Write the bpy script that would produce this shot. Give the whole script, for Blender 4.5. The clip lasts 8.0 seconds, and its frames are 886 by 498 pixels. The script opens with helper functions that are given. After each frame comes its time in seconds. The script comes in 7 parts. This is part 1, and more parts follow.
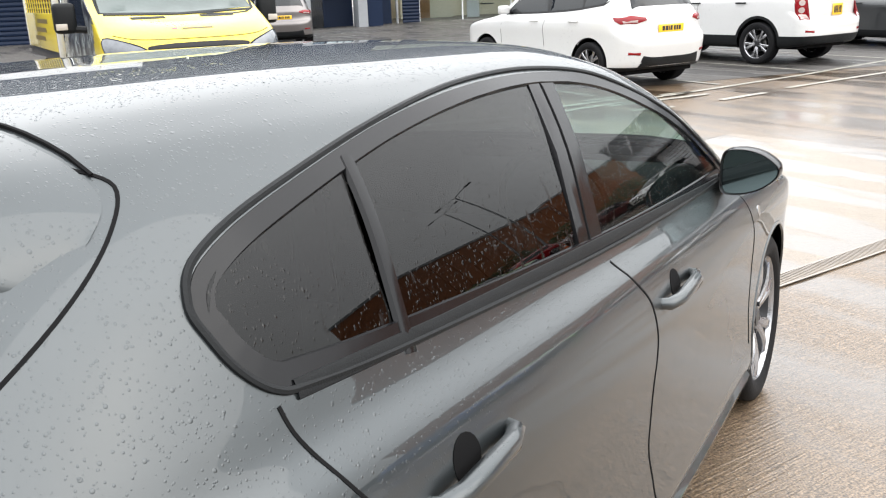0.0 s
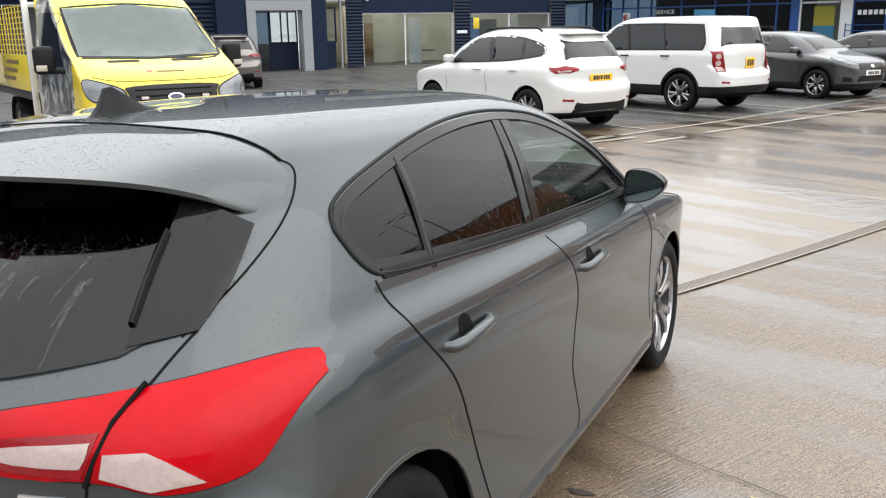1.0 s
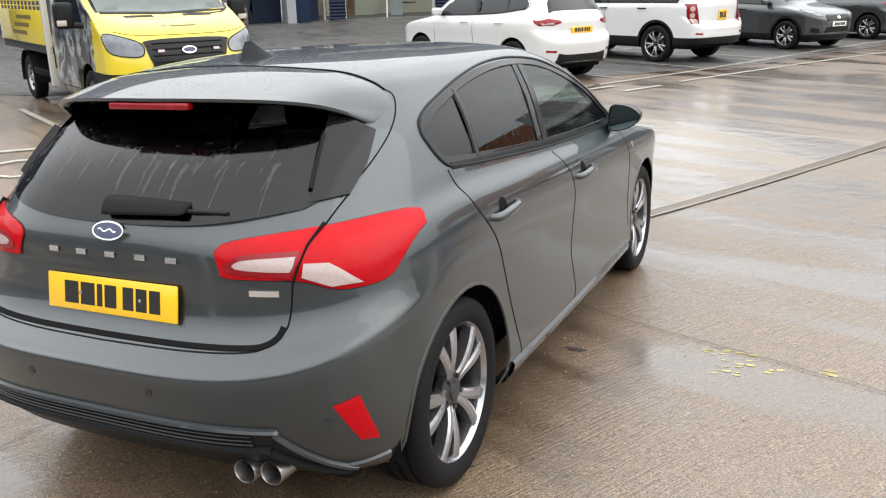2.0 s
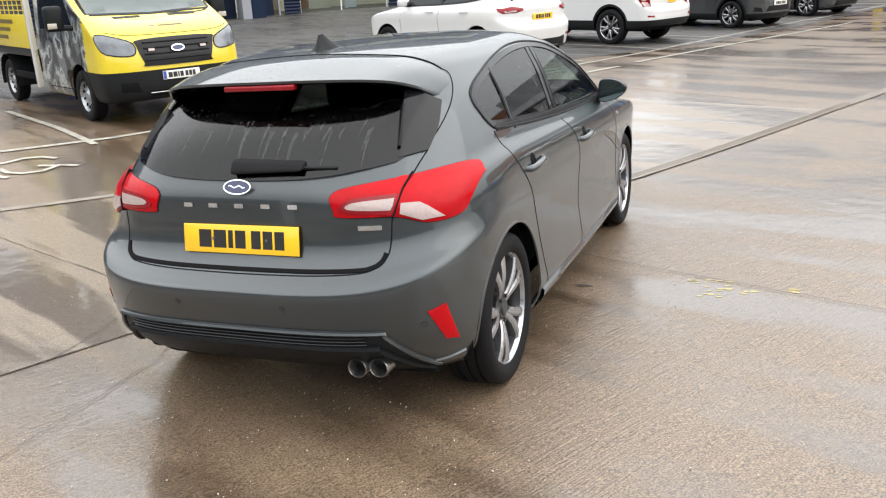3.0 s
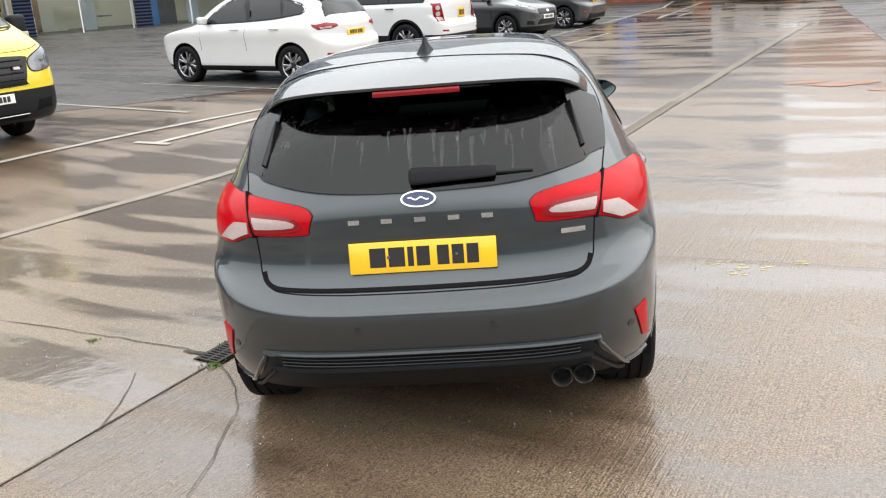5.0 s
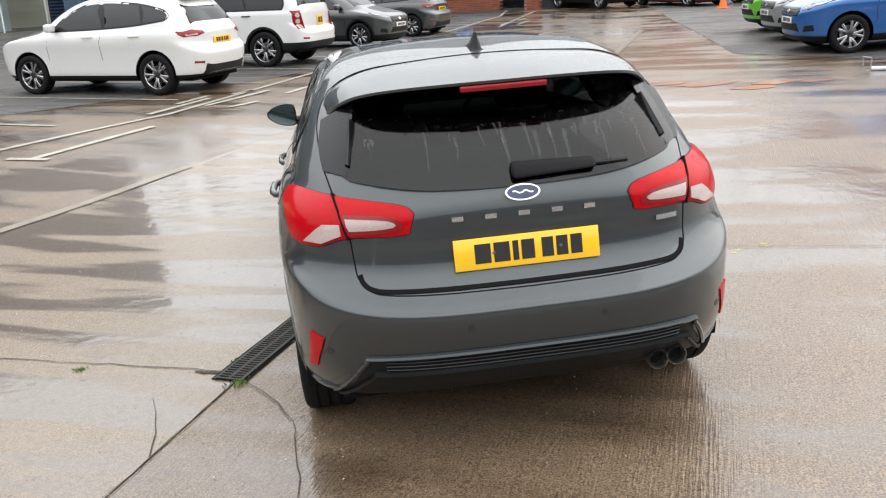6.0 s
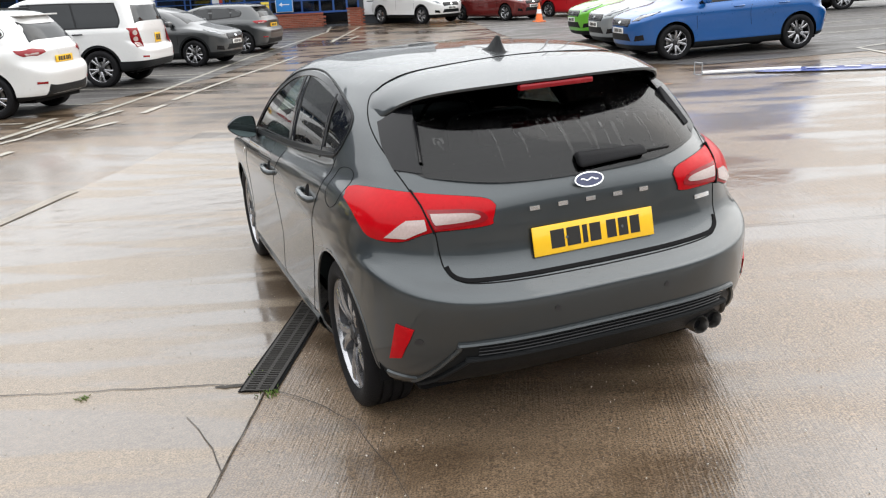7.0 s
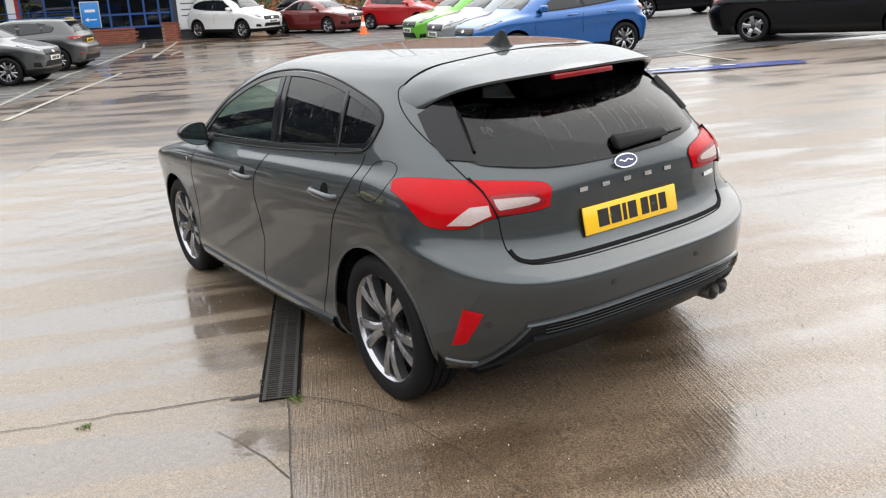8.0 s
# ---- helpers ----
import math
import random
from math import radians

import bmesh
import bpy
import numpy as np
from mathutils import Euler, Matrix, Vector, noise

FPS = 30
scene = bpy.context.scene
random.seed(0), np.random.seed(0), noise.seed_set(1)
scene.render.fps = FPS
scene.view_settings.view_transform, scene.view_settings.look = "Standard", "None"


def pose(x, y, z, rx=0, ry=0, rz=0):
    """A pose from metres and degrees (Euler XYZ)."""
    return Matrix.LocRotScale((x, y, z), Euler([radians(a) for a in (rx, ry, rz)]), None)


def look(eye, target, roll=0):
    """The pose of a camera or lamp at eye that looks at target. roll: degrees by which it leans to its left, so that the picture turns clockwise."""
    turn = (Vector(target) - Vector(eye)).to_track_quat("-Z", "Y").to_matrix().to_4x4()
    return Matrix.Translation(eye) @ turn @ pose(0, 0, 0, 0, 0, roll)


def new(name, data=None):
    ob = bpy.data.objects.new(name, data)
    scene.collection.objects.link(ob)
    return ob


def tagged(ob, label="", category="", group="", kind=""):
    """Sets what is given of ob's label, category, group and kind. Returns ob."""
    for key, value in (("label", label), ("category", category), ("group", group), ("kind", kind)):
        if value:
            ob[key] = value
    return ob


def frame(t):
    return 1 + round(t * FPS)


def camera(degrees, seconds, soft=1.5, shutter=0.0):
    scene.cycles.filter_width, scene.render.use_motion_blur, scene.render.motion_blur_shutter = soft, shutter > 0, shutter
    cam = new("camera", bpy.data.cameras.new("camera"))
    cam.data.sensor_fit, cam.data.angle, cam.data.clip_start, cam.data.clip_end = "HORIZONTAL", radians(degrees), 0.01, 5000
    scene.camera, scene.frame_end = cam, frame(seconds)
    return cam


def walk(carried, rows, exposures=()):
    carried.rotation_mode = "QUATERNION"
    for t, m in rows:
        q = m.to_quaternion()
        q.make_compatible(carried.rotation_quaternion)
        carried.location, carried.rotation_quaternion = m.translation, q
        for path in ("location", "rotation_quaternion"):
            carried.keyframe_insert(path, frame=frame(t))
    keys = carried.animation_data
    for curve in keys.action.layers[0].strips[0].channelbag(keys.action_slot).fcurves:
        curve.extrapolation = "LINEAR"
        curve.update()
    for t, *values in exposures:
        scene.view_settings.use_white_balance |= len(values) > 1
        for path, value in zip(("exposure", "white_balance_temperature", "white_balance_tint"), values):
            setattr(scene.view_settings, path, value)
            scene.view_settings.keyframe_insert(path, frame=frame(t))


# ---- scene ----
cam = camera(55.0, 8.0, soft=1.2)
PATH = [
    (0, (1.421, 0.215, 1.478), (0.413, 1.867, 0.969), -2.9),
    (0.5, (1.553, -0.233, 1.525), (0.644, 1.511, 1.163), -3.6),
    (1, (1.747, -0.664, 1.521), (0.856, 1.077, 1.103), -1.9),
    (1.5, (1.862, -1.144, 1.517), (1.015, 0.602, 1.033), -1.7),
    (1.7, (1.927, -1.34, 1.536), (1.076, 0.399, 1.035), -1.8),
    (2.8, (1.994, -2.325, 1.568), (1.24, -0.558, 1.013), -3.7),
    (3, (1.926, -2.467, 1.586), (1.184, -0.694, 1.036), -4.0),
    (3.5, (1.596, -2.61, 1.579), (0.907, -0.805, 1.062), -4.7),
    (4, (1.202, -2.67, 1.612), (0.673, -0.814, 1.088), -4.6),
    (4.5, (0.767, -2.717, 1.627), (0.423, -0.822, 1.088), -4.4),
    (4.7, (0.596, -2.711, 1.623), (0.32, -0.807, 1.076), -4.6),
    (6, (-0.632, -2.654, 1.637), (-0.403, -0.749, 1.075), -4.6),
    (6.5, (-1.09, -2.591, 1.647), (-0.655, -0.722, 1.086), -4.7),
    (7, (-1.587, -2.595, 1.67), (-0.944, -0.786, 1.109), -5.0),
    (7.5, (-2.003, -2.447, 1.651), (-1.161, -0.722, 1.089), -5.2),
    (8, (-2.442, -2.257, 1.67), (-1.414, -0.638, 1.103), -5.3),
]
CAR = pose(0, 2.14, 0) @ pose(0, 0, 0, -1.6, -1.9, 0) @ pose(0, -2.14, 0)
walk(cam, [(t, CAR @ look(eye, target, roll)) for t, eye, target, roll in PATH], [(0.0, 0.32), (0.5, 0.16), (1.0, -0.10), (3.0, 0.04), (4.7, 0.02), (6.0, -0.11), (8.0, -0.14)])

# ---- sky and sun ----
world = bpy.data.worlds.new("overcast_sky")
scene.world = world
world.use_nodes = True
wn = world.node_tree
sky = wn.nodes.new("ShaderNodeTexSky")
sky.sky_type, sky.sun_disc, sky.sun_elevation, sky.sun_rotation = "NISHITA", False, radians(39), radians(80)
sky.dust_density, sky.air_density = 4.0, 1.5
# a layer of cloud, thicker and darker towards the horizon
gaze = wn.nodes.new("ShaderNodeTexCoord")
split = wn.nodes.new("ShaderNodeSeparateXYZ")
climb = wn.nodes.new("ShaderNodeMapRange")
climb.inputs["From Min"].default_value, climb.inputs["From Max"].default_value = 0.0, 0.62
clouds = wn.nodes.new("ShaderNodeTexNoise")
clouds.inputs["Scale"].default_value, clouds.inputs["Detail"].default_value = 2.2, 5
veil = wn.nodes.new("ShaderNodeMath")
veil.operation = "MULTIPLY_ADD"
veil.inputs[1].default_value = 0.7
shade = wn.nodes.new("ShaderNodeMix")
shade.data_type = "RGBA"
shade.inputs["A"].default_value, shade.inputs["B"].default_value = (6.5, 6.8, 7.1, 1), (20.6, 20.8, 21.0, 1)
soft_sky = wn.nodes.new("ShaderNodeMix")
soft_sky.data_type, soft_sky.inputs["Factor"].default_value = "RGBA", 0.9
wn.links.new(gaze.outputs["Generated"], split.inputs[0])
wn.links.new(gaze.outputs["Generated"], clouds.inputs["Vector"])
wn.links.new(split.outputs["Z"], climb.inputs["Value"])
wn.links.new(clouds.outputs["Fac"], veil.inputs[0])
wn.links.new(climb.outputs[0], veil.inputs[2])
lower = wn.nodes.new("ShaderNodeMath")
lower.operation = "SUBTRACT"
lower.inputs[1].default_value = 0.35
wn.links.new(veil.outputs[0], lower.inputs[0])
wn.links.new(lower.outputs[0], shade.inputs["Factor"])
wn.links.new(sky.outputs[0], soft_sky.inputs["A"])
# the cloud is thinner and brighter round the sun
toward = wn.nodes.new("ShaderNodeVectorMath")
toward.operation = "DOT_PRODUCT"
toward.inputs[1].default_value = Vector((15.0, 2.6, 12.3)).normalized()
halo = wn.nodes.new("ShaderNodeMapRange")
halo.interpolation_type = "SMOOTHSTEP"
halo.inputs["From Min"].default_value, halo.inputs["From Max"].default_value = 0.3, 1.0
halo.inputs["To Min"].default_value, halo.inputs["To Max"].default_value = 0.0, 1.0
bright = wn.nodes.new("ShaderNodeMix")
bright.data_type, bright.blend_type, bright.inputs["Factor"].default_value = "RGBA", "ADD", 1.0
wn.links.new(gaze.outputs["Generated"], toward.inputs[0])
wn.links.new(toward.outputs["Value"], halo.inputs["Value"])
wn.links.new(shade.outputs["Result"], bright.inputs["A"])
wn.links.new(halo.outputs[0], bright.inputs["B"])
wn.links.new(bright.outputs["Result"], soft_sky.inputs["B"])
wn.links.new(soft_sky.outputs["Result"], wn.nodes["Background"].inputs["Color"])
wn.nodes["Background"].inputs["Strength"].default_value = 0.15
sun = new("sun", bpy.data.lights.new("sun", "SUN"))
sun.data.energy, sun.data.angle, sun.data.color = 0.8, radians(60), (1.0, 0.97, 0.93)
sun.matrix_world = look((15.0, 2.6, 12.3), (0, 0, 0))

# ---- helpers of this scene ----
from mathutils.bvhtree import BVHTree
from mathutils.geometry import delaunay_2d_cdt


def lerp(a, b, k):
    return a + (b - a) * k


def step(a, b, x):
    k = min(1.0, max(0.0, (x - a) / (b - a)))
    return k * k * (3 - 2 * k)


def catmull(pts, k):
    """A smooth curve through the points, at the index k."""
    n = len(pts)
    i = min(n - 2, max(0, int(k)))
    f = k - i
    p0, p1, p2, p3 = pts[max(0, i - 1)], pts[i], pts[i + 1], pts[min(n - 1, i + 2)]
    return [0.5 * (2 * b + (c - a) * f + (2 * a - 5 * b + 4 * c - d) * f * f + (3 * b - a - 3 * c + d) * f ** 3) for a, b, c, d in zip(p0, p1, p2, p3)]


def smooth(pts, per=8, closed=False):
    """Dense points of a smooth curve through pts; a point given twice in a row makes a corner."""
    out = []
    ring = list(pts)
    if closed:
        ring = [pts[-1]] + ring + [pts[0], pts[1]]
    span = range(1, len(ring) - 2) if closed else range(len(ring) - 1)
    for i in span:
        if (Vector(ring[i]) - Vector(ring[i + 1])).length < 1e-6:
            continue
        out += [tuple(catmull(ring, i + j / per)) for j in range(per)]
    if not closed:
        out.append(tuple(ring[-1]))
    return out


def mesh_of(bm, name, material, shade=True):
    me = bpy.data.meshes.new(name)
    bm.to_mesh(me)
    bm.free()
    for m in (material if isinstance(material, (list, tuple)) else [material]):
        me.materials.append(m)
    if shade:
        me.shade_smooth()
        me.set_sharp_from_angle(angle=radians(42))
    return me


def part(name, bm, material, parent, label="", shade=True, m=None):
    me = bm if isinstance(bm, bpy.types.Mesh) else mesh_of(bm, name, material, shade)
    ob = new(name, me)
    ob.parent = parent
    if m is not None:
        ob.matrix_basis = m
    if label:
        ob["label"] = label
    return ob


def thing(name, label, category, m=None, group="", kind=""):
    ob = new(name)
    ob.empty_display_size = 0.1
    if m is not None:
        ob.matrix_basis = m
    return tagged(ob, label, category, group, kind)


def box(bm, x0, x1, y0, y1, z0, z1, bevel=0.0, seg=2):
    v = [bm.verts.new((x, y, z)) for x in (x0, x1) for y in (y0, y1) for z in (z0, z1)]
    faces = [bm.faces.new([v[i] for i in q]) for q in ((0, 1, 3, 2), (4, 6, 7, 5), (0, 4, 5, 1), (2, 3, 7, 6), (0, 2, 6, 4), (1, 5, 7, 3))]
    if bevel > 0:
        edges = {e for f in faces for e in f.edges}
        bmesh.ops.bevel(bm, geom=list(edges), offset=bevel, segments=seg, affect="EDGES", profile=0.5)
    return bm


def boxed(*a, **k):
    return box(bmesh.new(), *a, **k)


def tube(bm, path, r, n=8, cap=True):
    """A round bar along the path; r is a number or one for each point."""
    rings = []
    path = [Vector(p) for p in path]
    for i, p in enumerate(path):
        d = (path[min(i + 1, len(path) - 1)] - path[max(i - 1, 0)]).normalized()
        a = d.orthogonal().normalized() if i == 0 else (a - d * a.dot(d)).normalized()
        b = d.cross(a)
        q = r[i] if isinstance(r, (list, tuple)) else r
        rings.append([bm.verts.new(p + (a * math.cos(t) + b * math.sin(t)) * q) for t in (2 * math.pi * j / n for j in range(n))])
    for u, v in zip(rings, rings[1:]):
        for j in range(n):
            bm.faces.new((u[j], u[(j + 1) % n], v[(j + 1) % n], v[j]))
    if cap:
        bm.faces.new(rings[0][::-1])
        bm.faces.new(rings[-1])
    return bm


def lathe(bm, prof, n=32, axis="X"):
    """A turned form: prof holds (radius, distance along the axis)."""
    rings = []
    for r, d in prof:
        ring = []
        for j in range(n):
            t = 2 * math.pi * j / n
            c, s = r * math.cos(t), r * math.sin(t)
            ring.append(bm.verts.new((d, c, s) if axis == "X" else (c, s, d)))
        rings.append(ring)
    for u, v in zip(rings, rings[1:]):
        for j in range(n):
            bm.faces.new((u[j], u[(j + 1) % n], v[(j + 1) % n], v[j]))
    bmesh.ops.remove_doubles(bm, verts=bm.verts, dist=1e-5)
    bmesh.ops.recalc_face_normals(bm, faces=bm.faces)
    return bm


def inside(p, poly):
    x, y = p
    hit = False
    for (x0, y0), (x1, y1) in zip(poly, poly[1:] + poly[:1]):
        if (y0 > y) != (y1 > y) and x < (x1 - x0) * (y - y0) / (y1 - y0) + x0:
            hit = not hit
    return hit


# ---- materials ----
def rain_beads(nt, where, amount, flat=True):
    """Relief of rain beads in two sizes; on paint they sit where the surface faces up."""
    def node(kind, **k):
        n = nt.nodes.new("ShaderNode" + kind)
        for a, v in k.items():
            n.inputs[a.replace("_", " ")].default_value = v
        return n

    def calc(op, a, c):
        n = nt.nodes.new("ShaderNodeMath")
        n.operation = op
        for i, v in enumerate((a, c)):
            if isinstance(v, (int, float)):
                n.inputs[i].default_value = v
            else:
                nt.links.new(v, n.inputs[i])
        return n.outputs[0]

    total = None
    for scale, share, high in ((115, 0.62, 0.8), (240, 0.5, 0.5)):
        v = node("TexVoronoi", Scale=scale)
        nt.links.new(where, v.inputs["Vector"])
        sep = node("SeparateColor")
        nt.links.new(v.outputs["Color"], sep.inputs[0])
        radius = calc("MULTIPLY", calc("MAXIMUM", calc("SUBTRACT", sep.outputs[0], share), 0.0), 0.95)
        lens = calc("MAXIMUM", calc("SUBTRACT", radius, v.outputs["Distance"]), 0.0)
        bead = calc("MULTIPLY", calc("POWER", calc("MULTIPLY", lens, 4.0), 0.5), high)
        total = bead if total is None else calc("ADD", total, bead)
    if flat:
        geo, sp, face = node("NewGeometry"), node("SeparateXYZ"), node("MapRange", From_Min=0.18, From_Max=0.55)
        nt.links.new(geo.outputs["Normal"], sp.inputs[0])
        nt.links.new(sp.outputs["Z"], face.inputs["Value"])
        total = calc("MULTIPLY", total, face.outputs[0])
    bump = node("Bump", Strength=amount, Distance=0.0022)
    nt.links.new(total, bump.inputs["Height"])
    return bump.outputs[0]


def mat(name, base, rough=0.5, metal=0.0, vary=0.12, scale=6.0, bump=0.0, bump_scale=60.0, coat=0.0, coat_rough=0.03, spec=0.5, rough_vary=0.1, island=0.0, beads=0.0):
    """A surface with colour and gloss that vary at two scales, fine relief and an optional clear coat."""
    m = bpy.data.materials.new(name)
    m.use_nodes = True
    nt = m.node_tree
    b = nt.nodes["Principled BSDF"]
    b.inputs["Metallic"].default_value, b.inputs["Specular IOR Level"].default_value = metal, spec
    b.inputs["Coat Weight"].default_value, b.inputs["Coat Roughness"].default_value = coat, coat_rough
    co = nt.nodes.new("ShaderNodeTexCoord")
    n1, n2 = nt.nodes.new("ShaderNodeTexNoise"), nt.nodes.new("ShaderNodeTexNoise")
    n1.inputs["Scale"].default_value, n1.inputs["Detail"].default_value = scale * 0.25, 4
    n2.inputs["Scale"].default_value, n2.inputs["Detail"].default_value = scale * 4, 6
    for n in (n1, n2):
        nt.links.new(co.outputs["Object"], n.inputs["Vector"])
    mix = nt.nodes.new("ShaderNodeMath")
    mix.operation = "MULTIPLY_ADD"
    mix.inputs[1].default_value = 0.5
    half = nt.nodes.new("ShaderNodeMath")
    half.operation = "MULTIPLY"
    half.inputs[1].default_value = 0.5
    nt.links.new(n2.outputs["Fac"], half.inputs[0])
    nt.links.new(n1.outputs["Fac"], mix.inputs[0])
    nt.links.new(half.outputs[0], mix.inputs[2])
    ramp = nt.nodes.new("ShaderNodeValToRGB")
    ramp.color_ramp.elements[0].position, ramp.color_ramp.elements[1].position = 0.3, 0.7
    ramp.color_ramp.elements[0].color = (*[c * (1 - vary) for c in base], 1)
    ramp.color_ramp.elements[1].color = (*[min(1, c * (1 + vary)) for c in base], 1)
    nt.links.new(mix.outputs[0], ramp.inputs[0])
    out = ramp.outputs[0]
    if island:
        geo, hsv = nt.nodes.new("ShaderNodeObjectInfo"), nt.nodes.new("ShaderNodeHueSaturation")
        rng = nt.nodes.new("ShaderNodeMapRange")
        rng.inputs["To Min"].default_value, rng.inputs["To Max"].default_value = 1 - island, 1 + island
        nt.links.new(geo.outputs["Random"], rng.inputs["Value"])
        nt.links.new(rng.outputs[0], hsv.inputs["Value"])
        nt.links.new(out, hsv.inputs["Color"])
        out = hsv.outputs[0]
    nt.links.new(out, b.inputs["Base Color"])
    rr = nt.nodes.new("ShaderNodeMapRange")
    rr.inputs["To Min"].default_value, rr.inputs["To Max"].default_value = max(0.0, rough - rough_vary), min(1, rough + rough_vary)
    nt.links.new(mix.outputs[0], rr.inputs["Value"])
    nt.links.new(rr.outputs[0], b.inputs["Roughness"])
    if bump:
        n3, bp = nt.nodes.new("ShaderNodeTexNoise"), nt.nodes.new("ShaderNodeBump")
        n3.inputs["Scale"].default_value, n3.inputs["Detail"].default_value = bump_scale, 5
        nt.links.new(co.outputs["Object"], n3.inputs["Vector"])
        bp.inputs["Strength"].default_value, bp.inputs["Distance"].default_value = min(1.0, bump * 100), 0.01
        nt.links.new(n3.outputs["Fac"], bp.inputs["Height"])
        nt.links.new(bp.outputs[0], b.inputs["Normal"])
    if beads:
        drops = rain_beads(nt, co.outputs["Object"], beads)
        nt.links.new(drops, b.inputs["Normal"])
        nt.links.new(drops, b.inputs["Coat Normal"])
    return m


def glass(name, tint, ior=1.5, rough=0.0, wet=0.0):
    """Thin pane: what is behind shows through the tint, and the surface mirrors by Fresnel."""
    m = bpy.data.materials.new(name)
    m.use_nodes = True
    nt = m.node_tree
    nt.nodes.remove(nt.nodes["Principled BSDF"])
    tr, gl, lw, mx = (nt.nodes.new("ShaderNode" + k) for k in ("BsdfTransparent", "BsdfGlossy", "LayerWeight", "MixShader"))
    tr.inputs["Color"].default_value = (*tint, 1)
    gl.inputs["Roughness"].default_value = rough
    lw.inputs["Blend"].default_value = 0.5
    steep, gain = nt.nodes.new("ShaderNodeMath"), nt.nodes.new("ShaderNodeMath")
    steep.operation, gain.operation = "POWER", "MULTIPLY_ADD"
    low = ((ior - 1) / (ior + 1)) ** 2
    steep.inputs[1].default_value, gain.inputs[1].default_value, gain.inputs[2].default_value = 5.0, 1 - low, low
    nt.links.new(lw.outputs["Facing"], steep.inputs[0])
    nt.links.new(steep.outputs[0], gain.inputs[0])
    if wet:
        co, n, run = nt.nodes.new("ShaderNodeTexCoord"), nt.nodes.new("ShaderNodeTexNoise"), nt.nodes.new("ShaderNodeMapRange")
        mp, mp2 = nt.nodes.new("ShaderNodeMapping"), nt.nodes.new("ShaderNodeMapping")
        mp.inputs["Scale"].default_value, mp2.inputs["Scale"].default_value = (1, 1, 0.12), (1.3, 1.3, 0.6)
        n.inputs["Scale"].default_value, n.inputs["Detail"].default_value = 38, 3
        # runs of water leave dull upright streaks between beads
        for k, v in zip(("From Min", "From Max", "To Min", "To Max"), (0.58, 0.72, rough, rough + 0.3)):
            run.inputs[k].default_value = v
        nt.links.new(co.outputs["Object"], mp.inputs[0])
        nt.links.new(co.outputs["Object"], mp2.inputs[0])
        nt.links.new(mp.outputs[0], n.inputs["Vector"])
        nt.links.new(n.outputs["Fac"], run.inputs["Value"])
        nt.links.new(run.outputs[0], gl.inputs["Roughness"])
        drops = rain_beads(nt, mp2.outputs[0], wet, False)
        nt.links.new(drops, gl.inputs["Normal"])
    nt.links.new(gain.outputs[0], mx.inputs[0])
    nt.links.new(tr.outputs[0], mx.inputs[1])
    nt.links.new(gl.outputs[0], mx.inputs[2])
    nt.links.new(mx.outputs[0], nt.nodes["Material Output"].inputs["Surface"])
    return m


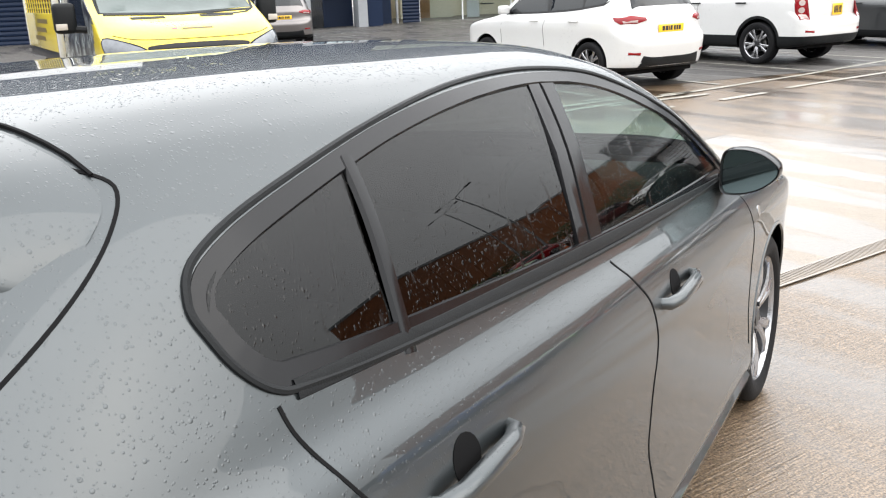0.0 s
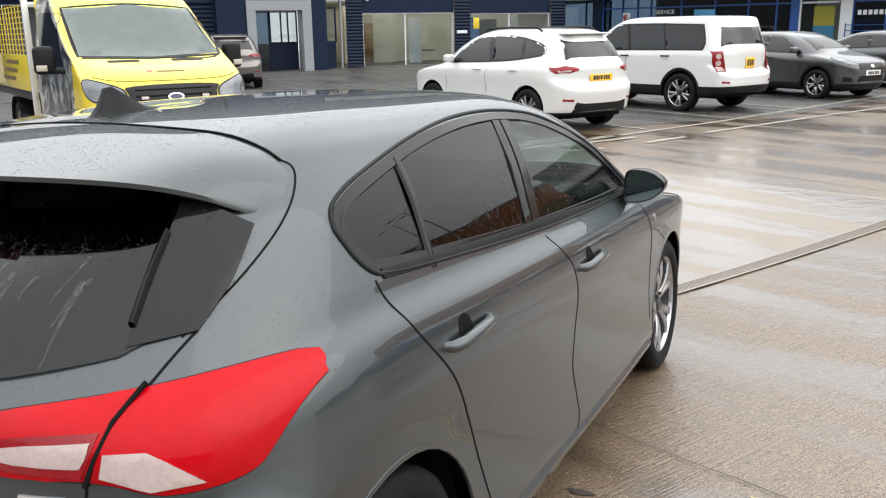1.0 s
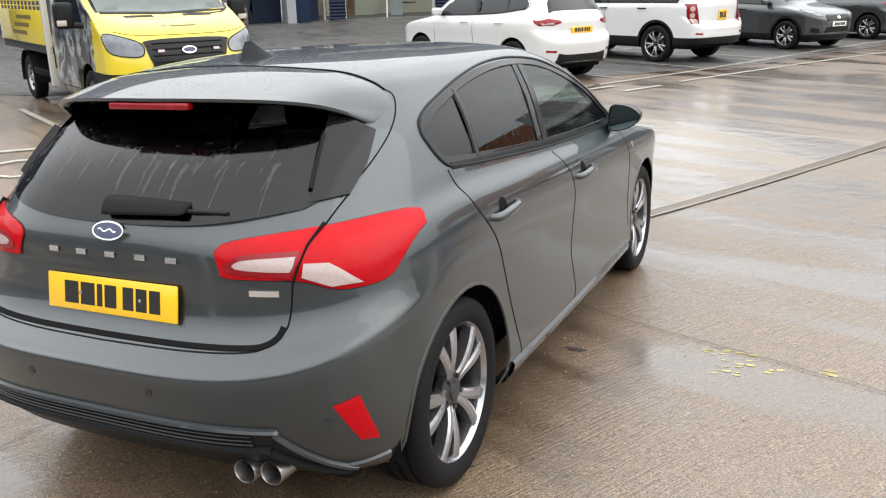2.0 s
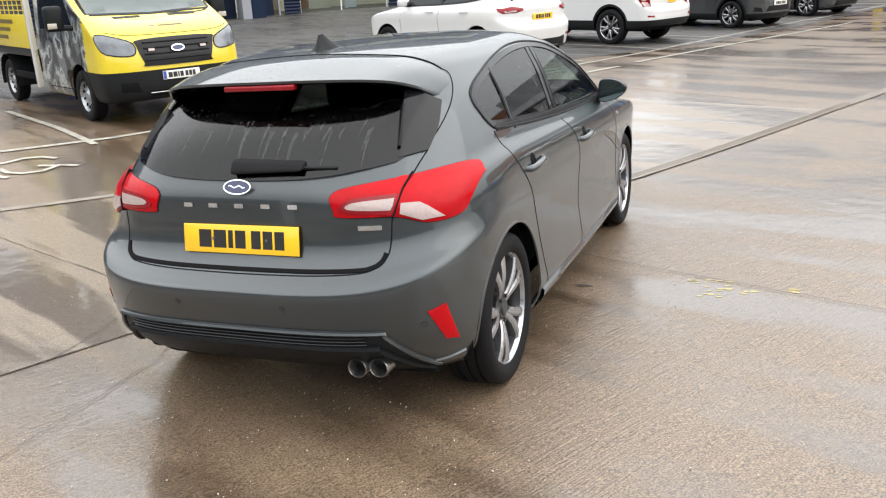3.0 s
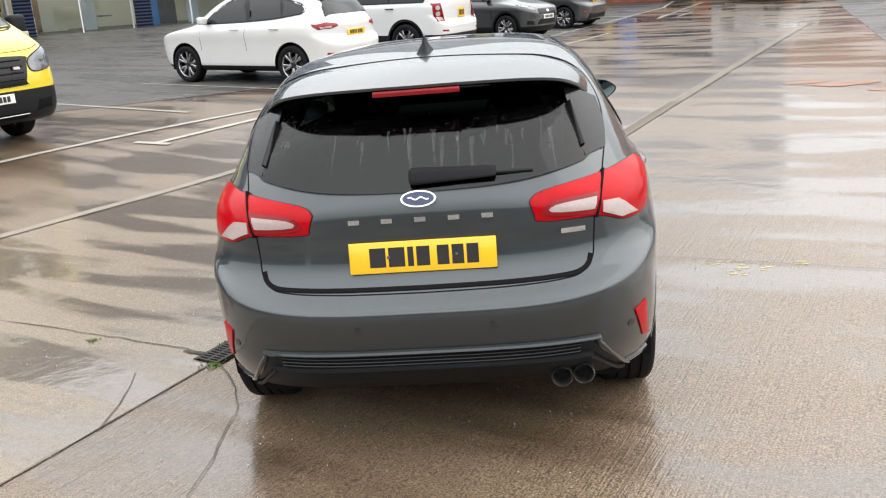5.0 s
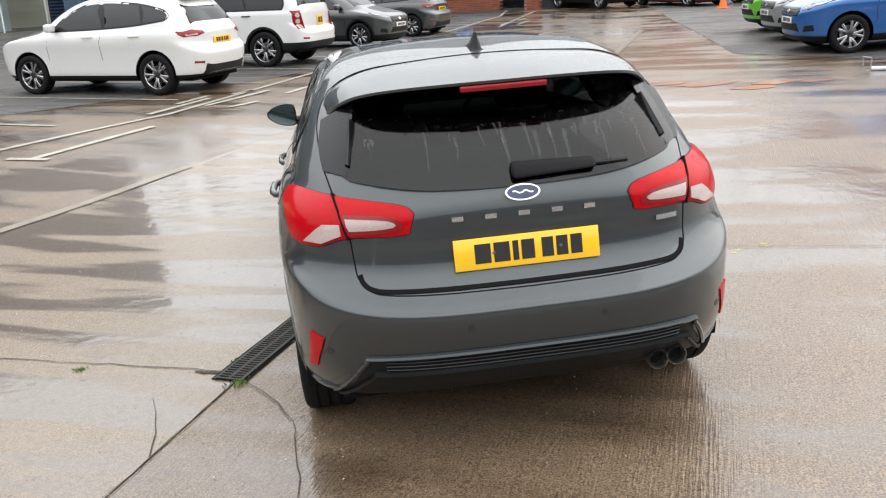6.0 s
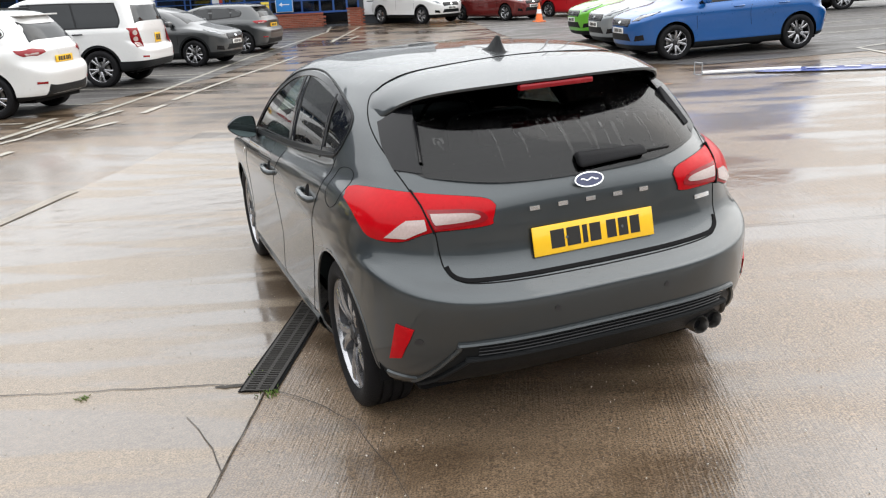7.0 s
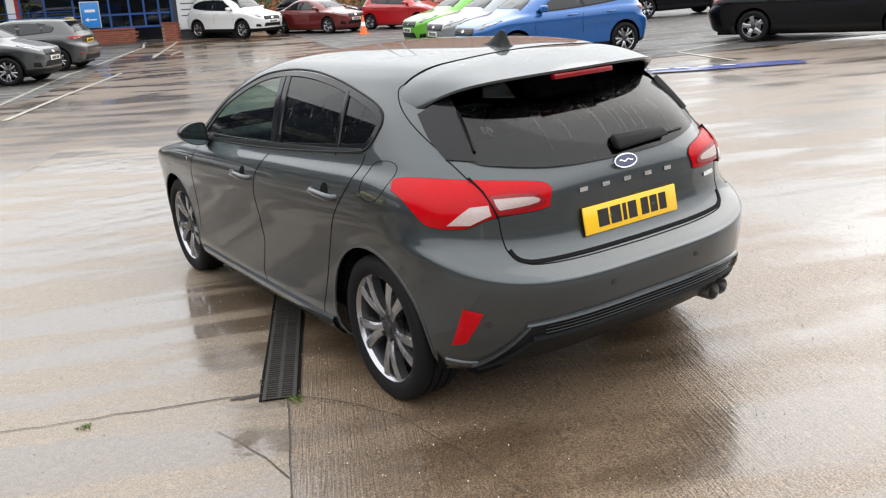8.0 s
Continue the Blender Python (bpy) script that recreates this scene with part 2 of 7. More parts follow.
def wet_ground(name, light, dark, rough_dry, rough_wet, ridge=0.0, wet_mid=0.5, film=(0.5, 0.9, 0.16, 0.045), spread=0.042, banded=0.58, bands=1.9, fleck=1.0):
    """Rain-wet paving: damp patches, standing film, aggregate grain and a broomed finish."""
    m = bpy.data.materials.new(name)
    m.use_nodes = True
    nt = m.node_tree
    b = nt.nodes["Principled BSDF"]
    co = nt.nodes.new("ShaderNodeTexCoord")

    def nz(scale, detail, stretch=None, dist=0.0):
        n = nt.nodes.new("ShaderNodeTexNoise")
        n.inputs["Scale"].default_value, n.inputs["Detail"].default_value, n.inputs["Distortion"].default_value = scale, detail, dist
        src = co.outputs["Object"]
        if stretch:
            mp = nt.nodes.new("ShaderNodeMapping")
            mp.vector_type = "TEXTURE"
            mp.inputs["Rotation"].default_value, mp.inputs["Scale"].default_value = (0, 0, radians(stretch[0])), (stretch[1], stretch[2], 1)
            nt.links.new(src, mp.inputs[0])
            src = mp.outputs[0]
        nt.links.new(src, n.inputs["Vector"])
        return n.outputs["Fac"]

    def rng(src, a, z, lo, hi):
        r = nt.nodes.new("ShaderNodeMapRange")
        for k, v in zip(("From Min", "From Max", "To Min", "To Max"), (a, z, lo, hi)):
            r.inputs[k].default_value = v
        nt.links.new(src, r.inputs["Value"])
        return r.outputs[0]

    def mathn(op, a, c):
        n = nt.nodes.new("ShaderNodeMath")
        n.operation = op
        for i, v in enumerate((a, c)):
            if isinstance(v, (int, float)):
                n.inputs[i].default_value = v
            else:
                nt.links.new(v, n.inputs[i])
        return n.outputs[0]

    patch_, streak, grain, stone = nz(0.55, 6, (20, 1, 1), 0.6), nz(bands, 4, (-25.8, 7.0, 1.0), 0.35), nz(35, 8), nz(130, 3)
    damp = rng(mathn("ADD", mathn("MULTIPLY", patch_, 1 - banded), mathn("MULTIPLY", streak, banded)), wet_mid - spread, wet_mid + spread, 0, 1)
    mix = nt.nodes.new("ShaderNodeMix")
    mix.data_type = "RGBA"
    mix.inputs["A"].default_value, mix.inputs["B"].default_value = (*light, 1), (*dark, 1)
    nt.links.new(mathn("ADD", mathn("MULTIPLY", damp, 0.72), mathn("MULTIPLY", rng(grain, 0.35, 0.65, 0, 1), 0.28)), mix.inputs["Factor"])
    speck = nt.nodes.new("ShaderNodeMix")
    speck.data_type, speck.blend_type = "RGBA", "MULTIPLY"
    nt.links.new(mix.outputs["Result"], speck.inputs["A"])
    spk = rng(stone, 0.36, 0.66, 1 - 0.6 * fleck, 1 + 0.75 * fleck)
    comb = nt.nodes.new("ShaderNodeCombineColor")
    for i in range(3):
        nt.links.new(spk, comb.inputs[i])
    nt.links.new(comb.outputs[0], speck.inputs["B"])
    speck.inputs["Factor"].default_value = 1.0
    nt.links.new(speck.outputs["Result"], b.inputs["Base Color"])
    nt.links.new(rng(damp, 0, 1, rough_dry, rough_wet), b.inputs["Roughness"])
    b.inputs["Specular IOR Level"].default_value = 0.4
    b.inputs["Coat IOR"].default_value = 1.6
    nt.links.new(rng(damp, 0, 1, film[0], film[1]), b.inputs["Coat Weight"])
    nt.links.new(rng(damp, 0, 1, film[2], film[3]), b.inputs["Coat Roughness"])
    height = mathn("ADD", mathn("MULTIPLY", grain, 0.6), mathn("MULTIPLY", stone, 0.4))
    if ridge:
        height = mathn("ADD", height, mathn("MULTIPLY", nz(105, 3, (ridge, 1, 22)), 1.15))
    bp = nt.nodes.new("ShaderNodeBump")
    bp.inputs["Distance"].default_value = 0.006
    nt.links.new(rng(damp, 0, 1, 0.9 * fleck, 0.5 * fleck), bp.inputs["Strength"])
    nt.links.new(height, bp.inputs["Height"])
    nt.links.new(bp.outputs[0], b.inputs["Normal"])
    ripple = nt.nodes.new("ShaderNodeBump")
    ripple.inputs["Distance"].default_value, ripple.inputs["Strength"].default_value = 0.02, 0.12
    nt.links.new(nz(7, 5), ripple.inputs["Height"])
    sparkle = nt.nodes.new("ShaderNodeBump")
    sparkle.inputs["Distance"].default_value = 0.004
    nt.links.new(rng(damp, 0, 1, 0.55 * fleck, 0.10 * fleck), sparkle.inputs["Strength"])
    nt.links.new(height, sparkle.inputs["Height"])
    nt.links.new(sparkle.outputs[0], ripple.inputs["Normal"])
    nt.links.new(ripple.outputs[0], b.inputs["Coat Normal"])
    return m


CONCRETE = wet_ground("wet_concrete", (0.172, 0.122, 0.079), (0.076, 0.051, 0.031), 0.42, 0.28, ridge=-25.8)
PALE_CONCRETE = wet_ground("wet_pale_concrete", (0.215, 0.168, 0.120), (0.090, 0.063, 0.041), 0.42, 0.28, film=(0.5, 0.95, 0.16, 0.04), spread=0.034, banded=0.85, bands=2.7, fleck=0.6)
ASPHALT = wet_ground("wet_asphalt", (0.070, 0.065, 0.060), (0.038, 0.035, 0.033), 0.75, 0.55, film=(0.08, 0.45, 0.5, 0.26))
LINE = mat("worn_white_line_paint", (0.38, 0.36, 0.31), 0.45, vary=0.5, scale=30, bump=0.002, bump_scale=90, coat=0.4, coat_rough=0.15)
YELLOW_LINE = mat("yellow_paint_mark", (0.42, 0.34, 0.10), 0.45, vary=0.3, scale=25, coat=0.4)
BLUE_LINE = mat("blue_bay_paint", (0.025, 0.06, 0.34), 0.3, vary=0.2, scale=15, coat=0.7, coat_rough=0.05)
RUST_STAIN = mat("rusty_ground_stain", (0.33, 0.15, 0.06), 0.3, vary=0.4, scale=10, coat=0.8, coat_rough=0.06)
GREY_PAINT = mat("dark_grey_metallic_paint", (0.050, 0.058, 0.062), 0.44, metal=0.85, vary=0.05, scale=3, coat=1.0, coat_rough=0.015, rough_vary=0.04, beads=0.40)
BLACK_GLOSS = mat("gloss_black_trim", (0.008, 0.008, 0.009), 0.16, vary=0.1, spec=0.28)
BLACK_PANEL = mat("black_glass_panel", (0.006, 0.006, 0.007), 0.1, vary=0.1, spec=0.3, beads=0.5)
BLACK_PLASTIC = mat("textured_black_plastic", (0.010, 0.011, 0.012), 0.45, vary=0.15, spec=0.16, bump=0.0015, bump_scale=400)
RUBBER = mat("tyre_rubber", (0.008, 0.008, 0.009), 0.65, spec=0.15, vary=0.25, scale=12, bump=0.002, bump_scale=120)
ALLOY = mat("machined_alloy", (0.36, 0.36, 0.375), 0.25, metal=0.9, vary=0.06, coat=0.4)
DARK_ALLOY = mat("dark_wheel_paint", (0.05, 0.05, 0.053), 0.35, metal=0.6, vary=0.1)
STEEL = mat("brake_steel", (0.35, 0.34, 0.33), 0.35, metal=1.0, vary=0.2, scale=20)
CHROME = mat("chrome", (0.78, 0.79, 0.8), 0.08, metal=1.0, vary=0.03)
RED_LENS = mat("red_lamp_lens", (0.40, 0.001, 0.005), 0.3, vary=0.12, scale=14, coat=0.25, coat_rough=0.02, spec=0.06)
DEEP_RED = mat("deep_red_reflector", (0.22, 0.002, 0.006), 0.25, vary=0.15, scale=60, bump=0.001, bump_scale=250, coat=0.4, spec=0.3)
CLEAR_LENS = mat("clear_lamp_lens", (0.42, 0.33, 0.31), 0.2, vary=0.15, scale=30, bump=0.0006, bump_scale=120, coat=1.0)
PALE_LENS = mat("pale_amber_lens", (0.42, 0.38, 0.33), 0.3, vary=0.1, coat=0.6)
HEAD_LENS = mat("headlamp_lens", (0.13, 0.14, 0.155), 0.12, metal=0.4, vary=0.4, scale=40, coat=1.0)
YELLOW_PLATE = mat("yellow_number_plate", (0.86, 0.50, 0.008), 0.35, vary=0.04, coat=0.6)
WHITE_PLATE = mat("white_number_plate", (0.75, 0.75, 0.72), 0.35, vary=0.05, coat=0.5)
PLATE_INK = mat("black_plate_ink", (0.015, 0.014, 0.013), 0.4)
BLUE_BADGE = mat("blue_badge_enamel", (0.006, 0.014, 0.07), 0.15, coat=0.4)
WHITE_PAINT = mat("white_car_paint", (0.62, 0.62, 0.615), 0.3, vary=0.02, coat=1.0)
BLUE_PAINT = mat("bright_blue_car_paint", (0.002, 0.085, 0.30), 0.3, metal=0.35, vary=0.05, coat=1.0)
GREEN_PAINT = mat("lime_green_car_paint", (0.11, 0.40, 0.02), 0.3, metal=0.2, vary=0.05, coat=1.0)
SILVER_PAINT = mat("silver_grey_car_paint", (0.26, 0.28, 0.29), 0.35, metal=0.5, vary=0.05, coat=1.0)
RED_PAINT = mat("red_car_paint", (0.36, 0.008, 0.012), 0.3, vary=0.05, coat=1.0)
DARK_RED_PAINT = mat("dark_red_car_paint", (0.13, 0.012, 0.011), 0.3, metal=0.3, vary=0.05, coat=1.0)
BLACK_PAINT = mat("black_car_paint", (0.003, 0.003, 0.004), 0.15, vary=0.1, spec=0.3)
MID_GREY_PAINT = mat("mid_grey_car_paint", (0.055, 0.058, 0.06), 0.33, metal=0.6, vary=0.05, coat=1.0)
TAUPE_PAINT = mat("grey_beige_car_paint", (0.17, 0.155, 0.15), 0.33, metal=0.6, vary=0.05, coat=1.0)
YELLOW_PAINT = mat("yellow_van_paint", (0.64, 0.50, 0.02), 0.3, vary=0.06, coat=0.8)
# Paler copy of the van yellow; sky sheen on the cab top painted in.
SKYLIT_YELLOW = mat("skylit_yellow_van_paint", (0.62, 0.62, 0.05), 0.3, vary=0.06, coat=0.8)
PRIVACY = glass("privacy_glass", (0.06, 0.063, 0.066), 1.5, wet=0.35)
SIDE_PRIVACY = glass("side_privacy_glass", (0.06, 0.063, 0.066), 1.54, wet=0.35)
TINTED = glass("green_tinted_glass", (0.62, 0.76, 0.72), 1.5, wet=0.25)
DARK_GLASS = mat("far_car_glass", (0.008, 0.010, 0.012), 0.05, vary=0.2, spec=0.5)
MIRROR = mat("mirror_glass", (0.30, 0.38, 0.38), 0.03, metal=1.0, vary=0.02)
SEAT = mat("dark_seat_cloth", (0.03, 0.03, 0.032), 0.8, vary=0.2, bump=0.003, bump_scale=300)
# Near-black for cabin plastic, and for shade painted into gaps and recesses.
NEAR_BLACK = mat("near_black_cabin_and_gap", (0.006, 0.006, 0.0065), 0.8, vary=0.2, spec=0.1)

JOINT = mat("dark_joint_filler", (0.045, 0.037, 0.03), 0.7, vary=0.3, scale=20)
MOSS = mat("moss_tuft", (0.10, 0.16, 0.03), 0.9, vary=0.4, scale=40)


def water_stain():
    """Thin dried runs of rainwater on glass: mostly clear, with a pale haze."""
    m = bpy.data.materials.new("pale_water_run")
    m.use_nodes = True
    nt = m.node_tree
    nt.nodes.remove(nt.nodes["Principled BSDF"])
    tr, df, mx, co, n = (nt.nodes.new("ShaderNode" + k) for k in ("BsdfTransparent", "BsdfDiffuse", "MixShader", "TexCoord", "TexNoise"))
    rg = nt.nodes.new("ShaderNodeMapRange")
    df.inputs["Color"].default_value = (0.45, 0.45, 0.44, 1)
    n.inputs["Scale"].default_value, n.inputs["Detail"].default_value = 130, 4
    for k, v in zip(("From Min", "From Max", "To Min", "To Max"), (0.38, 0.65, 0.0, 0.11)):
        rg.inputs[k].default_value = v
    nt.links.new(co.outputs["Object"], n.inputs["Vector"])
    nt.links.new(n.outputs["Fac"], rg.inputs["Value"])
    nt.links.new(rg.outputs[0], mx.inputs[0])
    nt.links.new(tr.outputs[0], mx.inputs[1])
    nt.links.new(df.outputs[0], mx.inputs[2])
    nt.links.new(mx.outputs[0], nt.nodes["Material Output"].inputs["Surface"])
    return m


WATER_RUN = water_stain()
# ---- the ground ----
def ground_z(x, y):
    """Height of the paving, fitted to the camera's view: slight rises at a distance, tipped a little towards the drain
    round the parked car.
    """
    r = math.hypot(x, y - 1.2)
    near = 0.03318 * x - 0.02794 * (y - 2.14)
    far = 0.03 * min(22.0, max(0.0, x - 2.8)) * (1 - 0.6 * step(16.0, 32.0, y)) + 0.2 * step(22.0, 37.0, y)
    return lerp(near, far, step(3.2, 9.0, r))


def spread(lo, hi, fine, grow, far):
    """Coordinates that are dense in the middle and reach out to the horizon."""
    out = list(np.arange(lo, hi + fine / 2, fine))
    s = fine
    while out[-1] < far:
        s *= grow
        out.append(out[-1] + s)
    s = fine
    while out[0] > -far:
        s *= grow
        out.insert(0, out[0] - s)
    return [float(v) for v in out]


def sheet(name, xs, ys, material, up=0.0, keep=None):
    bm = bmesh.new()
    g = [[bm.verts.new((x, y, ground_z(x, y) + up)) for y in ys] for x in xs]
    for i in range(len(xs) - 1):
        for j in range(len(ys) - 1):
            if keep is None or keep((xs[i] + xs[i + 1]) / 2, (ys[j] + ys[j + 1]) / 2):
                bm.faces.new((g[i][j], g[i + 1][j], g[i + 1][j + 1], g[i][j + 1]))
    bmesh.ops.delete(bm, geom=[v for v in bm.verts if not v.link_faces], context="VERTS")
    return new(name, mesh_of(bm, name, material))


tagged(sheet("ground", spread(-10, 12, 0.25, 1.25, 900), spread(-8, 14, 0.25, 1.25, 900), CONCRETE),
       "rain-wet brown concrete yard with puddled film", "ground", kind="structure")


def ribbon_on_ground(bm, pts, width, up=0.006, wob=0.0):
    """A band of the given width along the points, lying on the paving."""
    dense = []
    for a, b in zip(pts, pts[1:]):
        n = max(1, int(math.dist(a, b) / 0.3))
        dense += [(lerp(a[0], b[0], k / n), lerp(a[1], b[1], k / n)) for k in range(n)]
    dense.append(pts[-1])
    rows = []
    for i, p in enumerate(dense):
        a, b = dense[max(0, i - 1)], dense[min(len(dense) - 1, i + 1)]
        d = Vector((b[0] - a[0], b[1] - a[1])).normalized()
        n = Vector((-d.y, d.x)) * width / 2
        w = 1 + wob * noise.noise(Vector((p[0] * 3, p[1] * 3, 0)))
        rows.append([bm.verts.new((p[0] + s * n.x * w, p[1] + s * n.y * w, ground_z(p[0] + s * n.x, p[1] + s * n.y) + up)) for s in (-1, 1)])
    for u, v in zip(rows, rows[1:]):
        bm.faces.new((u[0], v[0], v[1], u[1]))
    return bm


def area_on_ground(name, pts, material, up, label, category, cell=0.5):
    """A flat area with the outline pts, lying on the paving."""
    pts = [(lerp(a[0], b[0], k / n), lerp(a[1], b[1], k / n)) for a, b in zip(pts, pts[1:] + pts[:1]) for n in [max(1, int(math.dist(a, b)))] for k in range(n)]
    xs = [p[0] for p in pts]
    ys = [p[1] for p in pts]
    inner = [(x, y) for x in np.arange(min(xs), max(xs), cell) for y in np.arange(min(ys), max(ys), cell) if inside((x, y), pts)]
    vs = [Vector(p) for p in pts] + [Vector((float(a), float(b))) for a, b in inner]
    v, _, f, *_ = delaunay_2d_cdt(vs, [(i, (i + 1) % len(pts)) for i in range(len(pts))], [], 1, 1e-4)
    me = bpy.data.meshes.new(name)
    me.from_pydata([(p.x, p.y, ground_z(p.x, p.y) + up) for p in v], [], f)
    me.materials.append(material)
    return tagged(new(name, me), label, category, kind="structure")


area_on_ground("road_1", [(-75, -22), (-46, 4), (-22, 7.2), (-10.6, 8.6), (-6.0, 11.0), (-2.5, 13.6), (0.3, 17.2), (8.2, 36.2), (9, 47), (-75, 70)], ASPHALT, 0.006,
               "wet dark asphalt parking area before the showrooms", "asphalt", cell=1.5)
area_on_ground("road_2", [(7.2, 13.2), (8.4, 10.6), (14.5, 8.9), (30, 3.5), (70, -8), (90, 50), (18, 60), (12.6, 31)], ASPHALT, 0.006,
               "wet dark asphalt parking area with car bays", "asphalt", cell=2.0)


area_on_ground("pavement", [(-1.53, .35), (-1.205, 1.10), (-1.285, 1.14), (2.3, 8.6), (-.6, 9.5), (-1.35, 8.13), (-2.4, 6.5), (-2.98, 5.52), (-3.55, 4.65), (-4.07, 3.76), (-4.81, 3.0), (-8.5, -.5), (-6.0, -5.0), (-3.4, -3.65), (-2.0, -.7)], PALE_CONCRETE, 0.004,
               "paler smooth wet concrete slab beside the drain", "slab", cell=0.35)


def painted(name, lines, material, label, category="road marking", width=0.1, up=0.012):
    bm = bmesh.new()
    for pts in lines:
        ribbon_on_ground(bm, pts, width, up, 0.15)
    return tagged(new(name, mesh_of(bm, name, material, False)), label, category, kind="structure")


painted("bay_edge_line", [[(-6.74, 4.88), (-5.95, 5.89), (-5.2, 7.2), (-4.57, 8.13), (-2.94, 10.32), (-0.8, 15.3), (-0.3, 16.7), (2.14, 23.2), (6.55, 31.8), (7.6, 35.4)]], LINE, "worn white edge line painted along the bays")
painted("lane_line", [[(-4.04, 7.56), (-2.97, 9.23)], [(-4.33, 7.62), (-3.84, 7.5)], [(-0.72, 13.53), (0.8, 16.88), (3.27, 22.0)], [(5.4, 26.5), (8.46, 33.7)]], LINE, "worn broken white lane line on wet concrete")


STRIP = mat("pale_worn_joint_strip", (0.21, 0.18, 0.142), 0.5, vary=0.35, scale=14, bump=0.002, bump_scale=60, coat=0.3, coat_rough=0.15)
painted("slab_edge_strip", [[(-8.5, -.5), (-4.81, 3.0), (-4.07, 3.76), (-3.55, 4.65), (-2.98, 5.52), (-2.4, 6.5), (-2.2, 6.8)]], STRIP, "pale worn strip at the edge of the slab", "slab edge", width=0.12)


def bay(t):
    """A point on the bay edge line, t metres along it."""
    a, b = Vector((-0.42, 16.33)), Vector((7.6, 35.4))
    d = (b - a).normalized()
    return a + d * t


painted("bay_lines", [[tuple(bay(t)), tuple(bay(t) + Vector((-.87, .49)) * 4.8)] for t in (-0.4, 2.3, 5.0, 7.7, 10.4, 13.1, 15.8, 18.5)] +
        [[(-3.05, 11.95), (-6.9, 14.15)], [(-1.73, 13.75), (-6.0, 16.1)], [(-4.4, 9.8), (-8.6, 12.2)]], LINE, "white parking bay lines on wet asphalt", width=0.085)
painted("van_bay_lines", [[(-9.3, 7.33), (-5.92, 5.54)], [(-8.6, 5.2), (-6.9, 4.5)]], LINE,
        "worn white lines round the van bay", width=0.09)
painted("bay_symbol", [[(-6.6, 4.1), (-6.4, 4.3), (-6.24, 4.49), (-6.21, 4.71), (-6.06, 4.85), (-5.85, 4.85)], [(-6.4, 4.3), (-6.11, 4.27), (-5.87, 4.18), (-5.68, 4.21), (-5.56, 4.36), (-5.58, 4.62), (-5.36, 4.67)], [(-5.79, 4.52), (-5.61, 4.58)], [(-6.05, 4.03), (-5.69, 4.02)]], LINE, "curved white painted bay symbol", width=0.07)
painted("painted_legend", [[(-3.25, 10.4), (-2.55, 11.95)], [(-2.1, 10.7), (-1.7, 11.2)], [(-2.5, 11.0), (-1.6, 12.6)], [(-3.0, 11.4), (-2.6, 12.3)], [(-2.2, 12.3), (-1.9, 12.75)], [(-1.3, 12.0), (-0.9, 12.9)],
                          [(5.6, 27.2), (6.3, 28.6)], [(6.1, 26.9), (6.9, 28.4)], [(6.6, 28.9), (7.1, 29.7)]], LINE, "faded white painted bars on the concrete", width=0.11)
painted("far_bay_lines", [[(11.8, 10.3), (10.9, 8.1)], [(13.4, 13.2), (16.4, 12.7)], [(13.6, 15.6), (17.6, 15.2)], [(13.8, 18.0), (18.4, 17.6)], [(11.8, 10.3), (15.5, 10.6)], [(9.5, 29.5), (13.2, 27.3)], [(12.0, 29.5), (15.5, 27.5)]], LINE,
        "white bay lines on wet asphalt", width=0.08)


def spots(name, places, material, label, category, up=0.0045):
    """Small irregular patches: (x, y, size)."""
    bm = bmesh.new()
    for k, (x, y, r) in enumerate(places):
        n = 14
        ring = []
        for i in range(n):
            a = 2 * math.pi * i / n
            q = r * (0.65 + 0.7 * abs(noise.noise(Vector((k * 3.1, math.cos(a) * 1.3, math.sin(a) * 1.3)))))
            px, py = x + q * math.cos(a) * 1.5, y + q * math.sin(a) * 0.7
            ring.append(bm.verts.new((px, py, ground_z(px, py) + up)))
        bm.faces.new(ring)
    return tagged(new(name, mesh_of(bm, name, material, False)), label, category, kind="structure")


flake = random.Random(11)
spots("yellow_mark", [(x + flake.gauss(0, .05), y + flake.gauss(0, .03), flake.uniform(.006, .022)) for x, y, n in ((1.52, 2.25, 12), (1.62, 2.13, 10), (1.72, 2.08, 3), (1.98, 2.17, 5), (1.56, 2.02, 5)) for _ in range(n)], YELLOW_LINE, "flaked yellow paint marks on concrete", "paint mark", up=0.0015)
spots("dark_patch", [(.88, 2.06, .038)], JOINT, "small flat dark patch on the concrete", "hole")
spots("rust_stain", [(5.0, 9.6, .35), (5.4, 8.9, .3), (4.6, 10.0, .25), (5.9, 9.2, .3), (6.4, 9.0, .2)], RUST_STAIN, "rusty orange stain on wet concrete", "stain", up=0.005)
# saw-cut joints and a crack in the concrete


def joint(name, pts, width, label, wander=0.0):
    dense = []
    for a, b in zip(pts, pts[1:]):
        n = max(2, int(math.dist(a, b) / 0.07))
        for k in range(n):
            x, y = lerp(a[0], b[0], k / n), lerp(a[1], b[1], k / n)
            dense.append((x + wander * noise.noise(Vector((x * 7, y * 7, 1))), y + wander * noise.noise(Vector((x * 7, y * 7, 5)))))
    dense.append(pts[-1])
    bm = ribbon_on_ground(bmesh.new(), dense, width, 0.008, 0.8)
    return tagged(new(name, mesh_of(bm, name, JOINT, False)), label, "joint", kind="structure")


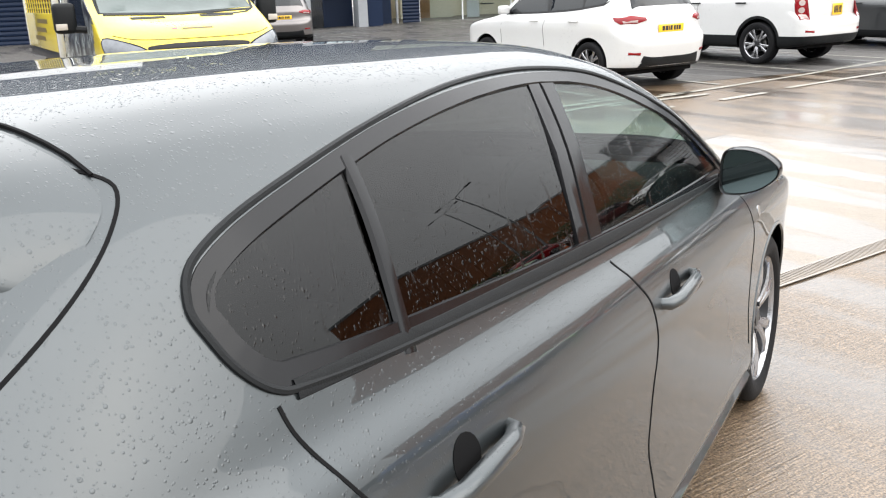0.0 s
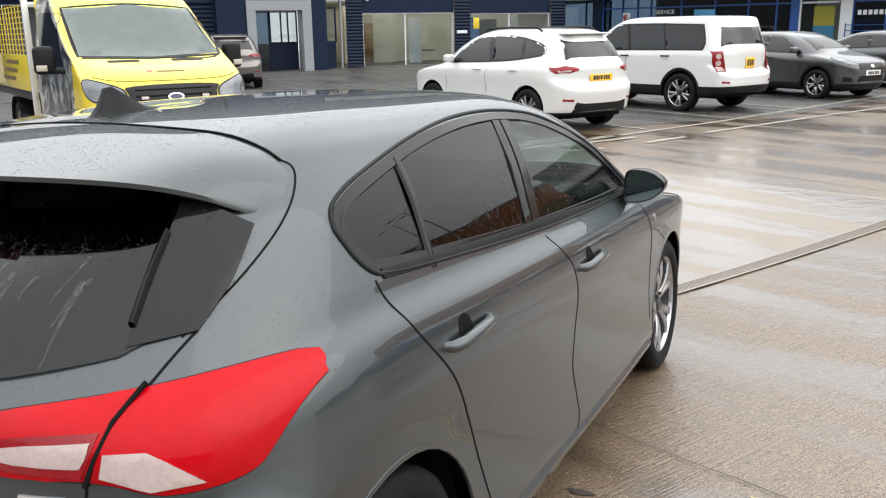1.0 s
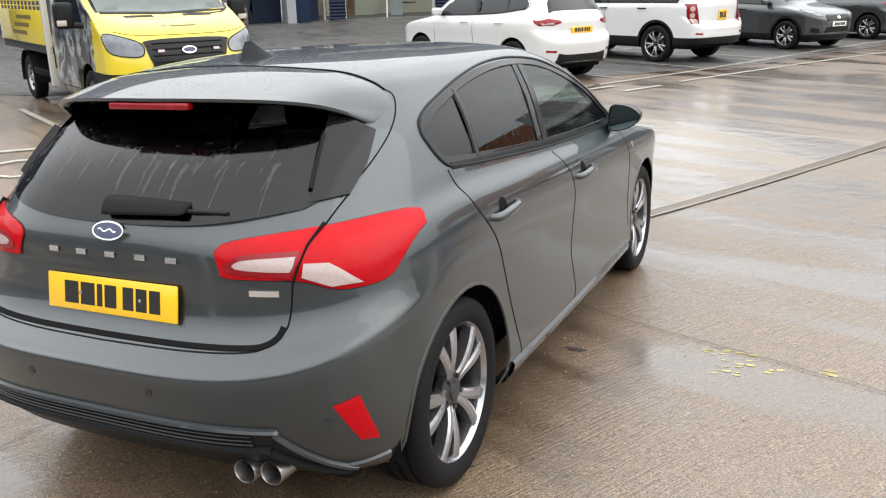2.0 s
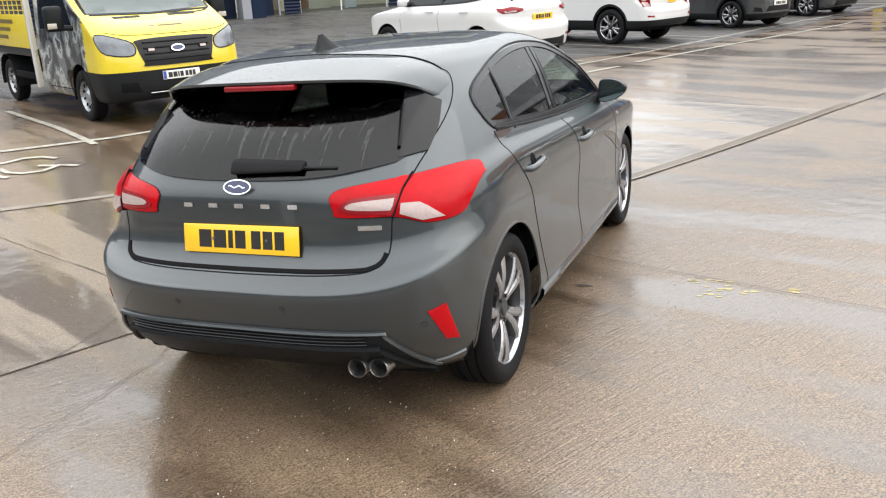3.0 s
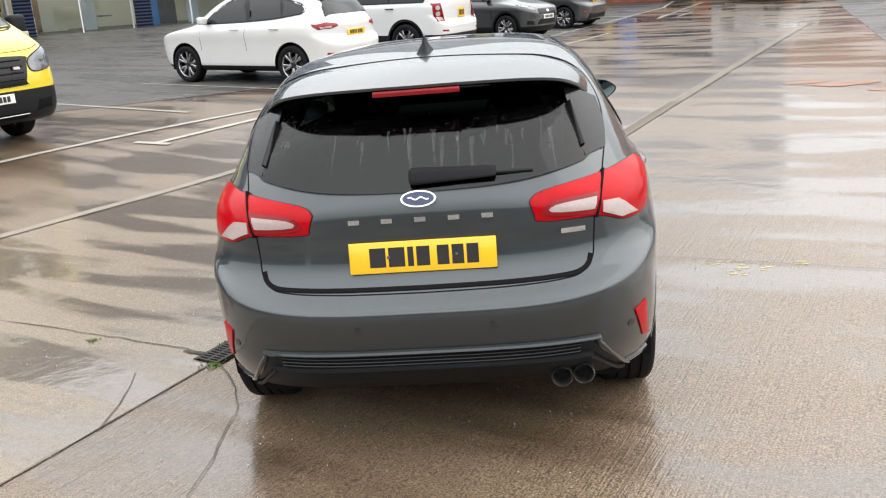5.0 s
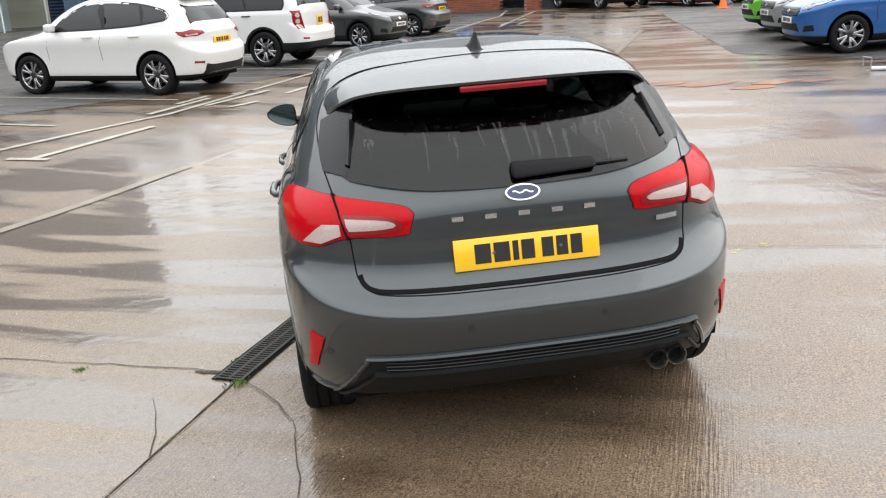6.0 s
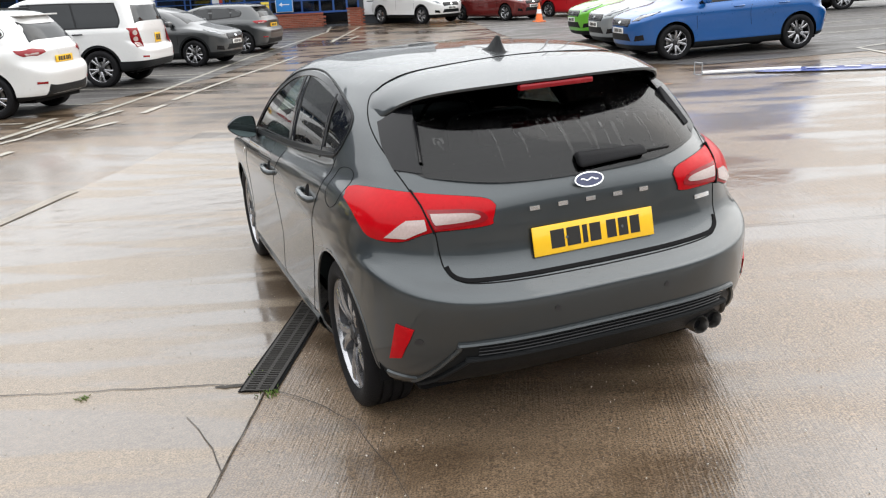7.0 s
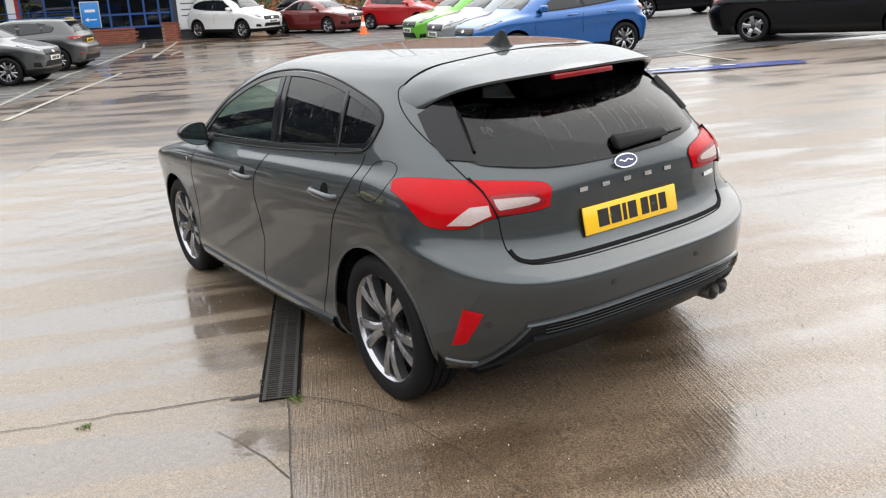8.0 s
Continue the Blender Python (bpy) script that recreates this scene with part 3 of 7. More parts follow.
joint("slab_joint", [(-1.2, 1.12), (-1.53, .35), (-2.0, -.7), (-3.1, -3.0)], .0045, "dark joint between concrete slabs", .01)
joint("slab_joint", [(-1.25, 1.22), (-1.42, 1.31), (-1.87, 1.51), (-2.36, 1.74), (-4.16, 2.44), (-7.5, 4.0)], .006, "dark joint between concrete slabs", .02)
joint("slab_joint", [(.2, 2.95), (1.04, 2.51), (2.23, 2.02), (4.2, 1.2), (7.5, -.2)], .005, "dark joint between concrete slabs", .02)
joint("slab_joint", [(6.2, 11.2), (10.5, 9.2), (16, 7.2)], .012, "dark joint at the edge of the concrete", .03)
joint("slab_joint", [(2.1, 9.0), (-4.6, 12.4)], .012, "dark joint between concrete slabs", .03)
joint("slab_joint", [(5.0, 15.0), (12.0, 12.0)], .012, "dark joint between concrete slabs", .03)
joint("crack", [(-1.16, 1.09), (-1.07, .95), (-.99, .81), (-.94, .62), (-.91, .49), (-.905, .34), (-.88, .18), (-.90, .02), (-.89, -.16), (-.87, -.5), (-.9, -1.0)], .0045, "wandering crack in the concrete", .025)
joint("crack", [(-1.56, 1.02), (-1.52, .87), (-1.49, .67), (-1.48, .47)], .0045, "fine crack in the concrete", .012)


def drain():
    """A slotted channel drain: a flat near-black strip that paints the shade of a trough, with two rails and cross
    slats.
    """
    a, b = Vector((-1.24, 1.12)), Vector((8.18, 20.6))
    d = (b - a).normalized()
    n = Vector((-d.y, d.x))
    ob = tagged(new("drain_channel", mesh_of(ribbon_on_ground(bmesh.new(), [tuple(a), tuple(a + d * 3.4)], .15, .0065), "drain_channel", NEAR_BLACK, False)), "slotted metal drain channel across the wet yard", "drain", kind="structure")
    iron = mat("wet_cast_iron", (0.040, 0.037, 0.034), 0.6, spec=0.25, vary=0.3, scale=30, island=0.2)
    for s in (-1, 0, 1):
        p, q = a + n * s * .068, a + d * 3.4 + n * s * .068
        part("drain_rail", ribbon_on_ground(bmesh.new(), [tuple(p), tuple(q)], .018, .013), iron, ob, "", False)
    # Near-black ribbons paint the shade of a gap along both edges.
    for s in (-1, 1):
        p, q = a + n * s * .084, a + d * 3.4 + n * s * .084
        part("drain_gap_shade", ribbon_on_ground(bmesh.new(), [tuple(p), tuple(q)], .016, .0075, .6), NEAR_BLACK, ob, "dark strip painted as shade beside the channel", False)
    slat = mesh_of(boxed(-.062, .062, -.0048, .0048, -.003, .003), "drain_slat", iron, False)
    # Lighter copy of the iron: the far run's brightness is painted in.
    far_iron = mat("lighter_far_iron", (0.24, 0.20, 0.16), 0.45, vary=0.3, scale=20, coat=0.7, coat_rough=0.12)
    far_slat = mesh_of(boxed(-.062, .062, -.0048, .0048, -.004, 0), "lighter_far_slat", far_iron, False)
    i = 0
    t = 0.01
    turn = math.degrees(math.atan2(n.y, n.x))
    while i < 290:
        p = a + d * t
        part("slat", slat if t < 3.5 else far_slat, None, ob, m=pose(p.x, p.y, ground_z(p.x, p.y) + .011, 0, 0, turn))
        t += .0245
        if 1.9 < t < 3.6:
            t = 3.6
        i += 1
    rest = bmesh.new()
    while t < (b - a).length - .05:
        p = a + d * t
        c = [p + n * s * .062 + d * e for s in (-1, 1) for e in (-.0095, .0095)]
        z = ground_z(p.x, p.y)
        v = [rest.verts.new((q.x, q.y, z + h)) for h in (.007, .011) for q in c]
        for f in ((4, 5, 7, 6), (0, 1, 5, 4), (2, 6, 7, 3), (0, 4, 6, 2), (1, 3, 7, 5)):
            rest.faces.new([v[i] for i in f])
        t += .0245
    tagged(part("slats", rest, far_iron, ob, "", False), kind="stuff")
    for s in (-1, 1):
        p, q = a + d * 3.4 + n * s * .068, b + n * s * .068
        part("drain_rail", ribbon_on_ground(bmesh.new(), [tuple(p), tuple(q)], .014, .011), far_iron, ob, "rail of the far run in lighter-painted iron", False)
    # The far trough also carries its brightness in the colour.
    trough_tone = mat("lighter_far_trough", (0.17, 0.135, 0.10), 0.45, vary=0.3, scale=12, coat=0.7, coat_rough=0.1)
    part("far_trough", ribbon_on_ground(bmesh.new(), [tuple(a + d * 3.4), tuple(b)], .15, .0065), trough_tone, ob, "far run of the drain, trough painted lighter", False)
    for x, y, r in ((-1.21, 1.06, .05), (-1.19, 1.33, .06), (-1.17, 1.08, .03), (-2.0, 1.49, .03)):
        bm = bmesh.new()
        for k in range(24):
            px, py = x + random.gauss(0, r * .5), y + random.gauss(0, r * .5)
            h = random.uniform(.008, .022)
            z = ground_z(px, py) + .003
            v = [bm.verts.new(c) for c in ((px - .004, py, z), (px + .004, py + .002, z), (px + random.gauss(0, .012), py + random.gauss(0, .012), z + h))]
            bm.faces.new(v)
        tagged(new("weed_tuft", mesh_of(bm, "weed_tuft", MOSS, False)), "small green weed tuft growing at the drain", "weed", kind="stuff")


def grit():
    """Small pale stones and crumbs lying about on the concrete."""
    rng = random.Random(5)
    stone = mat("pale_grit", (0.46, 0.43, 0.38), 0.6, vary=0.4, scale=8)
    bm = bmesh.new()
    for k in range(2600):
        x, y = rng.uniform(-4.5, 3.5), rng.uniform(-2.2, 4.0)
        r = rng.choice((.0012, .0015, .002, .002, .0025, .003, .004))
        z = ground_z(x, y) + .006
        a = rng.uniform(0, 3)
        ring = [bm.verts.new((x + r * math.cos(a + i * 1.571) * rng.uniform(.7, 1.3), y + r * math.sin(a + i * 1.571), z)) for i in range(4)]
        top = bm.verts.new((x, y, z + r * .9))
        low = bm.verts.new((x, y, z - .005))
        for i in range(4):
            bm.faces.new((ring[i], ring[(i + 1) % 4], top))
            bm.faces.new((ring[(i + 1) % 4], ring[i], low))
    tagged(new("grit", mesh_of(bm, "grit", stone, False)), "scattered pale grit on wet concrete", "grit", kind="stuff")


grit()
spots("broken_edge", [(-1.35, 1.25, .03), (-1.31, 1.235, .026), (-1.39, 1.27, .02)], JOINT, "dark broken concrete edge beside the drain end", "broken edge", up=0.0085)
drain()
# ---- cars: a lofted shell, and details that lie on it ----
def loft(girth, rear, front, tail, nose, rows=64, rear_cols=22, side_cols=70, front_cols=18, waist=0.0, taper=0.035, full=0.0):
    """Half shell, x >= 0. girth: (half width, height) of the levels from sill to roof; rear, front: (y, z) of the same levels on the centre line.
    tail, nose: (depth, power) of the rounding in plan at the sill and at the roof; full squares the rear corners at lamp height. Returns a grid of points, rows from sill to roof."""
    grid = []
    n = len(girth) - 1
    for r in range(rows + 1):
        k = r / rows * n
        hw, zs = catmull(girth, k)
        yr, zr = catmull(rear, k)
        yf, zf = catmull(front, k)
        hw = max(hw, 0.0)
        q = k / n
        lr, pr = lerp(tail[0], tail[2], q), lerp(tail[1], tail[3], q) + full * math.exp(-((k - 9.0) / 2.6) ** 2)
        lf, pf = lerp(nose[0], nose[2], q), lerp(nose[1], nose[3], q)
        span = yf - yr
        if lr + lf > span * 0.96:
            f = span * 0.96 / (lr + lf)
            lr, lf = lr * f, lf * f
        row = []
        mid = (yr + yf) / 2

        def wide(y):
            return 1 - taper * ((y - 2.05) / 2) ** 2

        for i in range(rear_cols):
            a = i / rear_cols * math.pi / 2
            x, y = hw * math.sin(a) ** (2 / pr), yr + lr - lr * math.cos(a) ** (2 / pr)
            row.append((x * wide(y), y, lerp(zr, zs, step(0, 1, (i / rear_cols) ** 1.2))))
        for i in range(side_cols + 1):
            y = lerp(yr + lr, yf - lf, i / side_cols)
            row.append((hw * wide(y), y, zs))
        for i in range(1, front_cols + 1):
            a = math.pi / 2 * (1 - i / front_cols)
            x, y = hw * math.sin(a) ** (2 / pf), yf - lf + lf * math.cos(a) ** (2 / pf)
            row.append((x * wide(y), y, lerp(zs, zf, step(0, 1, i / front_cols))))
        belt = math.exp(-((k - 10.5) / 2.6) ** 2) * waist
        row = [(x, y, z + belt * (2.0 - y) * step(0.5, 0.85, x / max(0.3, hw)) * step(0.25, 0.95, y)) for x, y, z in row]
        grid.append(row)
    return grid


class Skin:
    """The whole outer surface of a car, to cut openings into and to lay details on."""

    def __init__(self, grid):
        nr, nc = len(grid), len(grid[0])
        verts, faces = [], []
        for s in (1, -1):
            o = len(verts)
            verts += [(s * x, y, z) for row in grid for x, y, z in row]
            for r in range(nr - 1):
                for c in range(nc - 1):
                    q = (o + r * nc + c, o + r * nc + c + 1, o + (r + 1) * nc + c + 1, o + (r + 1) * nc + c)
                    faces.append(q if s == 1 else q[::-1])
        self.verts, self.faces = verts, faces
        self.tree = BVHTree.FromPolygons([Vector(v) for v in verts], faces)
        self.cell = 0.03

    def cast(self, way, p):
        """The place and outward normal where the ray through p, seen from that way (right, left, rear, front, top), meets the skin."""
        a, b = p
        o, d = {"right": ((3, a, b), (-1, 0, 0)), "left": ((-3, a, b), (1, 0, 0)), "rear": ((a, -3, b), (0, 1, 0)),
                "front": ((a, 9, b), (0, -1, 0)), "top": ((a, b, 4), (0, 0, -1))}[way]
        hit, nor, _, _ = self.tree.ray_cast(Vector(o), Vector(d))
        if hit is None:
            hit, nor, _, _ = self.tree.find_nearest(Vector(o) + Vector(d) * 2.2)
        if nor.dot(Vector(d)) > 0:
            nor = -nor
        return hit, nor

    def shell(self, openings):
        """The skin as a bmesh with clean-edged openings. openings: (way, outline), with a third entry the outline is only scored."""
        bm = bmesh.new()
        vs = [bm.verts.new(v) for v in self.verts]
        for f in self.faces:
            try:
                bm.faces.new([vs[i] for i in f])
            except ValueError:
                pass
        bmesh.ops.remove_doubles(bm, verts=bm.verts, dist=1e-5)
        bmesh.ops.triangulate(bm, faces=[f for f in bm.faces if len(f.verts) > 4])
        for way, poly, *keep in openings:
            ax = {"right": (1, 2), "left": (1, 2), "rear": (0, 2), "front": (0, 2), "top": (0, 1)}[way]
            x0, x1 = min(p[0] for p in poly) - 0.06, max(p[0] for p in poly) + 0.06
            y0, y1 = min(p[1] for p in poly) - 0.06, max(p[1] for p in poly) + 0.06

            def near(v):
                a, b = v.co[ax[0]], v.co[ax[1]]
                if not (x0 < a < x1 and y0 < b < y1):
                    return False
                if way in ("right", "left"):
                    return v.co.x * (1 if way == "right" else -1) > 0.2
                return v.co.y < 1.2 if way == "rear" else (v.co.y > 1.2 if way == "front" else v.co.z > 1.0)

            rim = np.array(poly)
            loc = set()
            for f in {f for v in bm.verts if near(v) for f in v.link_faces}:
                c = f.calc_center_median()
                if np.hypot(rim[:, 0] - c[ax[0]], rim[:, 1] - c[ax[1]]).min() < 0.11:
                    loc.add(f)
            for a, b in zip(poly, poly[1:] + poly[:1]):
                ln = math.dist(a, b)
                if ln < 1e-5:
                    continue
                mid = ((a[0] + b[0]) / 2, (a[1] + b[1]) / 2)
                hit = []
                for f in loc:
                    c = f.calc_center_median()
                    r = max((v.co - c).length for v in f.verts)
                    if math.hypot(c[ax[0]] - mid[0], c[ax[1]] - mid[1]) < ln / 2 + r:
                        hit.append(f)
                co, no = [0.0, 0.0, 0.0], [0.0, 0.0, 0.0]
                co[ax[0]], co[ax[1]] = mid
                no[ax[0]], no[ax[1]] = (a[1] - b[1]) / ln, (b[0] - a[0]) / ln
                geom = hit + list({e for f in hit for e in f.edges}) + list({v for f in hit for v in f.verts})
                res = bmesh.ops.bisect_plane(bm, geom=geom, dist=1e-4, plane_co=co, plane_no=no)
                loc.update(g for g in res["geom"] if isinstance(g, bmesh.types.BMFace))
                loc = {f for f in loc if f.is_valid}
            if keep:
                continue
            dead = []
            for f in loc | {f for v in bm.verts if near(v) for f in v.link_faces}:
                c = f.calc_center_median()
                if inside((c[ax[0]], c[ax[1]]), poly):
                    dead.append(f)
            bmesh.ops.delete(bm, geom=dead, context="FACES")
        return bm

    def pane(self, way, poly, up=0.0, thick=0.004, cell=0.035, dome=0.0):
        """A sheet with that outline that follows the skin, up metres proud of it, with a rim of the given depth."""
        xs, ys = [p[0] for p in poly], [p[1] for p in poly]
        pts = [Vector(p) for p in poly]
        for x in np.arange(min(xs) + cell / 2, max(xs), cell):
            for y in np.arange(min(ys) + cell / 2, max(ys), cell):
                if inside((x, y), poly) and min((Vector((x, y)) - q).length for q in pts[:len(poly)]) > cell * 0.45:
                    pts.append(Vector((float(x), float(y))))
        nb = len(poly)
        v, _, f, *_ = delaunay_2d_cdt(pts, [(i, (i + 1) % nb) for i in range(nb)], [], 1, 1e-5)
        bm = bmesh.new()
        rim = [Vector(p) for p in poly]
        top = []
        for p in v:
            hit, nor = self.cast(way, (p.x, p.y))
            d = min((p - q).length for q in rim)
            top.append(bm.verts.new(hit + nor * (up + dome * min(1.0, d / 0.03))))
        axis = Vector({"right": (1, 0, 0), "left": (-1, 0, 0), "rear": (0, -1, 0), "front": (0, 1, 0), "top": (0, 0, 1)}[way])
        for t in f:
            try:
                fa = bm.faces.new([top[i] for i in t])
            except ValueError:
                continue
            fa.normal_update()
            if fa.normal.dot(axis) < 0:
                fa.normal_flip()
        edge = [e for e in bm.edges if len(e.link_faces) == 1]
        ext = bmesh.ops.extrude_edge_only(bm, edges=edge)
        low = [g for g in ext["geom"] if isinstance(g, bmesh.types.BMVert)]
        bm.normal_update()
        for w in low:
            _, nor = self.cast(way, {"right": (w.co.y, w.co.z), "left": (w.co.y, w.co.z), "rear": (w.co.x, w.co.z), "front": (w.co.x, w.co.z), "top": (w.co.x, w.co.y)}[way])
            w.co -= nor * thick
        return bm

    def sheet(self, way, around):
        """A smooth cubic sheet fitted to the skin within the outline: place and normal at any point, seen from that way."""
        ax = {"right": (1, 2, 0), "left": (1, 2, 0), "rear": (0, 2, 1), "front": (0, 2, 1)}[way]
        xs, ys = [p[0] for p in around], [p[1] for p in around]
        cx, cy = (min(xs) + max(xs)) / 2, (min(ys) + max(ys)) / 2
        powers = [(i, j) for i in range(5) for j in range(3) if i + j <= 4]
        rows, vals = [], []
        for x in np.linspace(min(xs), max(xs), 40):
            for y in np.linspace(min(ys), max(ys), 16):
                if inside((x, y), around):
                    hit, _ = self.cast(way, (float(x), float(y)))
                    rows.append([(x - cx) ** i * (y - cy) ** j for i, j in powers])
                    vals.append(hit[ax[2]])
        k = np.linalg.lstsq(np.array(rows), np.array(vals), rcond=None)[0]
        out = {"right": 1, "left": -1, "rear": -1, "front": 1}[way]

        def at(p):
            u, v = p[0] - cx, p[1] - cy
            d = sum(c * u ** i * v ** j for c, (i, j) in zip(k, powers))
            du = sum(c * i * u ** (i - 1) * v ** j for c, (i, j) in zip(k, powers) if i)
            dv = sum(c * j * u ** i * v ** (j - 1) for c, (i, j) in zip(k, powers) if j)
            co, no = [0.0] * 3, [0.0] * 3
            co[ax[0]], co[ax[1]], co[ax[2]] = p[0], p[1], float(d)
            no[ax[0]], no[ax[1]], no[ax[2]] = -float(du) * out, -float(dv) * out, out
            return Vector(co), Vector(no).normalized()

        return at

    def glazing(self, way, poly, at, up, material, thick=0.004):
        """A pane of that outline on the smooth sheet, with the sheet's own normals."""
        bm = self.pane(way, poly, 0.0, 0.0, 0.05)
        bmesh.ops.remove_doubles(bm, verts=bm.verts, dist=1e-6)
        me = bpy.data.meshes.new("glazing")
        ax = (1, 2) if way in ("right", "left") else (0, 2)
        normals = []
        for v in bm.verts:
            c, n = at((v.co[ax[0]], v.co[ax[1]]))
            v.co = c + n * up
            normals.append(n)
        bm.to_mesh(me)
        bm.free()
        me.materials.append(material)
        me.shade_smooth()
        me.normals_split_custom_set_from_vertices(normals)
        return me

    def band(self, way, path, width, high, closed=False, up=0.0, flat=False, inward=0.0):
        """A raised strip along the path on the skin, with a rounded section."""
        bm = bmesh.new()
        pts = [self.cast(way, p) for p in path]
        n = len(pts)
        rows = []
        sec = ((-0.5, -0.004), (-0.42, high), (0.42, high), (0.5, -0.004)) if flat else ((-0.5, -0.004), (-0.38, high * 0.7), (0, high), (0.38, high * 0.7), (0.5, -0.004))
        for i, (p, nor) in enumerate(pts):
            a = pts[(i - 1) % n if closed else max(0, i - 1)][0]
            b = pts[(i + 1) % n if closed else min(n - 1, i + 1)][0]
            t = (b - a).normalized()
            s = nor.cross(t).normalized()
            rows.append([bm.verts.new(p + s * (width * u + inward) + nor * (h + up)) for u, h in sec])
        m = len(sec)
        for i in range(n if closed else n - 1):
            u, v = rows[i], rows[(i + 1) % n]
            for j in range(m - 1):
                bm.faces.new((u[j], u[j + 1], v[j + 1], v[j]))
        bmesh.ops.recalc_face_normals(bm, faces=bm.faces)
        return bm


def other(way):
    return {"right": "left", "left": "right"}[way]


def arc(y, z, r, a0, a1, n=28):
    return [(y + r * math.cos(radians(lerp(a0, a1, i / n))), z + r * math.sin(radians(lerp(a0, a1, i / n)))) for i in range(n + 1)]


def wheel_meshes(r, rim, width, spokes, style, key):
    """Meshes of one wheel, axle along x, outside at +x: rim, tyre, spoke, hub, disc."""
    w = width / 2
    bm = lathe(bmesh.new(), [(rim * 0.93, -w * 0.8), (rim, -w * 0.85), (rim * 0.97, -w * 0.6), (rim * 0.90, -w * 0.2), (rim * 0.915, w * 0.50), (rim * 0.955, w * 0.74), (rim * 1.0, w * 0.86), (rim * 1.01, w * 0.80)], 48)
    out = {"rim": mesh_of(bm, key + "_rim", ALLOY if style != "dark" else DARK_ALLOY)}
    bm = bmesh.new()
    prof = [(rim * 0.98, -w * 0.8), (rim + (r - rim) * 0.45, -w), (r - 0.022, -w * 0.97), (r - 0.006, -w * 0.86), (r, -w * 0.7)]
    for c in (-0.42, 0.0, 0.42):
        prof += [(r, w * (c - 0.06)), (r - 0.008, w * (c - 0.05)), (r - 0.008, w * (c + 0.05)), (r, w * (c + 0.06))]
    prof += [(r, w * 0.7), (r - 0.006, w * 0.86), (r - 0.022, w * 0.97), (r - 0.035, w * 0.985), (r - 0.04, w * 0.995), (rim + (r - rim) * 0.45, w), (rim * 1.06, w * 0.95), (rim * 1.0, w * 0.84)]
    out["tyre"] = mesh_of(lathe(bm, prof, 56), key + "_tyre", RUBBER)
    bm = bmesh.new()
    # one spoke: two blades that part towards the rim
    for s in ((-1, 1) if style != "single" else (0,)):
        ends = []
        for k in range(7):
            q = k / 6
            rad = lerp(0.045, rim * 0.95, q)
            off = s * (0.011 + 0.043 * max(0.0, q - 0.22) * 1.28 * (5 / spokes))
            half = lerp(0.016, 0.026, q) * (1.0 if style != "single" else 2.1)
            x = w * lerp(0.62, 0.80, q) + 0.012 * math.sin(q * 3.1)
            ends.append([bm.verts.new((x - d, off + e * half * g, rad)) for d, e, g in ((0.045, -1, 1), (0.006, -1, 1), (0, -1, 0.5), (0, 1, 0.5), (0.006, 1, 1), (0.045, 1, 1))])
        for u, v in zip(ends, ends[1:]):
            for j in range(5):
                bm.faces.new((u[j], u[j + 1], v[j + 1], v[j]))
        bm.faces.new(ends[0])
        bm.faces.new(ends[-1][::-1])
    bmesh.ops.recalc_face_normals(bm, faces=bm.faces)
    out["spoke"] = mesh_of(bm, key + "_spoke", ALLOY, False)
    bm = lathe(bmesh.new(), [(0.075, w * 0.3), (0.075, w * 0.55), (0.06, w * 0.62), (0.034, w * 0.66), (0.032, w * 0.72), (0.0, w * 0.74)], 24)
    for i in range(5):
        a = 2 * math.pi * (i + 0.5) / 5
        c = Vector((w * 0.6, 0.055 * math.cos(a), 0.055 * math.sin(a)))
        tube(bm, [c - Vector((0.01, 0, 0)), c + Vector((0.012, 0, 0))], 0.0095, 8)
    out["hub"] = mesh_of(bm, key + "_hub", DARK_ALLOY)
    out["disc"] = mesh_of(lathe(bmesh.new(), [(0.06, -0.02), (min(0.15, rim * 0.78), -0.02), (min(0.15, rim * 0.78), 0.0), (0.06, 0.0)], 36), key + "_disc", STEEL)
    out["back"] = mesh_of(lathe(bmesh.new(), [(0.0, -w * 0.5), (rim * 0.9, -w * 0.5), (rim * 0.9, -w * 0.55), (0.0, -w * 0.55)], 24), key + "_back", NEAR_BLACK)
    # Dark lining over the alloy paints in the shade behind the spokes.
    out["barrel"] = mesh_of(lathe(bmesh.new(), [(rim * 0.885, -w * 0.45), (rim * 0.885, w * 0.2), (rim * 0.905, w * 0.52), (rim * 0.94, w * 0.70), (rim * 0.945, w * 0.70), (rim * 0.91, w * 0.52), (rim * 0.89, w * 0.2), (rim * 0.89, -w * 0.45)], 40), key + "_barrel", DARK_ALLOY)
    out["spokes"] = spokes
    return out


def put_wheel(car, meshes, x, y, z, turn=0.0, steer=0.0):
    s = 0 if x > 0 else 180
    rim = part("wheel", meshes["rim"], None, car, m=pose(x, y, z, turn, 0, s + steer))
    part("tyre", meshes["tyre"], None, rim, "black rubber tyre")
    for i in range(meshes["spokes"]):
        part("spoke", meshes["spoke"], None, rim, m=pose(0, 0, 0, 360 * i / meshes["spokes"], 0, 0))
    part("hub", meshes["hub"], None, rim)
    part("rim_shade_lining", meshes["barrel"], None, rim, "dark lining painted as shade inside the rim")
    part("brake_disc", meshes["disc"], None, rim)
    part("dust_shield", meshes["back"], None, rim)
    return rim


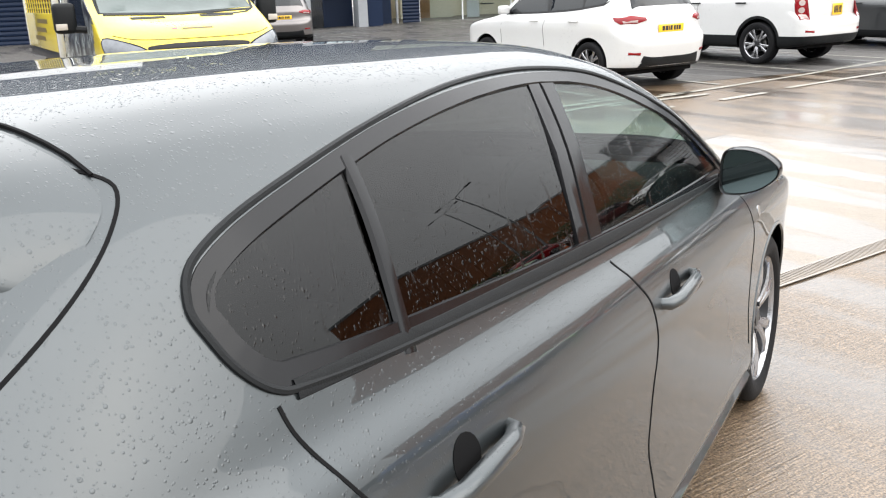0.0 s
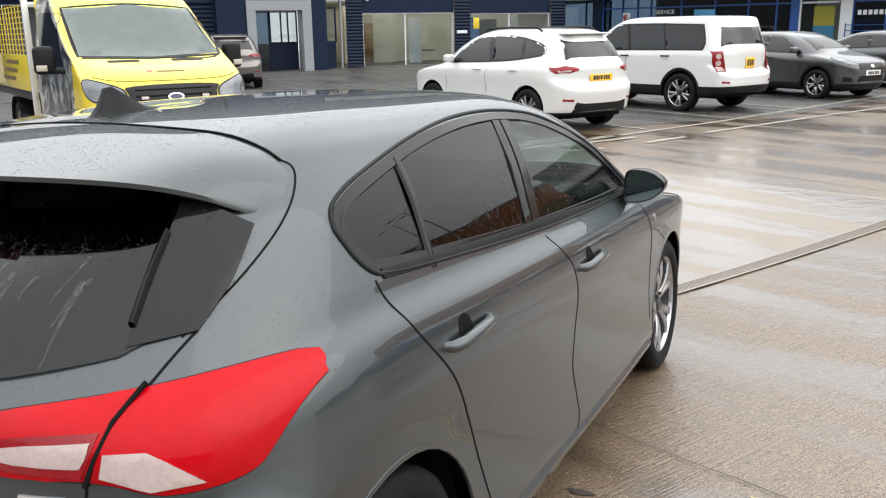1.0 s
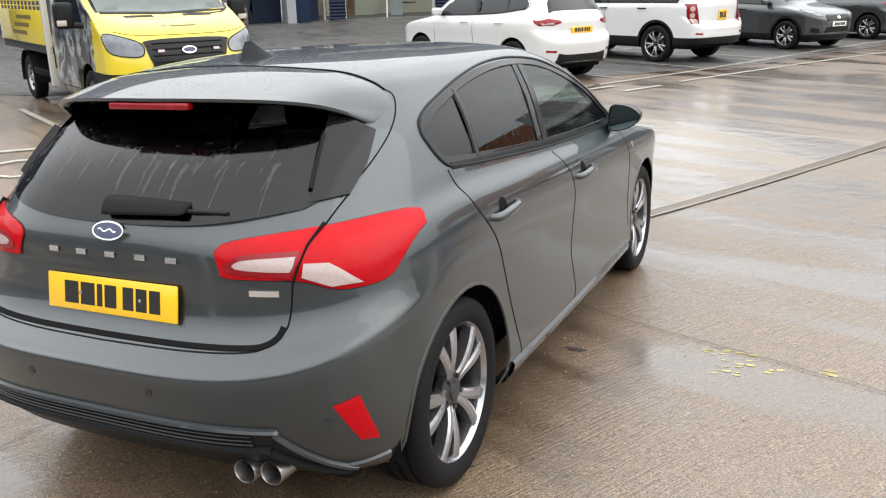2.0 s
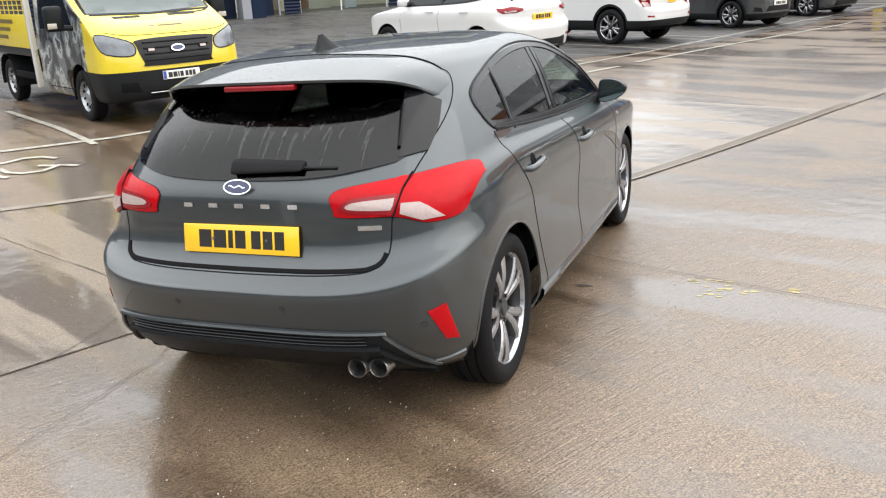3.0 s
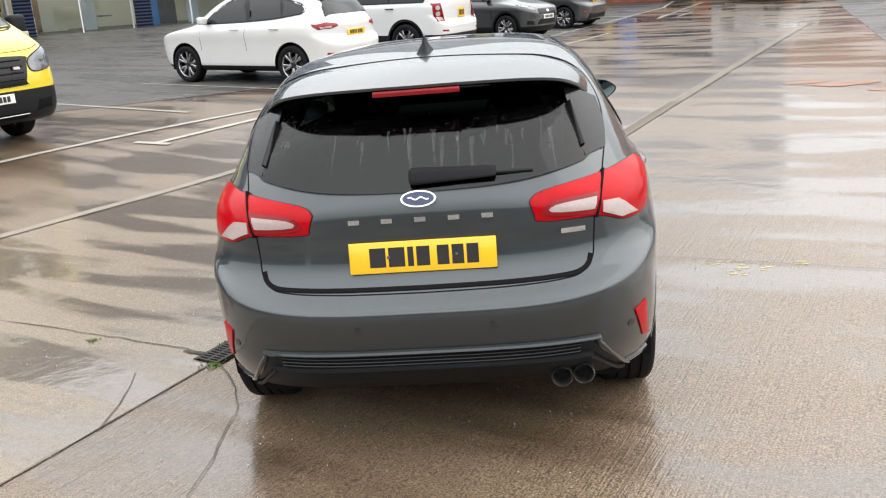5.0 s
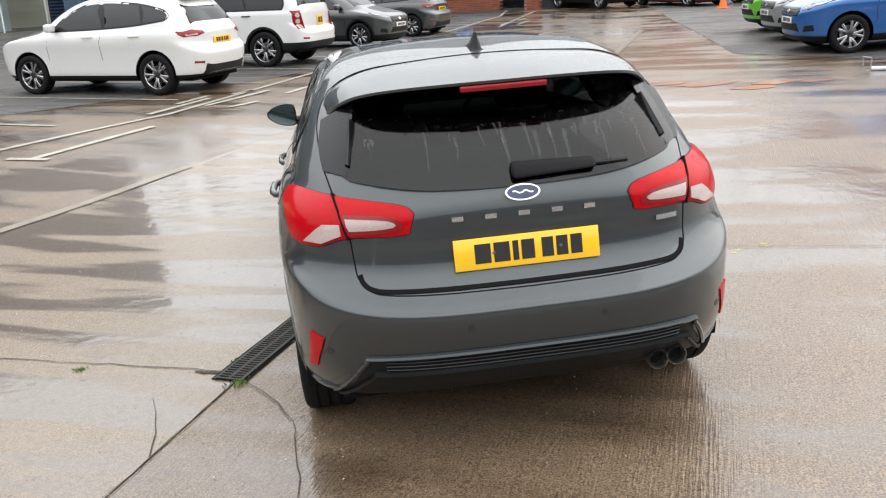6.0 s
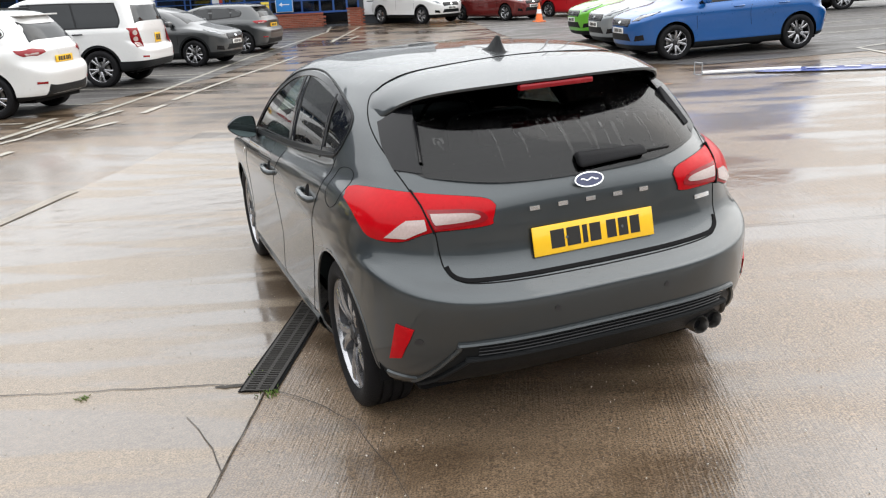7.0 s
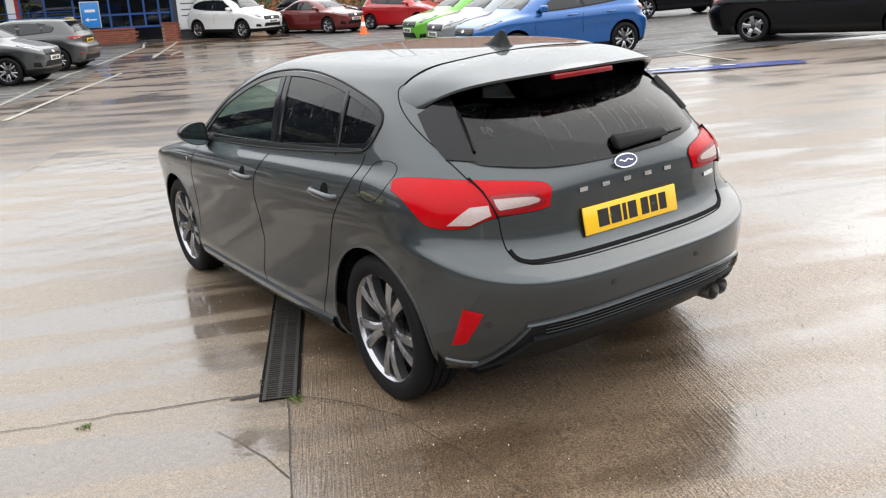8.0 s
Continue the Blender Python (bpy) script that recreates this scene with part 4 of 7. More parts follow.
def plate(car, name, mid, w, h, material, tilt, turn, bars, ink=PLATE_INK, band=None):
    """A number plate with its characters as plain bars."""
    m = pose(*mid, 90 + tilt, 0, turn)
    ob = part(name, boxed(-w / 2, w / 2, -h / 2, h / 2, -0.004, 0.004, 0.003), material, car, m=m)
    for a, b in bars:
        part("plate_bar", boxed(a * w, b * w, -0.31 * h, 0.31 * h, 0.0042, 0.0052), ink, ob, "", False)
    if band is not None:
        part("plate_band", boxed(-0.49 * w, -0.41 * w, -0.46 * h, 0.46 * h, 0.0042, 0.005), band, ob, "blue end band", False)
    return ob


BARS = [(-0.36, -0.25), (-0.23, -0.12), (-0.10, -0.06), (-0.04, 0.05), (0.10, 0.18), (0.20, 0.28), (0.30, 0.38)]
# ---- the dark grey hatchback ----
HATCH_GIRTH = [(.79, .172), (.855, .205), (.890, .29), (.890, .40), (.889, .52), (.891, .66), (.896, .735), (.898, .79), (.894, .84), (.884, .89), (.864, .937), (.826, .985), (.798, 1.06),
               (.742, 1.20), (.680, 1.31), (.630, 1.372), (.53, 1.422), (.30, 1.450), (.0, 1.457)]
HATCH_REAR = [(.32, .235), (.22, .25), (.14, .30), (.055, .40), (.022, .50), (.007, .602), (.028, .626), (.108, .676), (.152, .75), (.160, .86), (.165, .93), (.185, .985), (.225, 1.05),
              (.345, 1.19), (.46, 1.30), (.54, 1.355), (.64, 1.385), (.85, 1.425), (1.2, 1.445)]
HATCH_FRONT = [(4.15, .18), (4.25, .20), (4.33, .28), (4.36, .40), (4.375, .50), (4.37, .58), (4.36, .64), (4.33, .70), (4.28, .76), (4.15, .83), (3.85, .92), (3.48, 1.0), (3.32, 1.05),
               (3.03, 1.20), (2.75, 1.31), (2.53, 1.37), (2.32, 1.415), (2.15, 1.440), (1.95, 1.455)]
HATCH_GLASS = [(2.97, .975), (2.97, .975), (2.35, .988), (1.78, 1.012), (1.15, 1.055), (.93, 1.076), (.875, 1.088), (.84, 1.12), (.822, 1.16), (.818, 1.20), (.86, 1.243), (1.0, 1.288), (1.30, 1.345), (1.62, 1.376),
               (1.95, 1.376), (2.25, 1.335), (2.6, 1.215), (2.84, 1.075)]
WHEEL_Z, REAR_AXLE, FRONT_AXLE = 0.327, 0.79, 3.49


def flip(poly):
    return [(-a, b) for a, b in poly][::-1]


def clip(poly, f):
    """The part of the outline where f is not negative."""
    out = []
    for p, q in zip(poly, poly[1:] + poly[:1]):
        a, b = f(p), f(q)
        if a >= 0:
            out.append(p)
        if (a >= 0) != (b >= 0):
            k = a / (a - b)
            out.append((lerp(p[0], q[0], k), lerp(p[1], q[1], k)))
    return [p for i, p in enumerate(out) if math.dist(p, out[i - 1]) > 1e-4]


def shrink(poly, d):
    """The outline moved inwards by d."""
    n = len(poly)
    area = sum(poly[i - 1][0] * poly[i][1] - poly[i][0] * poly[i - 1][1] for i in range(n))
    s = 1 if area > 0 else -1
    out = []
    for i in range(n):
        a, b = Vector(poly[i - 1]), Vector(poly[(i + 1) % n])
        t = (b - a).normalized()
        out.append((poly[i][0] - t.y * d * s, poly[i][1] + t.x * d * s))
    return out


def line_at(a, b):
    """Signed side of the line through a and b."""
    return lambda p: (b[0] - a[0]) * (p[1] - a[1]) - (b[1] - a[1]) * (p[0] - a[0])


def spoiler_mesh(skin):
    """The roof spoiler: a sheet from the tailgate's hinge line back to a thin lip, returning to the screen below."""
    bm = bmesh.new()
    cols, rows = 44, 9
    hinge = [(0, .778, 1.41), (.2, .780, 1.405), (.4, .786, 1.388), (.53, .795, 1.362), (.60, .805, 1.335), (.635, .80, 1.305), (.652, .765, 1.275)]
    lip = [(0, .392, 1.345), (.2, .404, 1.344), (.4, .448, 1.337), (.52, .505, 1.322), (.585, .575, 1.296), (.627, .645, 1.262), (.652, .708, 1.233)]
    grid = []
    for i in range(cols + 1):
        u = -1 + 2 * i / cols
        s = 1 if u >= 0 else -1
        a, b = Vector(catmull(hinge, abs(u) * 6)), Vector(catmull(lip, abs(u) * 6))
        a, nor, _, _ = skin.tree.find_nearest(a)
        a = Vector((abs(a.x), a.y, a.z + 0.003))
        col = []
        rise = 0.012 * (1 - abs(u) ** 4)
        for j in range(rows + 1):
            q = j / rows
            p = a.lerp(b, q)
            p.z += rise * math.sin(math.pi * q ** 0.9) * (1 - 0.45 * math.exp(-((abs(u) - 0.33) / 0.13) ** 2) * step(0.2, 0.7, q))
            col.append(p)
        col.append(b + Vector((0, 0.002, -0.010)))
        col.append(b + Vector((-0.002, 0.012, -0.016)))
        back, _ = skin.cast("rear", (min(b.x, .62) * 0.985, min(b.z - 0.02, 1.318)))
        col.append(Vector((abs(back.x), back.y + 0.012 + 0.10 * (1 - (b.x / 0.66) ** 4), back.z + 0.012)))
        grid.append([bm.verts.new((s * p.x, p.y, p.z)) for p in col])
    for a, b in zip(grid, grid[1:]):
        for j in range(len(a) - 1):
            bm.faces.new((a[j], a[j + 1], b[j + 1], b[j]))
    bmesh.ops.recalc_face_normals(bm, faces=bm.faces)
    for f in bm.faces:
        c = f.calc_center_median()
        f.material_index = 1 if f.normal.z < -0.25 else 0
    return bm


def sunk(at):
    """The rear glass flattens towards its top below the spoiler, bent so that it mirrors the dark underside."""
    def hollow(x, z):
        return 0.115 * step(1.10, 1.335, z) * max(0.0, 1 - (x / 0.60) ** 4)

    def place(p):
        c, n = at(p)
        e = 1e-3
        gx = -n.x / n.y + (hollow(p[0] + e, p[1]) - hollow(p[0] - e, p[1])) / (2 * e)
        gz = -n.z / n.y + (hollow(p[0], p[1] + e) - hollow(p[0], p[1] - e)) / (2 * e)
        return c + Vector((0, hollow(*p), 0)), Vector((gx, -1, gz)).normalized()

    return place


def well(r=.388, deep=.34, out=.07):
    """The lining of a wheel arch: half a drum, open below."""
    bm = bmesh.new()
    n = 26
    rows = [[bm.verts.new((x, r * math.cos(a), r * math.sin(a))) for x in (out, -deep)] for a in (radians(lerp(-12, 192, i / n)) for i in range(n + 1))]
    mid = bm.verts.new((-deep, 0, 0))
    for u, v in zip(rows, rows[1:]):
        bm.faces.new((u[0], u[1], v[1], v[0]))
        bm.faces.new((u[1], mid, v[1]))
    return bm


def hatchback():
    skin = Skin(loft(HATCH_GIRTH, HATCH_REAR, HATCH_FRONT, (0.82, 3.75, 0.75, 2.5), (0.9, 2.6, 0.40, 3.2), 128, 36, 140, 22, waist=0.036, taper=0.03, full=0.5))
    car = thing("hatchback", "dark grey metallic five-door hatchback, rain-beaded, parked on wet concrete", "car", CAR)
    outer = smooth(HATCH_GLASS, 7, True)
    inner = shrink(outer, 0.030)
    arch_r = arc(REAR_AXLE + 0.005, WHEEL_Z, .372, -38, 218)
    arch_f = arc(FRONT_AXLE, WHEEL_Z, .372, -38, 218)
    half = smooth([(0, 1.006), (.18, 1.009), (.36, 1.02), (.53, 1.043), (.672, 1.066), (.672, 1.066), (.678, 1.14), (.660, 1.225), (.660, 1.225), (.55, 1.275), (.36, 1.312), (.18, 1.325), (0, 1.328)], 6)
    screen = half + flip(half)[1:-1]
    pane = clip(clip(screen, lambda p: 0.565 - p[0] + (1.2 - p[1]) * 0.25), lambda p: 0.565 + p[0] + (1.2 - p[1]) * 0.25)
    hole = shrink(pane, -0.004)
    wscr = smooth([(-.63, 1.052), (0, 1.045), (.63, 1.052), (.63, 1.052), (.505, 1.325), (.505, 1.325), (0, 1.345), (-.505, 1.325), (-.505, 1.325), (-.63, 1.052)], 5)[:-1]
    cuts = [("rear", hole), ("front", wscr)]
    for w in ("right", "left"):
        cuts += [(w, shrink(outer, 0.008)), (w, arch_r), (w, arch_f)]
    part("body", skin.shell(cuts), GREY_PAINT, car)
    part("underbody", boxed(-.70, .70, .32, 4.1, .20, .30, .03), NEAR_BLACK, car)
    at = skin.sheet("rear", screen)
    deep = sunk(at)
    part("rear_screen", skin.glazing("rear", shrink(pane, -0.012), deep, 0.008, PRIVACY), None, car, "dark wet rear window")
    for s in (1, -1):
        side = clip(screen, lambda p: s * p[0] - (0.553 + (1.2 - p[1]) * 0.25))
        part("screen_side_panel", skin.glazing("rear", side, at, 0.010, BLACK_PANEL), None, car, "gloss black panel beside the rear window")
        part("screen_fin", skin.band("rear", [(s * (0.556 + (1.2 - z) * 0.25), z) for z in np.linspace(1.085, 1.225, 10)], 0.016, 0.022), BLACK_GLOSS, car, "upright black fin beside the rear window")
    for k in range(26):
        runs = bmesh.new()
        x, top, long, w = random.uniform(-.52, .52), random.uniform(1.15, 1.19), random.uniform(.02, .13), random.uniform(.003, .009)
        rows = []
        for j in range(7):
            q = j / 6
            u, h = x + .003 * math.sin(4 * q + k), w * (1 - .7 * q)
            rows.append([runs.verts.new(c + n * 0.010) for c, n in (deep((u - h, top - long * q)), deep((u + h, top - long * q)))])
        for a, b in zip(rows, rows[1:]):
            runs.faces.new((a[0], a[1], b[1], b[0]))
        part("water_run", runs, WATER_RUN, car, "pale water run on the rear window")
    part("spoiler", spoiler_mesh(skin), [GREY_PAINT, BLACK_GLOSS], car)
    part("brake_light", boxed(-.160, .160, .384, .415, 1.310, 1.331, .005), DEEP_RED, car, "dim red high brake light strip")
    # side glass, pillars and trim
    b0, b1 = ((1.725, 1.02), (1.845, 1.37)), ((1.865, 1.01), (1.985, 1.37))
    d0, d1 = ((1.135, 1.06), (1.185, 1.31)), ((1.110, 1.06), (1.160, 1.31))
    for w in ("right", "left"):
        at = skin.sheet(w, inner)
        front = clip(inner, lambda p: -line_at(*b1)(p))
        rear = clip(clip(inner, line_at(*b0)), lambda p: -line_at(*d0)(p))
        quarter = clip(inner, line_at(*d1))
        part("front_door_glass", skin.glazing(w, shrink(front, -0.010), at, -0.005, TINTED), None, car, "clear green-tinted wet door glass")
        part("rear_door_glass", skin.glazing(w, shrink(rear, -0.010), at, -0.005, SIDE_PRIVACY), None, car, "dark privacy glass with rain streaks")
        part("quarter_glass", skin.glazing(w, shrink(quarter, -0.010), at, -0.005, SIDE_PRIVACY), None, car)
        part("door_pillar", skin.pane(w, clip(clip(inner, lambda p: -line_at((1.735, 1.02), (1.855, 1.37))(p)), line_at((1.855, 1.01), (1.975, 1.37))), -0.001, 0.008, 0.04), BLACK_GLOSS, car, "gloss black door pillar")
        # A strip that paints the shade between the two door frames.
        part("pillar_gap", skin.band(w, [(1.79 + 0.12 * k / 12, 1.02 + 0.35 * k / 12) for k in range(13)], 0.006, 0.0015), NEAR_BLACK, car)
        part("glass_divider", skin.band(w, [(1.1225 + 0.05 * k / 12, 1.045 + 0.26 * k / 12) for k in range(13)], 0.028, 0.004), BLACK_GLOSS, car)
        part("window_frame", skin.band(w, shrink(outer, 0.018), 0.034, 0.002, True, up=-0.001, flat=True), BLACK_GLOSS, car)
        part("window_seal", skin.band(w, outer, 0.012, 0.006, True), BLACK_PLASTIC, car, "black rubber window seal")
        part("waist_strip", skin.band(w, [(y, 0.972 + 0.028 * (2.9 - y) * 0.0 + (2.9 - y) * 0.0505 if y > 1.2 else 1.058 + (1.2 - y) * 0.07) for y in np.linspace(2.93, .90, 40)], 0.030, 0.006, up=-0.001), BLACK_PLASTIC, car, "dark rubber strip below the windows")
        for a in (arch_r, arch_f):
            part("arch_lip", skin.band(w, a, 0.016, 0.004), GREY_PAINT, car)
        gaps = [smooth([(.868, 1.072), (.878, 1.03), (.925, .94), (1.04, .81), (1.12, .68), (1.19, .52), (1.27, .34), (1.30, .265)], 6),
                smooth([(1.85, .985), (1.895, .93), (1.95, .86), (1.972, .74), (1.95, .60), (1.94, .52), (1.975, .42), (2.0, .34), (1.99, .27)], 6),
                smooth([(2.93, .955), (3.0, .85), (3.05, .70), (3.04, .52), (3.06, .38)], 6)]
        # Near-black strips on the paint stand in for shade in the door gaps.
        for g in gaps:
            part("door_gap", skin.band(w, g, 0.0065, 0.0012, flat=True), NEAR_BLACK, car, "dark strip painted as shade between body panels")
        part("sill", skin.band(w, [(y, .245) for y in np.linspace(1.20, 3.06, 40)], 0.075, 0.016), GREY_PAINT, car)
        part("sill_strip", skin.band(w, [(y, .197) for y in np.linspace(1.20, 3.06, 40)], 0.045, 0.012), BLACK_PLASTIC, car)
        s = 1 if w == "right" else -1
        for y, z in ((1.145, .884), (2.135, .851)):
            hit, nor = skin.cast(w, (y, z))
            x = abs(hit.x)
            grip = bmesh.new()
            tube(grip, [(s * (x + d), y + dy, z + dz) for d, dy, dz in ((-0.01, .120, .004), (.014, .110, .004), (.026, .07, .004), (.028, 0, .002), (.026, -.07, -.002), (.014, -.110, -.004), (-0.01, -.120, -.004))],
                 [.013, .015, .0165, .017, .0165, .015, .013], 10)
            h = part("door_handle", grip, GREY_PAINT, car)
            # Flat dark disc: the shade of a handle recess, painted on the door.
            part("handle_recess", skin.pane(w, arc(y - .01, z + .012, .036, 0, 355, 20), 0.0012, 0.002, 0.02), NEAR_BLACK, h, "flat dark disc painted as recess shade behind the handle")
        # mirror: a rounded shell, blunt to the front, with its glass set in behind
        rim = smooth([(.840, .956), (.834, 1.0), (.836, 1.05), (.850, 1.082), (.90, 1.090), (.955, 1.080), (1.0, 1.052), (1.010, 1.028), (.994, 1.0), (.945, .967), (.885, .951)], 4, True)
        mx, mz = .91, 1.02
        layers = ((2.778, .90), (2.768, .93), (2.765, .975), (2.775, 1.0), (2.81, 1.0), (2.85, .93), (2.885, .76), (2.905, .50), (2.912, .22))
        bm = bmesh.new()
        rings = [[bm.verts.new((s * (mx + (x - mx) * k), y - .20 * (x - .835), mz + (z - mz) * k)) for x, z in rim] for y, k in layers]
        for u, v in zip(rings, rings[1:]):
            for j in range(len(rim)):
                i = (j + 1) % len(rim)
                bm.faces.new((u[j], u[i], v[i], v[j]))
        bm.faces.new(rings[-1])
        bmesh.ops.recalc_face_normals(bm, faces=bm.faces)
        mir = part("door_mirror", bm, BLACK_GLOSS, car, "gloss black rounded door mirror")
        bm = bmesh.new()
        face = [bm.verts.new((s * (mx + (x - mx) * .915), 2.774 - .20 * (x - .835), mz + (z - mz) * .915)) for x, z in rim]
        f = bm.faces.new(face)
        f.normal_update()
        if f.normal.y > 0:
            f.normal_flip()
        part("mirror_glass", bm, MIRROR, mir, "dark bluish mirror glass", False)
        part("mirror_foot", tube(bmesh.new(), [(s * .80, 2.86, .965), (s * .90, 2.85, .985)], [.03, .025], 10), BLACK_GLOSS, mir)
        part("side_badge", skin.pane(w, arc(3.12, .83, .018, 0, 355, 12), 0.002, 0.003, 0.02), CHROME, car, "small chrome wing badge")
    fuel = smooth([(.82, .937), (.815, .985), (.785, 1.042), (.70, 1.057), (.64, 1.04), (.638, .995), (.67, .93), (.73, .902), (.79, .909)], 6, True)
    # Flap outline, drawn as the painted shade of its gap.
    part("fuel_flap_gap", skin.band("left", fuel, 0.003, 0.0012, True, flat=True), NEAR_BLACK, car, "dark line round the fuel flap")
    # tailgate lines: near-black strips that paint the shade of the gaps
    for w in ("right", "left"):
        part("tailgate_gap", skin.band(w, smooth([(.80, 1.345), (.828, 1.322), (.79, 1.28), (.714, 1.227), (.58, 1.15), (.48, 1.095), (.423, 1.062)], 6), 0.0055, 0.0012, flat=True), NEAR_BLACK, car)
    tail = smooth([(.673, 1.068), (.668, 1.055), (.648, .99), (.612, .88), (.602, .78), (.594, .725), (.56, .688), (.49, .672), (.3, .663), (0, .660)], 6)
    part("tailgate_gap", skin.band("rear", tail + flip(tail)[1:], 0.006, 0.0012, flat=True), NEAR_BLACK, car, "dark strip painted as gap shade round the tailgate")
    part("roof_gap", skin.band("top", [(.603 * u, .785 + .03 * u * u) for u in np.linspace(-1, 1, 40)], 0.005, 0.0045, flat=True), NEAR_BLACK, car)
    edge = smooth([(.588, .735), (.578, .708), (.55, .690), (.49, .681), (.3, .675), (0, .673)], 6)
    part("tailgate_lip", skin.band("rear", edge + flip(edge)[1:], 0.020, 0.004, flat=True), NEAR_BLACK, car, "dark strip painted as shade under the tailgate edge")
    lamp = [(.383, .937), (.383, .937), (.43, .967), (.648, .995), (.79, 1.004), (.838, .960), (.838, .960), (.825, .88), (.80, .838), (.717, .831), (.62, .862), (.421, .868), (.400, .89)]
    lamp = smooth(lamp, 4, True)
    for s in (1, -1):
        turn = (lambda p: p) if s == 1 else flip
        hull = part("tail_lamp", skin.pane("rear", turn(lamp), 0.006, 0.012, 0.025, dome=0.008), RED_LENS, car, "bright red wet tail lamp lens")
        strip = [(.455, .897), (.585, .888), (.605, .893), (.612, .922), (.60, .925), (.47, .918)]
        part("reversing_strip", skin.pane("rear", turn(smooth(strip, 3, True)), 0.0175, 0.005, 0.012), CLEAR_LENS, hull, "clear strip in the lamp")
        wedge = [(.632, .872), (.700, .843), (.762, .845), (.716, .888), (.690, .906), (.634, .908)]
        part("indicator_lens", skin.pane("rear", turn(wedge), 0.0175, 0.005, 0.012), CLEAR_LENS, hull, "clear wedge in the lamp")
        inner = smooth([(.422, .905), (.445, .884), (.585, .873), (.606, .876), (.620, .932), (.605, .938), (.47, .930)], 3, True)
        part("inner_lens", skin.pane("rear", turn(inner), 0.0155, 0.005, 0.02), DEEP_RED, hull, "deeper red inner lens")
        # Painted shade where the lamp is split by the tailgate.
        part("lamp_gap", skin.band("rear", turn([(.647, 1.0), (.634, .95), (.622, .90), (.610, .858)]), 0.008, 0.018, flat=True), NEAR_BLACK, hull)
        part("lamp_seal", skin.band("rear", turn(lamp), 0.008, 0.003, True), BLACK_PLASTIC, hull)
        refl = [(.735, .52), (.783, .536), (.800, .378), (.770, .392)]
        part("rear_reflector", skin.pane("rear", turn(refl), 0.006, 0.010, 0.015), RED_LENS, car, "red bumper reflector")
        part("parking_sensor", skin.pane("rear", turn(arc(.722, .472, .013, 0, 350, 14)), 0.002, 0.003, 0.02), DARK_ALLOY, car)
        part("parking_sensor", skin.pane("rear", turn(arc(.235, .558, .012, 0, 350, 14)), 0.002, 0.003, 0.02), DARK_ALLOY, car)
    # lower bumper
    low = [(-.755, .258), (-.70, .285), (-.585, .452), (-.55, .466), (.55, .466), (.585, .452), (.70, .285), (.755, .258), (.745, .236), (.68, .228), (.45, .225), (-.45, .225), (-.68, .228), (-.745, .236)]
    part("bumper_insert", skin.pane("rear", low, 0.003, 0.006, 0.03), BLACK_PLASTIC, car, "textured black lower bumper")
    ridge = smooth([(-.722, .272), (-.695, .300), (-.60, .440), (-.545, .462), (0, .466), (.545, .462), (.60, .440), (.695, .300), (.722, .272)], 8)
    part("bumper_ridge", skin.band("rear", ridge, 0.020, 0.016), GREY_PAINT, car)
    ridge = smooth([(-.70, .262), (-.665, .285), (-.57, .385), (-.52, .398), (0, .402), (.52, .398), (.57, .385), (.665, .285), (.70, .262)], 8)
    part("bumper_ridge", skin.band("rear", ridge, 0.022, 0.020), BLACK_PLASTIC, car)
    for z in (.447, .432, .417):
        part("bumper_slat", skin.band("rear", [(x, z) for x in np.linspace(-.53, .53, 24)], 0.007, 0.010), BLACK_GLOSS, car)
    part("diffuser", boxed(-.40, .40, .26, .45, .235, .32, .025, 3), BLACK_PLASTIC, car)
    for s in (1, -1):
        turn = (lambda p: p) if s == 1 else flip
        part("bumper_winglet", skin.band("rear", turn(smooth([(.705, .276), (.735, .276), (.765, .281), (.795, .288)], 6)), 0.050, 0.010), GREY_PAINT, car, "body-coloured lip at the bumper corner")
    for x in (.466, .545):
        y = skin.cast("rear", (x, .304))[0].y - .05
        pipe = part("exhaust_tip", lathe(bmesh.new(), [(.033, -.16), (.034, -.004), (.0365, .0), (.039, -.006), (.039, -.16)], 24), STEEL, car, m=pose(x, y, .304, 0, 0, -90))
        part("pipe_mouth", lathe(bmesh.new(), [(.0, -.05), (.0345, -.05)], 24), NEAR_BLACK, pipe)
    # badges, plate, wiper, fin
    badge = part("rear_badge", skin.pane("rear", [(.062 * math.cos(a), .972 + .026 * math.sin(a)) for a in np.linspace(0, 6.2, 28)], 0.016, 0.016, 0.02), CHROME, car, "oval blue and chrome badge")
    part("badge_field", skin.pane("rear", [(.056 * math.cos(a), .972 + .0215 * math.sin(a)) for a in np.linspace(0, 6.2, 28)], 0.0175, 0.002, 0.02), BLUE_BADGE, badge)
    part("badge_mark", skin.band("rear", [(x, .972 + .0035 * math.sin(x * 160)) for x in np.linspace(-.036, .036, 20)], 0.005, 0.019, flat=True), CHROME, badge)
    for x in (-.235, -.118, 0, .118, .235):
        part("badge_bar", skin.band("rear", [(x + d, .905) for d in (-.02, -.01, .01, .02)], 0.019, 0.004, flat=True), CHROME, car, "small chrome bar")
    part("trim_badge", skin.band("rear", [(x, .826) for x in np.linspace(.487, .572, 6)], 0.020, 0.004, flat=True), CHROME, car, "chrome trim badge")
    tag = plate(car, "number_plate", (0, .142, .779), .52, .111, YELLOW_PLATE, -9, 0, BARS)
    for x in (-.12, .12):
        part("plate_screw", tube(bmesh.new(), [(x, 0, .004), (x, 0, .0065)], .006, 8), CHROME, tag)
    bm = bmesh.new()
    box(bm, -.03, .275, .165, .205, 1.028, 1.068, .012, 3)
    for v in bm.verts:
        k = (v.co.x + .03) / .305
